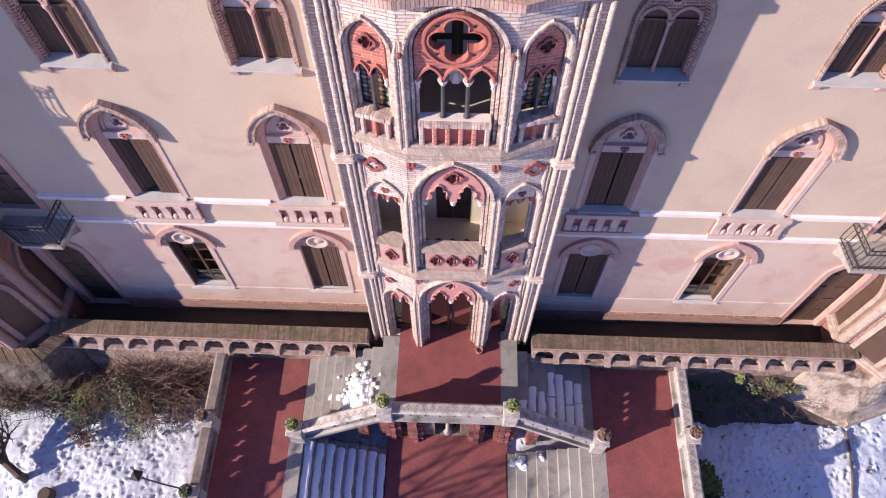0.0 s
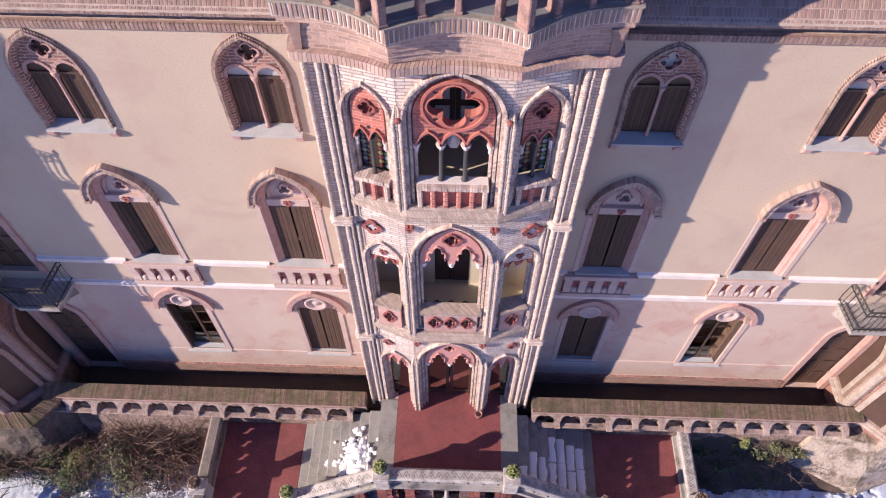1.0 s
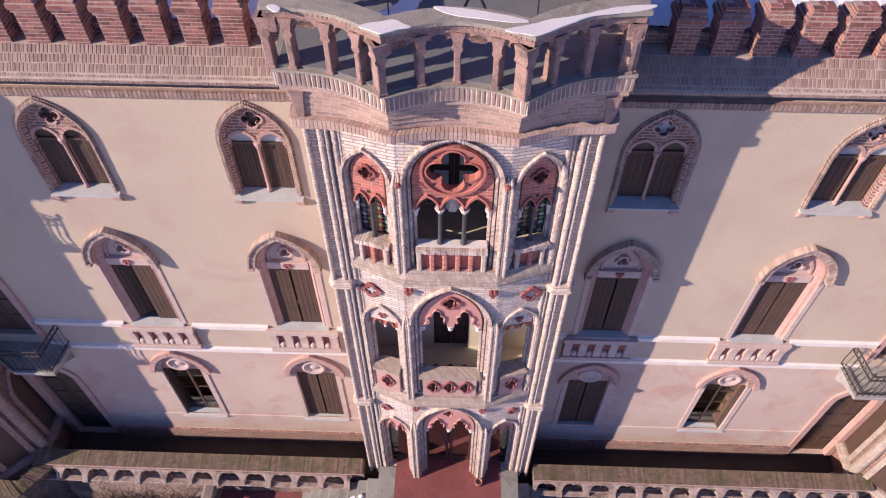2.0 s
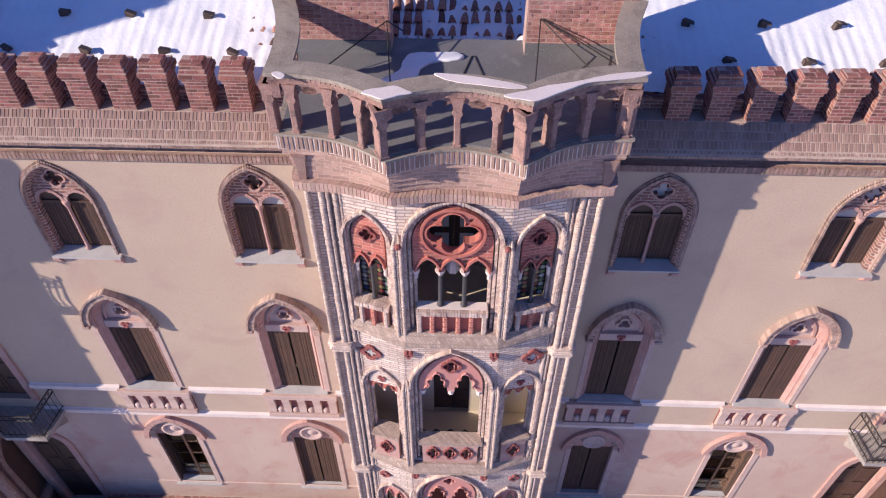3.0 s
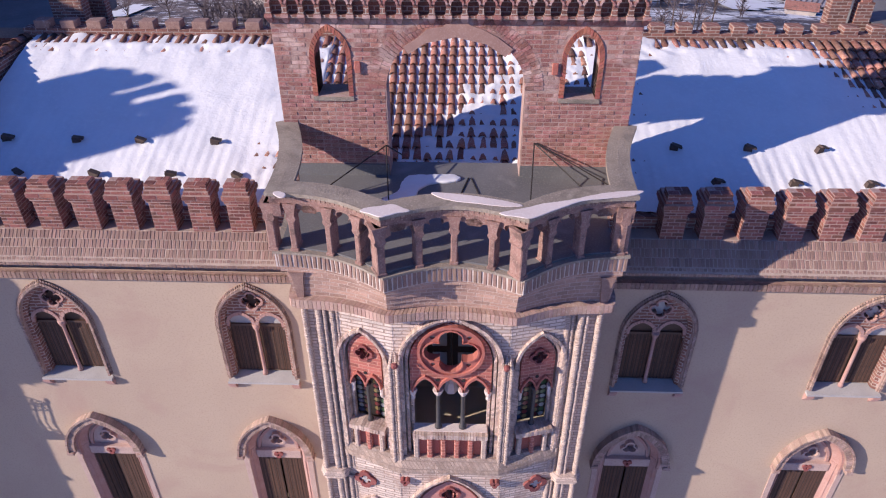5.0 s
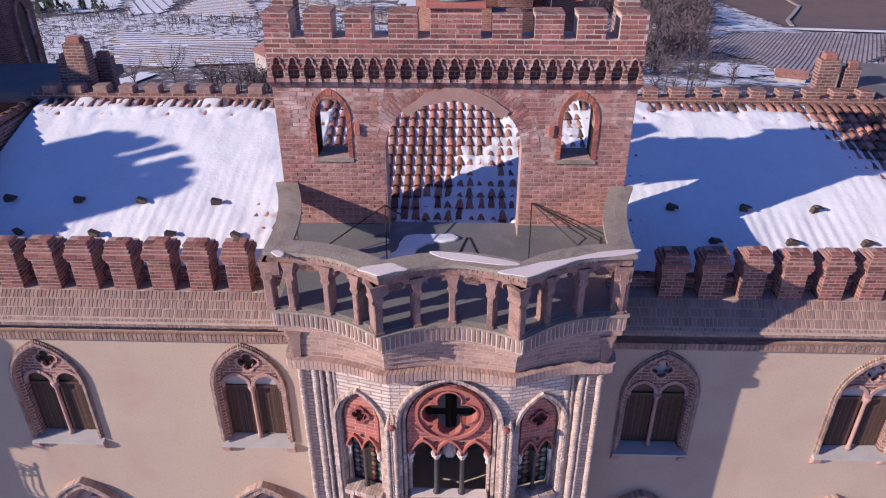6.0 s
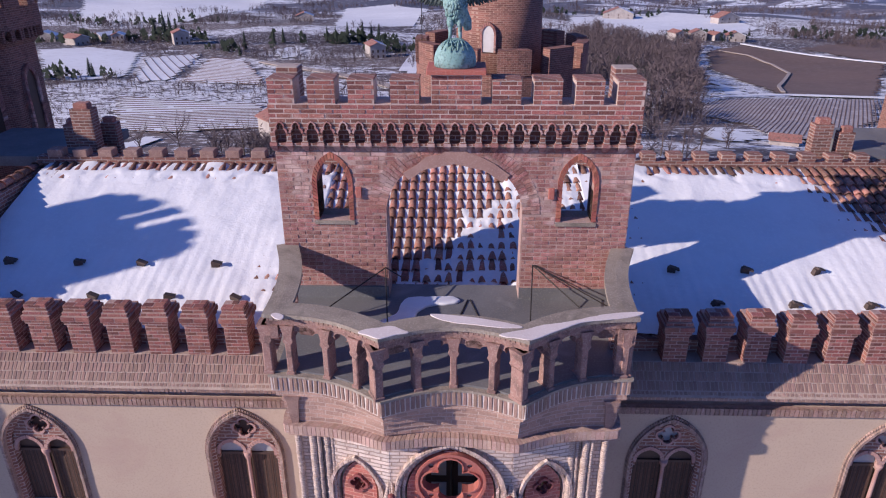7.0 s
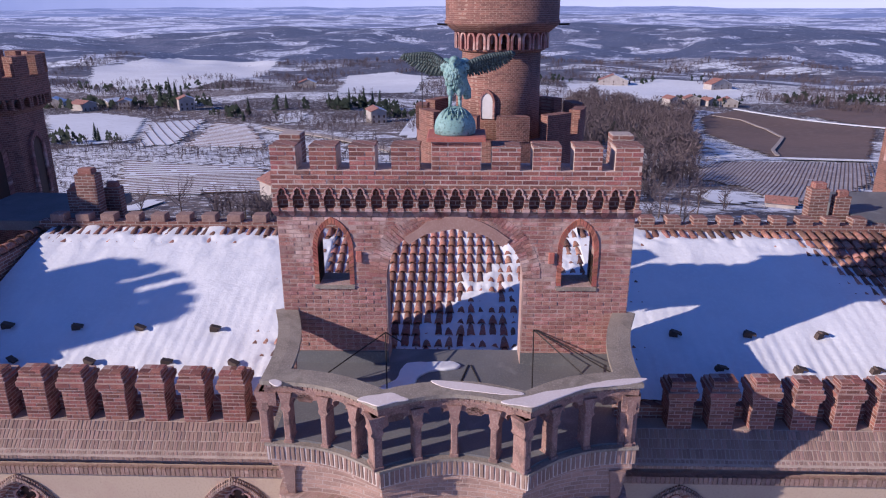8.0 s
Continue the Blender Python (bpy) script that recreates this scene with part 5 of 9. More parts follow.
# leaded coloured panes in the canted lights of the second floor
for s in (-1, 1):
    win = thing("window_%d" % (13 if s < 0 else 14), "leaded window of small coloured round panes", "window", at=side_pose(s), kind="structure")
    for e in (-1, 1):
        g = Geo()
        for k in range(9):
            g.box(e * 0.16 - 0.13, e * 0.16 + 0.13, 0.235, 0.245, 9.93 + k * 0.115, 9.94 + k * 0.115)
        part("lead_bars", g, IRON, win)
        for i in range(2):
            for k in range(8):
                tone = STAINED[(i * 5 + k * 3 + (2 if e > 0 else 0)) % len(STAINED)]
                part("pane", Geo().prism(circle(e * 0.16 - 0.06 + 0.12 * i, 9.99 + 0.115 * k, 0.052, 8), 0.236, 0.242), tone, win)
    part("backing", Geo().box(-0.30, 0.30, 0.25, 0.255, 9.9, 11.1), IRON, win)

# hanging lantern in the second floor opening
lantern = thing("hanging_lantern", "grey metal lantern hanging in the upper loggia", "lantern", at=(0, -1.05, 0))
part("chain", Geo().tube([(0, 0, 10.86), (0, 0, 12.75)], 0.012, 5), IRON, lantern)
part("lamp_body", Geo().lathe([(0.10, 10.50), (0.13, 10.54), (0.09, 10.74), (0.03, 10.84)], 6), TRIM, lantern)

# ---- roof balcony over the bay ----
def scallop(a, b, sag, n=8):
    """A curved line in plan from a to b, drawn in by sag at its middle (to the left of the way)."""
    a, b = Vector(a), Vector(b)
    d = b - a
    side = Vector((-d.y, d.x)).normalized()
    return [tuple(a + d * (k / n) + side * sag * math.sin(math.pi * k / n)) for k in range(n + 1)]


def offset(line, d):
    out = []
    for i, p in enumerate(line):
        a, b = Vector(line[max(i - 1, 0)]), Vector(line[min(i + 1, len(line) - 1)])
        t = (b - a).normalized()
        out.append((p[0] + t.y * d, p[1] - t.x * d))
    return out


GATE_Y = 1.0
BAL_PTS = [(-3.10, GATE_Y), (-2.72, -1.42), (-0.98, -2.04), (1.06, -2.04), (2.68, -1.39), (3.10, GATE_Y)]
BAL_SAG = (0.13, 0.19, 0.33, 0.19, 0.13)
bal_sides = [scallop(BAL_PTS[i], BAL_PTS[i + 1], BAL_SAG[i], 10) for i in range(5)]
bal_line = [p for i, side in enumerate(bal_sides) for p in (side if i == 0 else side[1:])]
balcony = thing("roof_balcony", "scalloped brick roof balcony with a cement coping rail", "balcony", kind="structure")

# corbelled underside, growing out from the bay to the scalloped edge
BAY_TOP = [(-2.5, 0.0), (-2.5, -1.30), (-1.0, -1.62), (1.0, -1.62), (2.5, -1.30), (2.5, 0.0)]
top_sides = [scallop(BAY_TOP[i], BAY_TOP[i + 1], s, 10) for i, s in enumerate((0.0, 0.10, 0.12, 0.10, 0.0))]
top_line = [p for i, side in enumerate(top_sides) for p in (side if i == 0 else side[1:])]


def blend(u, d=0.0):
    line = [(a[0] + (b[0] - a[0]) * u, a[1] + (b[1] - a[1]) * u) for a, b in zip(top_line, bal_line)]
    return offset(line, d)


def corbel_step(u, z0, z1, d=0.0):
    line = blend(u, d)
    return Geo().slab(line, z0, z1)


part("corbel", corbel_step(0.0, 12.62, 12.70, 0.06), CORBEL_BRICK, balcony)
g = Geo()
line = even([Vector(p) for p in blend(0.1, 0.12)], 120)
inner_line = even([Vector(p) for p in blend(0.1, -0.1)], 120)
for k in range(120):
    a, b, c, d = line[k], line[k + 1], inner_line[k + 1], inner_line[k]
    e = (b - a) * 0.06
    g.slab([tuple(a + e), tuple(b - e), tuple(c - e), tuple(d + e)], 12.70, 12.86)
part("corbel_roll", g, ROLL_BRICK, balcony, "roll of upright bricks")
for u, z0, z1 in ((0.06, 12.70, 12.90), (0.14, 12.90, 13.02), (0.22, 13.02, 13.14), (0.30, 13.14, 13.26), (0.38, 13.26, 13.40)):
    part("corbel", corbel_step(u, z0, z1), CORBEL_BRICK, balcony)
part("corbel", corbel_step(0.74, 13.40, 13.51), CORBEL_BRICK, balcony)
for s in (-1, 1):
    for x, y in ((2.42, -1.30), (2.58, -0.75)):
        part("corbel_bracket", Geo().loft([[(s * x + a * e, y - b * e, z) for a, b in ((-0.11, 0.11), (0.11, 0.11), (0.11, -0.11), (-0.11, -0.11))] for z, e in ((12.86, 0.5), (13.0, 0.6), (13.14, 0.7), (13.30, 0.85), (13.40, 1.1))]), BROWN_BRICK, balcony)

# band of upright bricks at the floor's edge
part("band_core", Geo().slab(offset(bal_line, -0.012), 13.51, 13.79), LIME, balcony)
length = sum((Vector(a) - Vector(b)).length for a, b in zip(bal_line, bal_line[1:]))
count = int(length / 0.076)
outer = even([Vector(p) for p in bal_line], count)
brick_mesh = Geo().cbox(-0.028, 0.028, 0.0, 0.11, 0.0, 0.235, 0.008).mesh("brick", BROWN_BRICK_ONE)
for k in range(count):
    p, q = outer[k], outer[k + 1]
    d = (q - p).normalized()
    ob = new("brick", brick_mesh)
    ob.parent = balcony
    ob.matrix_world = Matrix.Translation((*((p + q) / 2), 13.525 + random.uniform(-0.006, 0.006))) @ Matrix.Rotation(math.atan2(d.y, d.x) + random.uniform(-0.06, 0.06), 4, "Z") @ Matrix.Rotation(random.uniform(-0.03, 0.04), 4, "X") @ Matrix.Rotation(random.uniform(-0.05, 0.05), 4, "Y")
part("floor_edge", Geo().slab(offset(bal_line, 0.02), 13.76, 13.80), COPING, balcony)

# posts and cusped heads under the rail
POSTS = ((0.0, 0.5), (0.0, 0.17, 0.47, 0.74), (0.0, 0.26, 0.5, 0.76), (0.0, 0.29, 0.59, 0.93), (0.04,))
RAIL = 14.63
for i, side in enumerate(bal_sides):
    inset = even([Vector(p) for p in offset(side, -0.15)], 100)
    stops = [int(u * 100) for u in POSTS[i]]
    for k, n in enumerate(stops):
        p = inset[n]
        d = (inset[min(n + 4, 100)] - inset[max(n - 4, 0)]).normalized()
        corner = k == 0 and 0 < i < 4
        w = 0.05 if not corner else 0.065
        g = Geo().cbox(-w, w, -0.12, 0.12, 13.80, RAIL, 0.015)
        g.loft([[(-w - e, -0.125, z), (w + e, -0.125, z), (w + e, 0.125, z), (-w - e, 0.125, z)] for z, e in ((RAIL - 0.30, 0.0), (RAIL - 0.25, 0.028), (RAIL - 0.20, 0.008), (RAIL - 0.12, 0.02), (RAIL, 0.05))])
        g.cbox(-w - 0.015, w + 0.015, -0.135, 0.135, 13.80, 13.85, 0.01)
        g.move(Matrix.Translation((p.x, p.y, 0)) @ Matrix.Rotation(math.atan2(d.y, d.x), 4, "Z"))
        part("post", g, BALUSTER, balcony, "worn pinkish brick post")
    if i == 4:
        # brick infill panels with one slot between them
        for n0, n1 in ((5, 20), (29, 100)):
            run = [inset[n] for n in range(n0, n1, 5)] + [inset[n1]]
            part("infill_panel", Geo().slab(offset(run, 0.07) + list(reversed(offset(run, -0.07))), 13.80, RAIL), RED_BRICK, balcony, "brick infill under the rail")
        continue
    for n0, n1 in zip(stops, stops[1:] + [100]):
        a, b = inset[n0], inset[n1]
        d = b - a
        w = d.length / 2
        if w < 0.06:
            continue
        head = [(w, RAIL + 0.005), (w, RAIL - 0.20)]
        for c, r in ((w * 0.62, 0.30), (0.0, 0.42), (-w * 0.62, 0.30)):
            zc = RAIL - 0.15 if c else RAIL - 0.09
            head += [(c + w * r * math.cos(math.pi * j / 6), min(zc + w * r * 0.55 * math.sin(math.pi * j / 6), RAIL - 0.01)) for j in range(7)]
        head += [(-w, RAIL - 0.20), (-w, RAIL + 0.005)]
        g = Geo().prism(list(reversed(head)), -0.06, 0.06)
        mid = (a + b) / 2
        g.move(Matrix.Translation((mid.x, mid.y, 0)) @ Matrix.Rotation(math.atan2(d.y, d.x), 4, "Z"))
        part("cusped_head", g, BALUSTER, balcony)

# brick course and cement coping of the rail
def strip(d0, d1, z0, z1, a=0.0, b=1.0, crown=0.0):
    o, i = offset(bal_line, d0), offset(bal_line, d1)
    n = len(o)
    k0, k1 = int(a * (n - 1)), int(b * (n - 1))
    rings = []
    for k in range(k0, k1 + 1):
        p, q = o[k], i[k]
        m = ((p[0] + q[0]) / 2, (p[1] + q[1]) / 2)
        rings.append([(*p, z0), (*q, z0), (*q, z1), (*m, z1 + crown), (*p, z1)])
    return Geo().loft(rings)


part("rail_course", strip(-0.06, -0.30, RAIL, RAIL + 0.142), BALUSTER, balcony)
outer = even([Vector(p) for p in offset(bal_line, -0.045)], count)
g = Geo()
for k in range(count):
    p, q = outer[k], outer[k + 1]
    d = (q - p).normalized()
    n2 = Vector((-d.y, d.x))
    e = d * 0.006
    g.slab([tuple(p + e), tuple(q - e), tuple(q - e + n2 * 0.1), tuple(p + e + n2 * 0.1)], RAIL + 0.073 + random.uniform(0, 0.006), RAIL + 0.14)
part("rail_bricks", g, BROWN_BRICK, balcony, "course of thin bricks under the coping")
part("coping", strip(0.0, -0.37, RAIL + 0.14, RAIL + 0.20, crown=0.006), COPING, balcony, "grey cement coping")


def drift(points, z, thick, material=None, seed=0.0, fade=0.35, cell=0.05):
    """A patch of lying snow with a ragged, rounded edge inside a polygon in plan."""
    xs, ys = [p[0] for p in points], [p[1] for p in points]
    def inside(x, y):
        hit, j = False, len(points) - 1
        for i in range(len(points)):
            (a, b), (c, e) = points[i], points[j]
            if (b > y) != (e > y) and x < (c - a) * (y - b) / (e - b) + a:
                hit = not hit
            j = i
        return hit
    def edge(x, y):
        best = 9.0
        for (a, b), (c, e) in zip(points, points[1:] + points[:1]):
            dx, dy = c - a, e - b
            t = max(0, min(1, ((x - a) * dx + (y - b) * dy) / (dx * dx + dy * dy + 1e-9)))
            best = min(best, math.hypot(x - a - t * dx, y - b - t * dy))
        return best
    nx, ny = max(3, int((max(xs) - min(xs)) / cell)), max(3, int((max(ys) - min(ys)) / cell))
    grid, verts = {}, []
    for i in range(nx + 1):
        for j in range(ny + 1):
            x, y = min(xs) + (max(xs) - min(xs)) * i / nx, min(ys) + (max(ys) - min(ys)) * j / ny
            e = edge(x, y) * (1 if inside(x, y) else -1) + 0.10 * fade * noise.noise((x * 7, y * 7, seed)) + 0.05 * fade * noise.noise((x * 17, y * 17, seed))
            if e > -0.02:
                base = z(x, y) if callable(z) else z
                h = thick * min(1, max(0, e + 0.015) / (fade * 0.25)) ** 0.5
                grid[i, j] = len(verts)
                verts.append((x, y, base + h * (0.85 + 0.3 * noise.noise((x * 4, y * 4, seed + 3))) - 0.004))
    faces = [(grid[i, j], grid[i + 1, j], grid[i + 1, j + 1], grid[i, j + 1]) for i in range(nx) for j in range(ny)
             if (i, j) in grid and (i + 1, j) in grid and (i + 1, j + 1) in grid and (i, j + 1) in grid]
    return Geo().add(verts, faces)


def smooth_line(points, n=6):
    """A closed curve through the points."""
    pts, out = [Vector(p) for p in points], []
    m = len(pts)
    for i in range(m):
        a, b, c, d = pts[i - 1], pts[i], pts[(i + 1) % m], pts[(i + 2) % m]
        for k in range(n):
            t = k / n
            out.append(0.5 * (2 * b + (c - a) * t + (2 * a - 5 * b + 4 * c - d) * t * t + (3 * b - a - 3 * c + d) * t ** 3))
    return out


def lying_snow(points, z, thick, seed=0.0, wob=0.012):
    """A flat patch of snow with a rounded, softly wavering rim; z: a height or a function of the plan."""
    line = smooth_line(points)
    area = sum(p.x * q.y - q.x * p.y for p, q in zip(line, line[1:] + line[:1]))
    line = line if area > 0 else list(reversed(line))
    m = len(line)
    rings = []
    for inset, up in ((0.0, -0.004), (0.12 * thick, 0.6 * thick), (0.35 * thick, 0.9 * thick), (0.65 * thick, thick)):
        ring = []
        for i, p in enumerate(line):
            d = (line[(i + 1) % m] - line[i - 1]).normalized()
            q = p + Vector((-d.y, d.x)) * (inset + wob * noise.noise((p.x * 9, p.y * 9, seed)))
            ring.append((q.x, q.y, (z(q.x, q.y) if callable(z) else z) + up))
        rings.append(ring)
    return Geo().loft(rings)


COPING_SNOW = (
    [(-2.58, -1.43), (-2.50, -1.38), (-2.39, -1.46), (-2.39, -1.55), (-2.48, -1.55)],
    [(-1.27, -1.89), (-1.18, -1.80), (-0.98, -1.75), (-0.82, -1.70), (-0.67, -1.80), (-0.58, -1.87), (-0.74, -1.93), (-0.87, -2.00), (-0.97, -2.04), (-1.14, -1.95)],
    [(-0.29, -1.36), (0.00, -1.38), (0.40, -1.46), (0.82, -1.59), (0.99, -1.69), (0.81, -1.72), (0.62, -1.70), (0.31, -1.64), (0.00, -1.58), (-0.19, -1.49)],
    [(0.66, -1.89), (0.81, -1.82), (1.04, -1.74), (1.28, -1.62), (1.64, -1.52), (2.02, -1.36), (2.35, -1.26), (2.74, -1.22), (2.65, -1.33), (2.28, -1.43), (1.87, -1.52), (1.58, -1.69), (1.33, -1.86), (1.09, -2.01), (0.91, -1.98), (0.76, -1.95)],
)
for k, patch in enumerate(COPING_SNOW):
    thing("snow_patch", "thin pinkish snow lying on the balcony coping", "snow", lying_snow(patch, RAIL + 0.203, 0.009, k, 0.008), THIN_SNOW)

# floor of the balcony and snow on it
thing("floor_balcony", "grey roofing membrane on the balcony floor", "floor", Geo().slab(offset(bal_line, -0.08)[5:-5] + [(2.9, GATE_Y + 0.5), (-2.9, GATE_Y + 0.5)], 13.79, 13.83), LEAD, kind="structure")
thing("trim_upstand", "grey membrane upstand along the brick wall", "upstand", Geo().box(-2.9, -1.16, GATE_Y - 0.04, GATE_Y + 0.0, 13.83, 14.05).box(1.16, 2.9, GATE_Y - 0.04, GATE_Y, 13.83, 14.05), LEAD, kind="structure")
thing("snow_patch", "leftover snow on the grey balcony floor", "snow", lying_snow([(-1.25, 0.04), (-0.98, 0.34), (-0.93, 0.66), (-0.81, 0.91), (-0.43, 0.96), (-0.04, 0.99), (0.12, 0.85), (-0.03, 0.71), (-0.32, 0.68), (-0.58, 0.46), (-0.74, 0.01)], 13.83, 0.045, 8.0, 0.03), SNOW, smooth=True)
for x, y0, x1, y1 in ((-0.05, -0.4, 0.25, 0.9), (0.3, 0.9, 0.62, -0.5)):
    thing("floor_seam", "dark seam strip in the roofing membrane", "seam", Geo().tube([(x, y0, 13.835), (x1, y1, 13.835)], 0.015, 5), IRON, kind="structure")

# ---- crenellated brick gate wall behind the balcony ----
gate = thing("wall_gate", "red brick crenellated wall with a wide arch and two pointed windows", "wall", kind="structure")
G_ARCH = arch(1.15, 13.80, 15.45, 16.32, 14)
G_WIN = [arch(0.26, 15.32, 16.0, 16.42, 8, x) for x in (-2.04, 2.06)]
part("wall_core", Geo().plate([(-2.95, 13.7), (2.95, 13.7), (2.95, 16.68), (-2.95, 16.68)], [G_ARCH] + G_WIN, GATE_Y, GATE_Y + 0.46), SMEARED, gate)
NICHE_X = [-2.80 + 0.2555 * k for k in range(23)]


def trefoil_niche(x):
    """A small tall opening with a cusped head."""
    right = [(0.075, 16.69), (0.088, 16.74), (0.09, 16.86), (0.075, 16.91), (0.05, 16.93), (0.052, 16.98), (0.03, 17.02), (0.0, 17.04)]
    return [(x + a, z) for a, z in right] + [(x - a, z) for a, z in reversed(right[:-1])]


part("niche_band", Geo().plate([(-2.97, 16.65), (2.97, 16.65), (2.97, 17.085), (-2.97, 17.085)], [trefoil_niche(x) for x in NICHE_X], GATE_Y - 0.12, GATE_Y + 0.02), RED_BRICK, gate, "row of small cusped niches")
part("niche_back", Geo().box(-2.96, 2.96, GATE_Y + 0.025, GATE_Y + 0.46, 16.684, 17.08), RED_BRICK, gate)
for x in NICHE_X:
    line = trefoil_niche(x)[2:13]
    part("niche_hood", Geo().band(line, [(x + (p - x) * 1.35, z + 0.02) for p, z in line], GATE_Y - 0.145, GATE_Y - 0.11), BRICK_LOOSE, gate)
for k in range(24):
    x = -2.93 + 0.2555 * k
    part("niche_corbel", Geo().loft([[(x - w, GATE_Y - y, z), (x + w, GATE_Y - y, z), (x + w, GATE_Y + 0.01, z), (x - w, GATE_Y + 0.01, z)] for w, y, z in ((0.02, 0.02, 16.53), (0.045, 0.07, 16.58), (0.06, 0.14, 16.65), (0.06, 0.14, 16.70))]), BRICK_LOOSE, gate)
part("parapet_core", Geo().box(-2.96, 2.96, GATE_Y - 0.10, GATE_Y + 0.46, 17.085, 17.33), MORTAR_MAT, gate)
GATE_MERLONS = ((-2.96, -2.53), (-2.33, -1.88), (-1.69, -1.26), (-1.02, -0.55), (0.58, 1.05), (1.23, 1.69), (1.88, 2.34), (2.53, 2.97))
for a, b in GATE_MERLONS:
    part("merlon_core", Geo().box(a + 0.01, b - 0.01, GATE_Y - 0.10, GATE_Y + 0.36, 17.33, 17.69), MORTAR_MAT, gate)
    part("merlon_top", Geo().cbox(a, b, GATE_Y - 0.11, GATE_Y + 0.37, 17.69, 17.725, 0.012), RED_BRICK, gate)
for s in (-1, 1):
    a, b = sorted((s * 2.96, s * 2.60))
    part("return_wall", Geo().box(a, b, GATE_Y + 0.46, GATE_Y + 0.95, 13.6, 17.12), RED_BRICK, gate, "side wall of the gate block")
    part("return_merlon", Geo().cbox(a, b, GATE_Y + 0.58, GATE_Y + 0.95, 17.12, 17.78, 0.012), RED_BRICK, gate)
part("pedestal_core", Geo().box(-0.37, 0.42, GATE_Y - 0.10, GATE_Y + 0.55, 17.33, 17.80), MORTAR_MAT, gate)
part("pedestal_cap", Geo().cbox(-0.44, 0.49, GATE_Y - 0.17, GATE_Y + 0.62, 17.80, 17.87), TERRACOTTA, gate, "red pedestal slab")
ring_i, ring_o = arch(1.15, 15.45, 15.451, 16.32, 14), arch(1.45, 15.45, 15.451, 16.62, 14)
part("arch_bricks", Geo().voussoirs(ring_i, arch(1.30, 15.45, 15.451, 16.47, 14), GATE_Y - 0.010, GATE_Y + 0.1, 52, 0.14), BRICK_LOOSE, gate)
part("arch_bricks", Geo().voussoirs(arch(1.305, 15.45, 15.451, 16.475, 14), ring_o, GATE_Y - 0.010, GATE_Y + 0.05, 56, 0.14), BRICK_LOOSE, gate)
for x in (-2.04, 2.06):
    i, o = arch(0.26, 15.32, 16.0, 16.42, 8, x), arch(0.34, 15.32, 16.0, 16.52, 8, x)
    part("window_bricks", Geo().voussoirs(i, o, GATE_Y - 0.02, GATE_Y + 0.42, 40, 0.12), RED_EDGE, gate, "bright red brick window edge")
    part("window_sill", Geo().loft([[(x - 0.34, GATE_Y - 0.03, z), (x + 0.34, GATE_Y - 0.03, z), (x + 0.34, GATE_Y + 0.47, z2), (x - 0.34, GATE_Y + 0.47, z2)] for z, z2 in ((15.24, 15.26), (15.30, 15.34))]), COPING, gate)
# smooth cement patch over the crown of the arch
blob = [(-0.85, 16.17), (-0.60, 16.33), (-0.46, 16.46), (-0.2, 16.50), (-0.08, 16.64), (0.12, 16.66), (0.22, 16.53), (0.45, 16.45), (0.66, 16.34), (0.92, 16.15), (0.80, 16.02), (0.5, 16.22), (0.0, 16.335), (-0.5, 16.23), (-0.76, 16.05)]
part("cement_patch", Geo().prism(list(reversed(blob)), GATE_Y - 0.035, GATE_Y - 0.02), PLASTER_PATCH, gate, "smooth pinkish cement patch")
for x in (-1.60, 1.62):
    part("iron_plate", Geo().cbox(x - 0.05, x + 0.05, GATE_Y - 0.06, GATE_Y - 0.02, 15.74, 15.93, 0.01), TERRACOTTA, gate, "small red iron tie plate")


def blocked(x, z):
    """Where the gate wall has openings or arch bricks."""
    def under(w, sp, ap, cx, base):
        u = abs(x - cx)
        if z < base or u > w or z > ap:
            return False
        if z <= sp:
            return True
        h = ap - sp
        c = (h * h - w * w) / (2 * w)
        return (u + c) ** 2 + (z - sp) ** 2 < (w + c) ** 2
    return under(1.38, 15.45, 16.55, 0, 15.4) or under(1.16, 15.45, 16.3, 0, 13) or any(under(0.28, 16.0, 16.45, cx, 15.24) for cx in (-2.04, 2.06))


def hole(x, z):
    if abs(x) < 1.16 and z < 15.46:
        return True
    for cx, w, sp, ap, base in ((0, 1.16, 15.45, 16.33, 13.0), (-2.04, 0.27, 16.0, 16.43, 15.30), (2.06, 0.27, 16.0, 16.43, 15.30)):
        u, h = abs(x - cx), ap - sp
        c = (h * h - w * w) / (2 * w)
        if base < z < ap and u < w and (z <= sp or (u + c) ** 2 + (z - sp) ** 2 < (w + c) ** 2):
            return True
    return False


course, long = 0.0745, 0.262
spots = []
row = 0
z = 13.99
while z < 16.62:
    x = -2.95 + (0 if row % 2 else -long / 2)
    while x < 2.95:
        a, b = max(x, -2.95), min(x + long, 2.95)
        if z + course < 15.5:
            a, b = (a, -1.165) if a < -1.165 < b else (1.165, b) if a < 1.165 < b else (a, b)
        if 15.2 < z < 16.0:
            for e in (-2.385, -1.695, 1.715, 2.405):
                if a < e < b:
                    a, b = (a, e) if e in (-2.385, 1.715) else (e, b)
        if b - a > 0.06 and not blocked((a + b) / 2, z + course / 2) and not any(hole(p, q) for p in (a, b) for q in (z, z + course)) and not (abs((a + b) / 2) < 1.16 and z < 15.45):
            spots.append((a, b, GATE_Y, z))
        x += long
    row += 1
    z += course
for k in range(3):
    z = 17.10 + k * course
    x = -2.98 + (0 if k % 2 else -long / 2)
    while x < 2.98:
        a, b = max(x, -2.98), min(x + long, 2.98)
        if b - a > 0.06:
            spots.append((a, b, GATE_Y - 0.10, z))
        x += long
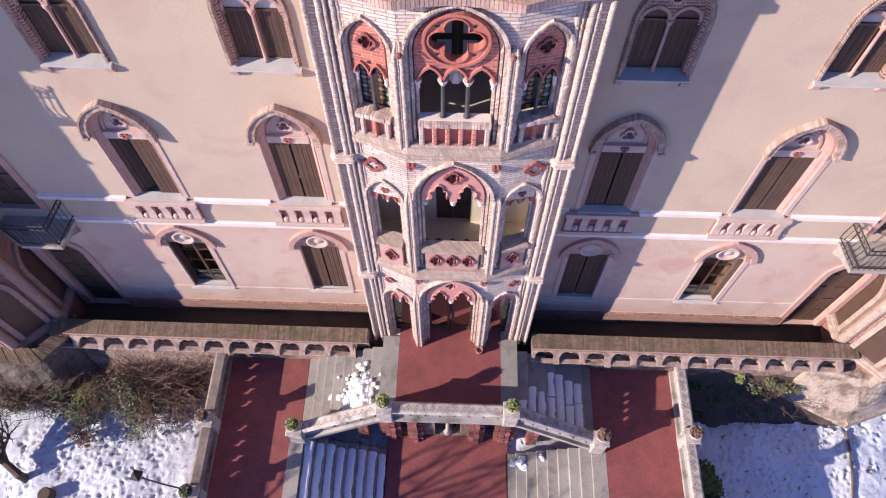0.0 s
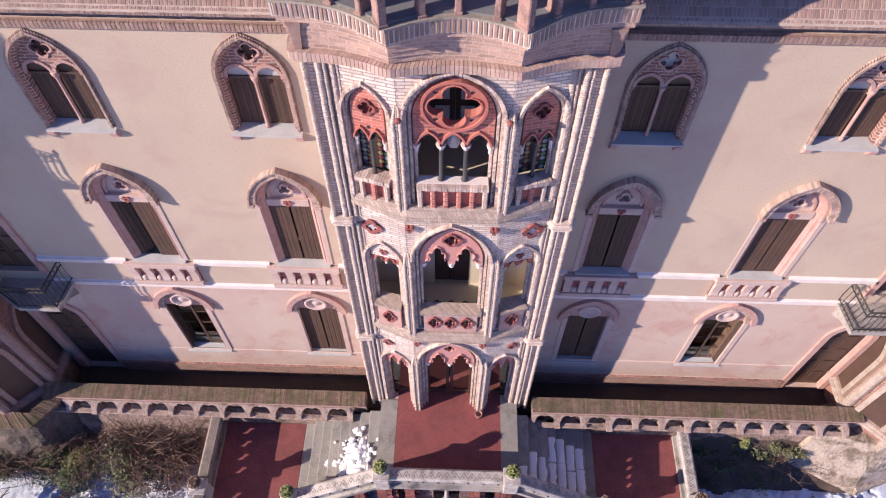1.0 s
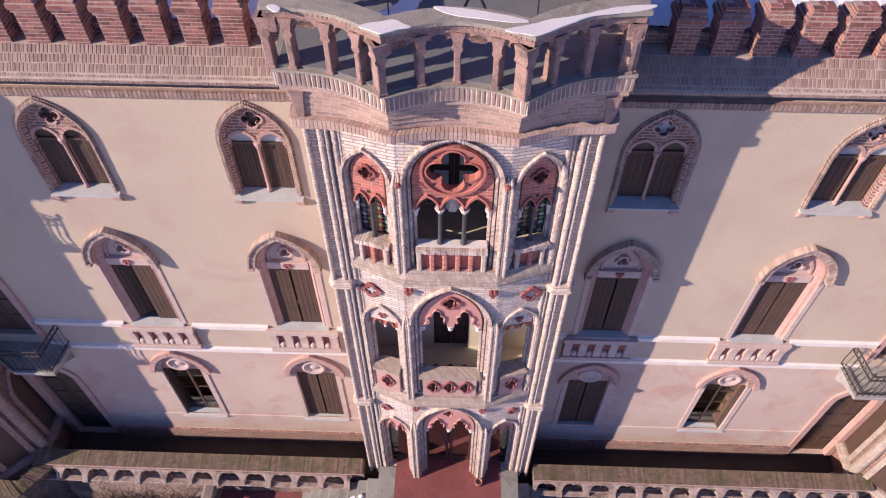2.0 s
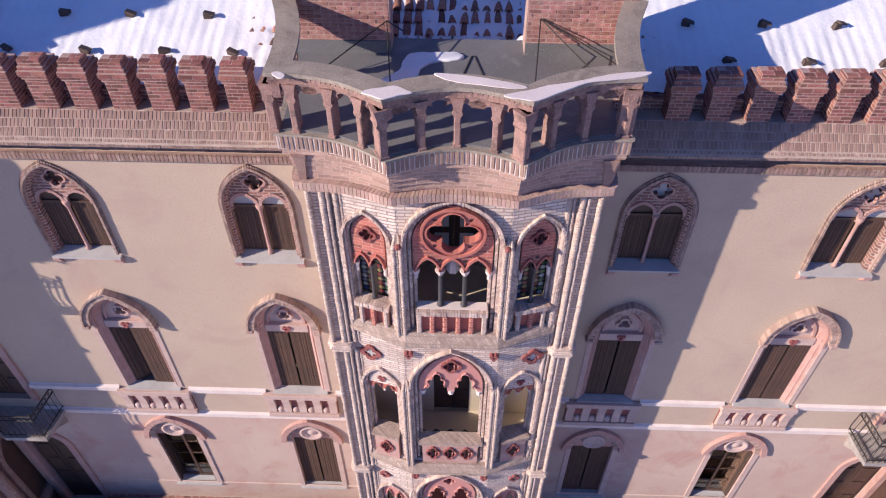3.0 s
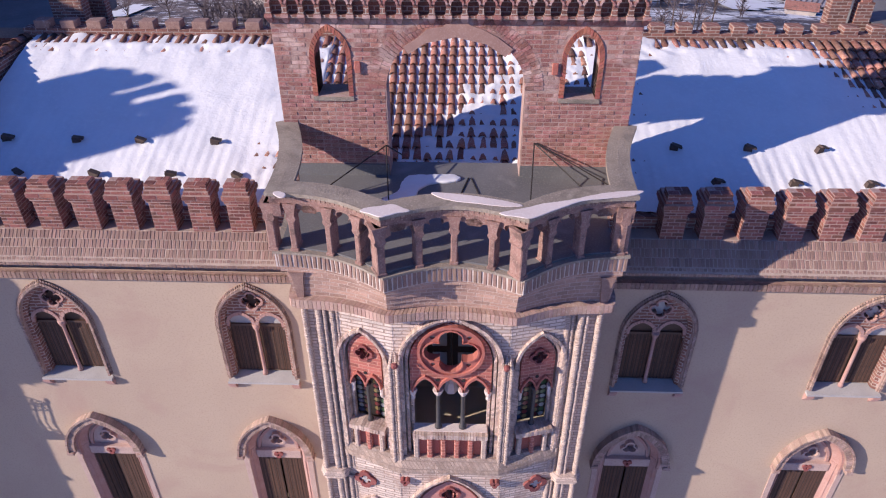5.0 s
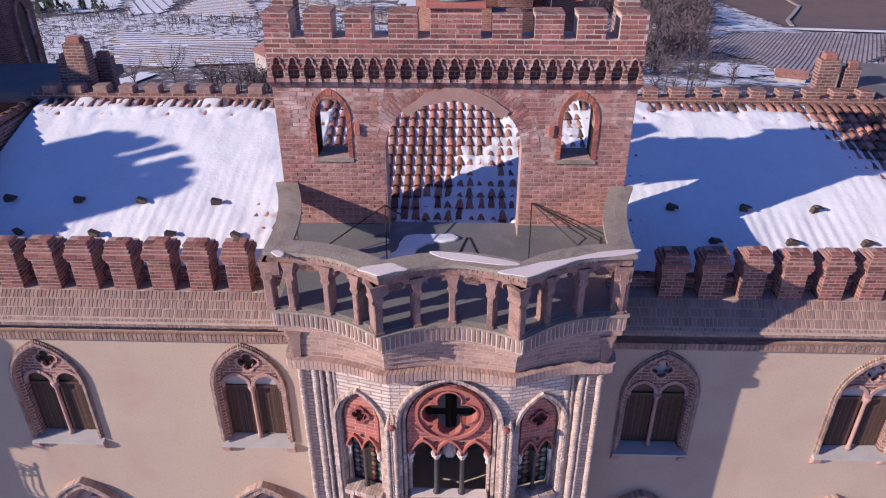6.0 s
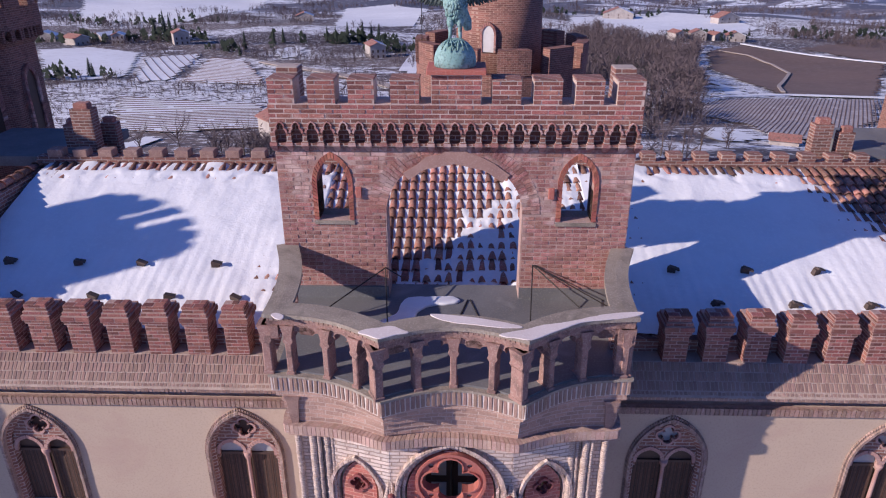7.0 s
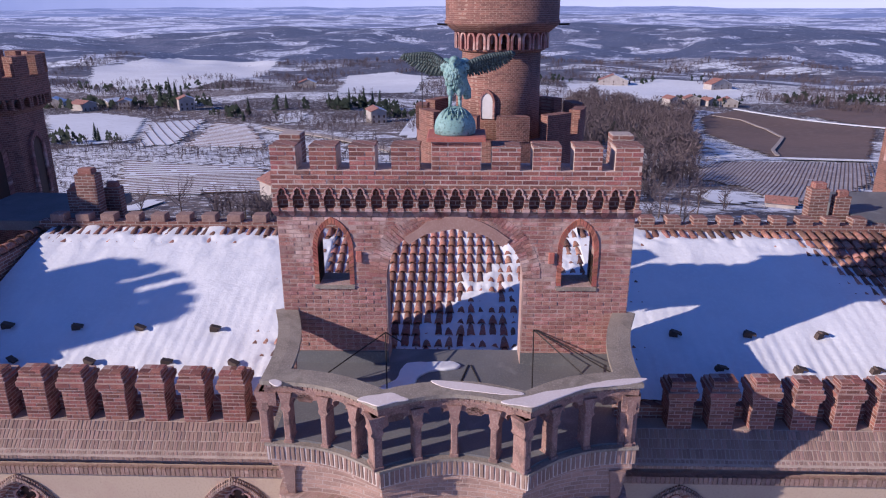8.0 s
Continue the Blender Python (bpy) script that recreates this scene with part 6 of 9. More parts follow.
for ma, mb in (*GATE_MERLONS, (-0.37, 0.42)):
    for k in range(5 if mb - ma < 0.6 else 6):
        z = 17.335 + k * course
        x = ma + (0 if k % 2 else -long / 2)
        while x < mb - 0.03:
            a, b = max(x, ma), min(x + long, mb)
            if b - a > 0.05:
                spots.append((a, b, GATE_Y - 0.10, z))
            x += long
rng = random.Random(4)
single, loose, upper = 0, Geo(), Geo()
shared = {}
for a, b, y, z in spots:
    dy = rng.uniform(-0.006, 0.006)
    if abs(b - a - long) < 1e-4 and single < 300 and y == GATE_Y and z < 15.35:
        if "full" not in shared:
            shared["full"] = Geo().cbox(0.010, long - 0.010, -0.006, 0.02, 0.009, course - 0.009, 0.004).mesh("brick", BRICK)
        ob = new("brick", shared["full"])
        ob.parent = gate
        ob.location = (a, y + dy, z)
        single += 1
    else:
        (upper if z > 17 else loose).box(a + 0.010, b - 0.010, y - 0.006 + dy * 0.6, y + 0.02, z + 0.009, z + course - 0.009)
tagged(part("brick_courses", loose, BRICK_LOOSE, gate), kind="stuff")
tagged(part("parapet_courses", upper, BRICK_TOP, gate), kind="stuff")

# tie rods that brace the gate wall
for pts in ([(-1.2, 0.98, 14.42), (-2.55, -0.2, 13.86)], [(-1.2, 0.98, 14.42), (-0.98, -0.9, 13.86)], [(-1.2, 0.98, 14.42), (-0.92, 0.96, 14.25)],
            [(1.38, 0.98, 14.5), (1.2, -0.8, 13.86)], [(1.38, 0.98, 14.5), (2.4, 0.1, 13.86)], [(1.42, 0.98, 14.5), (2.75, 0.5, 13.9)]):
    thing("brace_rod", "thin dark iron brace rod between wall and floor", "brace", Geo().tube(pts, 0.012, 5), IRON, group="iron braces")

# ---- sloping brick cornice and merlons along the facade ----


def cornice(s):
    a, b = sorted((s * 2.62, s * 9.9))
    c = thing("cornice", "weathered brick cornice sloping up to the merlons", "cornice", kind="structure")
    part("core", Geo().loft([[(x, 0.7, 12.2), (x, 0.0, 12.2), (x, 0.12, 12.32), (x, 0.12, 12.49), (x, -0.14, 12.52), (x, -0.14, 12.57), (x, 0.30, 13.0), (x, 0.7, 13.0)] for x in (a, b)]), MORTAR_DULL, c)
    part("moulding", Geo().loft([[(x, 0.0, 12.16), (x, -0.07, 12.18), (x, -0.09, 12.24), (x, -0.07, 12.30), (x, 0.0, 12.32)] for x in [a + (b - a) * k / 40 for k in range(41)]], ring=True), BROWN_BRICK, c)
    g = Geo()
    x = a
    while x < b - 0.05:
        g.box(x + 0.006, x + 0.074, -0.098, -0.02, 12.17, 12.31)
        x += 0.08
    part("moulding_bricks", g, BROWN_BRICK, c, "row of rounded bricks")
    d = Vector((0.40, 0.40)).normalized()
    kinds = [Geo().cbox(0.007, 0.065 + e, 0.008, 0.158 - e, -0.02, 0.004, 0.003).mesh("brick", BROWN_BRICK_ONE) for e in (-0.006, 0.0, 0.004)]
    loose, single = Geo(), 0
    tilt = Matrix.Rotation(math.radians(45), 4, "X")
    # a ragged foot of brick ends, then three rows of bricks on end
    for r, (start, depth) in enumerate(((0.0, 0.075), (0.078, 0.165), (0.243, 0.165), (0.408, 0.165))):
        x = a + (0.0 if r % 2 else 0.036)
        while x < b - 0.06:
            at = Matrix.Translation((x, -0.115 + d.x * start, 12.595 + d.y * start + rng.uniform(-0.003, 0.002))) @ tilt @ Matrix.Rotation(rng.uniform(-0.05, 0.05), 4, "Z")
            if r and abs(x) < 8.6 and single < 300:
                ob = new("brick", rng.choice(kinds))
                ob.parent = c
                ob.matrix_world = at
                single += 1
            else:
                loose.join(Geo().box(0.007, 0.065 + rng.uniform(-0.012, 0.0), 0.008, depth - 0.008 + rng.uniform(-0.015, 0.0), -0.02, 0.004), at)
            x += 0.072
    x = a
    while x < b - 0.05:
        loose.box(x + 0.006, x + 0.066 + rng.uniform(-0.01, 0), -0.146 + rng.uniform(-0.006, 0.004), -0.12, 12.51, 12.57 + rng.uniform(-0.012, 0.004))
        x += 0.072
    tagged(part("brick_rows", loose, BROWN_BRICK, c), kind="stuff")
    return c


cornice(-1)
cornice(1)


def brick_block(ob, x0, x1, y0, y1, z0, z1, odd=0, long=0.25, course=0.0715, skin=0.002):
    """Brick faces round a block, each brick a part."""
    rows = max(1, round((z1 - z0) / course))
    step = (z1 - z0) / rows
    for k in range(rows):
        z = z0 + k * step
        for side in range(3):
            a0, a1 = (x0, x1) if side == 0 else (y0, y1)
            n = max(1, round((a1 - a0) / long))
            cuts = [a0 + (a1 - a0) * i / n for i in range(n + 1)]
            if (k + odd) % 2 and n > 1:
                cuts = [a0] + [(p + q) / 2 for p, q in zip(cuts, cuts[1:])] + [a1]
            for p, q in zip(cuts, cuts[1:]):
                if side == 0:
                    v = (p + 0.010, q - 0.010, y0 - skin, y0 + 0.03, z + 0.010, z + step - 0.010)
                elif side == 1:
                    v = (x0 - skin, x0 + 0.03, p + 0.010, q - 0.010, z + 0.010, z + step - 0.010)
                else:
                    v = (x1 - 0.03, x1 + skin, p + 0.010, q - 0.010, z + 0.010, z + step - 0.010)
                key = tuple(round(e, 4) for e in v)
                if key not in BRICK_MESHES:
                    BRICK_MESHES[key] = Geo().box(*v).mesh("brick", BRICK_DARK)
                b = new("brick", BRICK_MESHES[key])
                b.parent = ob


BRICK_MESHES = {}
merlon = thing("merlon", "red brick merlon with a projecting course and a stepped flat top", "merlon", at=(-3.78, 0.30, 12.96), group="merlons along the facade")
part("core", Geo().box(-0.20, 0.20, 0.004, 0.44, -0.1, 0.66).box(-0.226, 0.226, -0.028, 0.465, 0.63, 0.70).box(-0.25, 0.25, -0.052, 0.49, 0.70, 0.80).box(-0.222, 0.222, -0.022, 0.45, 0.80, 0.868).box(-0.196, 0.196, 0.004, 0.275, 0.86, 0.985), SMEARED, merlon)
brick_block(merlon, -0.204, 0.204, 0.0, 0.444, 0.0, 0.64)
brick_block(merlon, -0.23, 0.23, -0.032, 0.47, 0.642, 0.70, 1)
brick_block(merlon, -0.254, 0.254, -0.056, 0.494, 0.702, 0.80, 0)
brick_block(merlon, -0.226, 0.226, -0.026, 0.455, 0.802, 0.868, 1)
brick_block(merlon, -0.20, 0.20, 0.0, 0.28, 0.87, 0.985)
for j in range(2):
    for i in range(2 + j):
        w = 0.40 / (2 + j)
        part("brick", Geo().cbox(-0.20 + w * i + 0.008, -0.20 + w * (i + 1) - 0.008, 0.003 + 0.14 * j, 0.131 + 0.14 * j, 0.95, 0.99 + 0.006 * (i - j), 0.008), BRICK_DARK, merlon)
for k in range(1, 9):
    copy_thing(merlon, Matrix.Translation((-3.78 - 0.69 * k, 0.30, 12.96 + 0.012 * (k % 3 - 1))))
for k in range(9):
    copy_thing(merlon, Matrix.Translation((3.84 + 0.692 * k, 0.30, 12.93 + 0.012 * (k % 3 - 1))))
thing("wall_parapet_walk", "low brick parapet behind the merlons", "parapet", Geo().box(-9.9, -3.0, 0.62, 0.75, 12.9, 13.25).box(3.0, 9.9, 0.62, 0.75, 12.9, 13.25), RED_BRICK, kind="structure")

# ---- roof behind the merlons ----
EAVE_Y, EAVE_Z, RIDGE_Y, RIDGE_Z, ROOF_X = 0.78, 13.12, 6.0, 14.66, 10.0


def roof_z(x, y):
    return EAVE_Z + (RIDGE_Z - EAVE_Z) * (y - EAVE_Y) / (RIDGE_Y - EAVE_Y)


roof = thing("roof", "shallow clay tile roof under thick snow", "roof", kind="structure")
part("deck", Geo().loft([[(x, EAVE_Y, EAVE_Z - 0.12), (x, RIDGE_Y, RIDGE_Z - 0.12), (x, RIDGE_Y, RIDGE_Z - 0.04), (x, EAVE_Y, EAVE_Z - 0.04)] for x in (-ROOF_X, ROOF_X)]), TILE_LOOSE, roof)
SLOPE_A = math.atan2(RIDGE_Z - EAVE_Z, RIDGE_Y - EAVE_Y)


def coppo(r0=0.095, r1=0.075, long=0.42, n=6):
    """A half-round cover tile, lying up the slope along +y."""
    rings = []
    for y, r, lift in ((0.0, r0, 0.035), (long, r1, 0.0)):
        outer = [(r * math.cos(math.pi * k / n), y, r * math.sin(math.pi * k / n) + lift) for k in range(n + 1)]
        inner = [((r - 0.014) * math.cos(math.pi * k / n), y, (r - 0.014) * math.sin(math.pi * k / n) + lift) for k in reversed(range(n + 1))]
        rings.append(outer + inner)
    return Geo().loft(list(reversed(rings)))


tile_mesh = coppo().mesh("roof_tile", TILE, True)
tile_geo = coppo()
rng = random.Random(11)
PITCH_X, TILE_RUN = 0.215, 0.335
nrow = int((RIDGE_Y - EAVE_Y) / math.cos(SLOPE_A) / TILE_RUN)


def tile_pose(x, row, lift=0.0):
    y = EAVE_Y + 0.02 + row * TILE_RUN * math.cos(SLOPE_A)
    return Matrix.Translation((x + rng.uniform(-0.012, 0.012), y, roof_z(x, y) + lift)) @ Matrix.Rotation(SLOPE_A, 4, "X") @ Matrix.Rotation(rng.uniform(-0.04, 0.04), 4, "Z")


count, loose = 0, Geo()
col = -1.62
while col < 1.75:
    for r in range(nrow):
        ob = new("roof_tile", tile_mesh)
        ob.parent = roof
        ob.matrix_world = tile_pose(col, r)
        count += 1
    col += PITCH_X
col = -9.7
while col < 9.9:
    if not -1.7 < col < 1.8:
        for r in range(nrow):
            edge = col > 7.1 + (nrow - r) * 0.16 or r >= nrow - 2 or abs(col) < 3.9
            if edge:
                loose.join(tile_geo, tile_pose(col, r))
    col += PITCH_X
tagged(part("roof_tiles", loose, TILE_LOOSE, roof, "", True), kind="stuff")

# snow sheet over the tiles, with ripples where the tile rows lie beneath
def snow_depth(x, y):
    d = 0.135 + 0.035 * noise.noise((x * 0.5, y * 0.6, 2.0)) + 0.02 * noise.noise((x * 2.0, y * 1.3, 5.0))
    if abs(x) < 2.85:
        right = (x + 0.6) * 0.75 + (2.45 - y) * 0.5
        d = 0.078 + 0.12 * min(max(right, -0.8), 0.10) + 0.085 * noise.noise((x * 2.6, y * 2.0, 7.0)) + 0.02 * noise.noise((x * 9.0, y * 5.0, 1.0))
        d = max(d, 0.05 + 0.012 * noise.noise((x * 3.0, y * 3.0, 21.0)))
        if y > 3.2 and x > 0:
            d += 0.015
    top = (RIDGE_Y - y)
    if top < 0.5 and abs(x) > 2.85:
        d -= (0.5 - top) * (0.22 + 0.35 * noise.noise((x * 1.3, 3.0, 0.0)))
    if x > 7.0:
        d -= 0.10 * max(0.0, (x - 7.4) - (RIDGE_Y - y) * 0.42)
    if -3.9 < x < -2.85:
        d -= 0.13 * max(0.0, noise.noise((x * 3.4, y * 3.0, 9.0)) - 0.02) * min(1.0, (x + 3.9) / 0.5)
    if top < 1.2 and abs(x) > 2.85:
        d -= 0.12 * max(0.0, noise.noise((x * 3.2, y * 3.2, 12.0)) - 0.05) * (1.2 - top)
    return d


def snow_sheet(x0, x1, y0, y1, cell):
    nx, ny = int((x1 - x0) / cell), int((y1 - y0) / cell)
    verts, faces = [], []
    for i in range(nx + 1):
        for j in range(ny + 1):
            x, y = x0 + (x1 - x0) * i / nx, y0 + (y1 - y0) * j / ny
            d = snow_depth(x, y)
            ripple = 0.5 + 0.5 * math.cos(2 * math.pi * (x + 1.62) / PITCH_X)
            fade = max(0.15, 1 - (y - EAVE_Y) / 4.2)
            verts.append((x, y, roof_z(x, y) + d + 0.015 * fade * ripple * max(0.1, 0.8 + 1.1 * noise.noise((x * 0.9, y * 0.9, 4.0))) + 0.012 * noise.noise((x * 3.1, y * 2.4, 6.0))))
    for i in range(nx):
        for j in range(ny):
            a = i * (ny + 1) + j
            faces.append((a, a + ny + 1, a + ny + 2, a + 1))
    return Geo().add(verts, faces)


g = Geo()
for a, b in ((-9.9, -2.85), (-2.85, 2.85), (2.85, 9.9)):
    g.join(snow_sheet(a, b, EAVE_Y - 0.02, RIDGE_Y - 0.02, 0.045))
snow = thing("roof_snow", "thick rippled snow on the roof", "snow", g, SNOW, kind="stuff", smooth=True)

# brick snow guards that stand out of the snow
guard = thing("snow_guard", "small tilted clay tile snow guard in the snow", "snow guard", at=(-6.0, 2.2, 13.6), group="snow guards")
part("tile", Geo().loft([[(-0.10, -0.06, 0.0), (0.10, -0.06, 0.0), (0.10, 0.06, 0.0), (-0.10, 0.06, 0.0)], [(-0.09, -0.10, 0.20), (0.09, -0.10, 0.20), (0.09, 0.0, 0.22), (-0.09, 0.0, 0.22)]]), TILE_DARK, guard)
part("cap_tile", Geo().box(-0.12, 0.12, -0.14, 0.0, 0.19, 0.23).move(Matrix.Rotation(0.3, 4, "Y")), TILE_DARK, guard)
first = True
for y, xs in ((2.40, (-8.96, -7.56, -6.27, -4.78, 4.25, 5.68, 7.04)), (1.50, (-9.75, -8.33, -6.88, -5.43, -4.14, 4.85, 6.29, 7.67))):
    for x in xs:
        m = Matrix.Translation((x, y, roof_z(x, y) + 0.06)) @ Matrix.Rotation(rng.uniform(-0.5, 0.5), 4, "Z") @ Matrix.Scale(0.9, 4)
        if first:
            guard.matrix_world, first = m, False
        else:
            copy_thing(guard, m)

# back parapet with small merlons
back = thing("wall_ridge_parapet", "low brick parapet with small merlons along the ridge", "parapet", kind="structure")
part("wall", Geo().box(-10.2, 10.2, RIDGE_Y, RIDGE_Y + 0.3, 13.2, 14.84), RED_BRICK, back)
x = -9.9
while x < 9.9:
    if abs(x) > 2.6:
        part("merlon", Geo().cbox(x, x + 0.34, RIDGE_Y - 0.01, RIDGE_Y + 0.31, 14.845, 15.02, 0.012), BROWN_BRICK if x < 0 else RED_BRICK, back)
    x += 0.62
for s in (-1, 1):
    a, b = sorted((s * 10.0, s * 10.35))
    thing("wall_end_parapet", "end parapet with clay ridge tiles", "parapet", Geo().box(a, b, 0.3, 6.3, 12.0, 14.6), RED_BRICK, kind="structure")
    tilesg = Geo()
    for k in range(17):
        tilesg.join(coppo(0.13, 0.11, 0.40), Matrix.Translation(((a + b) / 2, 0.4 + k * 0.34, 14.6)))
    thing("ridge_tiles", "clay ridge tiles on the end parapet", "ridge tiles", tilesg, TILE_LOOSE, kind="stuff", smooth=True)

# walls that close the block below
thing("wall_block", "plain brick back and side walls of the castle block", "wall", Geo().box(-12.9, -12.7, 0.45, 12.0, -2.2, 13.0).box(12.7, 12.9, 0.45, 12.0, -2.2, 13.0).box(-12.9, 12.9, 12.0, 12.3, -3.0, 12.5).box(-11.39, 11.39, 6.3, 12.0, 12.0, 12.2), RED_BRICK, kind="structure")

# ---- eagle on its pedestal ----
def ellipsoid(c, r, m=None, nu=14, nv=9):
    rings = []
    for j in range(1, nv):
        a = math.pi * j / nv - math.pi / 2
        rings.append([(r[0] * math.cos(a) * math.cos(2 * math.pi * k / nu), r[1] * math.cos(a) * math.sin(2 * math.pi * k / nu), r[2] * math.sin(a)) for k in range(nu)])
    g = Geo().loft(rings)
    if m:
        g.move(m)
    return g.move(Matrix.Translation(c))


eagle = Geo()
EY = GATE_Y + 0.2
rings = []
for z, r in ((17.87, 0.325), (17.90, 0.345), (18.02, 0.35), (18.16, 0.325), (18.28, 0.275), (18.37, 0.20), (18.43, 0.11), (18.45, 0.04)):
    rings.append([((r + 0.018 * noise.noise((3 * math.cos(a), 3 * math.sin(a), z * 5))) * math.cos(a), EY + (r + 0.018 * noise.noise((3 * math.cos(a), 3 * math.sin(a), z * 5))) * 0.85 * math.sin(a), z) for a in [2 * math.pi * k / 24 for k in range(24)]])
eagle.loft(rings)
# feathered thighs, thin shins and long toes over the ball
for s in (-1, 1):
    x = s * 0.075 + 0.0
    eagle.join(ellipsoid((x, EY - 0.10, 18.74), (0.066, 0.085, 0.12), None, 10, 7))
    eagle.tube([(x, EY - 0.12, 18.66), (x + s * 0.005, EY - 0.15, 18.55), (x + s * 0.01, EY - 0.16, 18.44)], 0.034, 8, 0.024)
    for t in (-0.95, -0.3, 0.35, 0.95):
        dx, dy = 0.16 * math.sin(t), -0.10 * math.cos(t)
        eagle.tube([(x + s * 0.01, EY - 0.15, 18.46), (x + s * 0.01 + dx * 0.6, EY - 0.17 + dy * 0.7, 18.39), (x + s * 0.01 + dx, EY - 0.17 + dy * 1.2, 18.25)], 0.024, 6, 0.011)
# deep chest, shoulders, bowed head and tail
eagle.join(ellipsoid((0.0, EY - 0.06, 19.00), (0.18, 0.17, 0.27), Matrix.Rotation(0.15, 4, "X"), 16, 10))
eagle.join(ellipsoid((0.05, EY + 0.02, 18.86), (0.16, 0.15, 0.20), None, 14, 9))
for s in (-1, 1):
    eagle.join(ellipsoid((s * 0.15, EY - 0.02, 19.15), (0.12, 0.12, 0.13), Matrix.Rotation(s * -0.5, 4, "Y"), 12, 8))
eagle.join(ellipsoid((-0.01, EY - 0.14, 19.22), (0.095, 0.12, 0.10), Matrix.Rotation(-0.4, 4, "X")))
eagle.join(ellipsoid((-0.02, EY - 0.24, 19.21), (0.06, 0.08, 0.065)))
eagle.tube([(-0.02, EY - 0.30, 19.20), (-0.02, EY - 0.34, 19.15), (-0.02, EY - 0.34, 19.09)], 0.034, 6, 0.008)
eagle.tube([(0.09, EY + 0.10, 18.86), (0.18, EY + 0.16, 18.70), (0.21, EY + 0.18, 18.56)], 0.12, 8, 0.06)
rr = random.Random(3)
for k in range(190):
    a, z = rr.uniform(-2.9, -0.2), rr.uniform(18.76, 19.24)
    q = max(0.05, 1 - ((z - 19.0) / 0.28) ** 2) ** 0.5
    pt = Vector((0.18 * q * math.cos(a), EY - 0.06 + 0.17 * q * math.sin(a), z))
    eagle.join(ellipsoid(pt, (0.024, 0.018, 0.042), Matrix.Rotation(rr.uniform(-0.4, 0.4), 4, "Y"), 6, 5))
body_faces = len(eagle.f)
# span, upper edge and lower edge of each wing
WINGS = {-1: ((0.12, 19.20, 18.98), (0.24, 19.30, 18.96), (0.36, 19.37, 18.97), (0.52, 19.38, 19.04), (0.70, 19.36, 19.14), (0.86, 19.33, 19.25)),
         1: ((0.12, 19.19, 18.96), (0.30, 19.27, 18.98), (0.46, 19.33, 19.01), (0.62, 19.36, 19.06), (0.78, 19.37, 19.16), (0.94, 19.37, 19.30))}
for s in (-1, 1):
    wing, rings = Geo(), []
    for k, (x, top, low) in enumerate(WINGS[s]):
        u = k / 5
        y, d = EY - 0.02 + 0.14 * u, 0.075 * (1 - u) + 0.018
        m = top * 0.7 + low * 0.3
        rings.append([(s * x, y, low + 0.05), (s * x, y - d * 0.5, m - 0.06), (s * x, y - d, m), (s * x, y - d * 0.8, top - 0.01), (s * x, y, top), (s * x, y + d * 0.6, m)])
    wing.loft(rings)
    rw = random.Random(8 + s)
    for k in range(20):
        u = (k + 0.5) / 20 * 5
        i = min(4, int(u))
        (xa, ta, la), (xb, tb, lb) = WINGS[s][i], WINGS[s][i + 1]
        f = u - i
        x, top, low = xa + (xb - xa) * f, ta + (tb - ta) * f, la + (lb - la) * f
        y = EY - 0.04 + 0.14 * u / 5
        long = (top - low) * 0.5 + 0.02
        wing.join(ellipsoid((s * (x + 0.02), y - 0.02 + 0.012 * (k % 2), low + long * 0.8 + 0.02 * rw.random()), (0.028, 0.016, long), Matrix.Rotation(s * -(0.25 + 0.14 * u), 4, "Y"), 6, 6))
        for row in range(3):
            wing.join(ellipsoid((s * x, y - 0.07 + 0.01 * u - 0.008 * row, low + (top - low) * (0.5 + 0.16 * row)), (0.026, 0.016, 0.05), Matrix.Rotation(s * -0.45, 4, "Y"), 6, 5))
    eagle.join(wing)
eagle.v = [(x * 0.95, y, 17.87 + (z - 17.87) * 0.75 if z < 18.45 else 18.305 + (z - 18.45) * 0.9) for x, y, z in eagle.v]
statue = thing("eagle_statue", "green weathered bronze eagle with dark spread wings on a brick pedestal", "statue", eagle, BRONZE, smooth=True)
statue.data.materials.append(BRONZE_DARK)
for face in statue.data.polygons[body_faces:]:
    face.material_index = 1


# ---- towers ----
def ring_wall(g, cx, cy, r0, r1, z0, z1, n=32, a0=0.0, a1=2 * math.pi):
    o = [(cx + r1 * math.cos(a0 + (a1 - a0) * k / n), cy + r1 * math.sin(a0 + (a1 - a0) * k / n)) for k in range(n + 1)]
    i = [(cx + r0 * math.cos(a0 + (a1 - a0) * k / n), cy + r0 * math.sin(a0 + (a1 - a0) * k / n)) for k in range(n + 1)]
    g.loft([[(*p, z0), (*p, z1), (*q, z1), (*q, z0)] for p, q in zip(i, o)])
    return g


keep = thing("round_tower", "tall round red brick tower rising from a crenellated drum", "tower")
KX, KY = 1.32, 13.0
part("drum", ring_wall(Geo(), KX, KY, 2.35, 2.72, 10.0, 16.0, 40), TOWER_BRICK, keep, "wide crenellated drum")
part("drum_floor", Geo().lathe([(2.4, 15.0), (2.4, 15.1)], 32, KX, KY), LEAD, keep)
for k in range(11):
    a = 2 * math.pi * (k + 0.1) / 11
    part("drum_merlon", ring_wall(Geo(), KX, KY, 2.38, 2.74, 16.0, 16.72, 5, a, a + 0.36), TOWER_BRICK, keep)
part("shaft", Geo().lathe([(1.28, 15.0), (1.24, 18.45)], 40, KX, KY), TOWER_BRICK, keep, "", True)
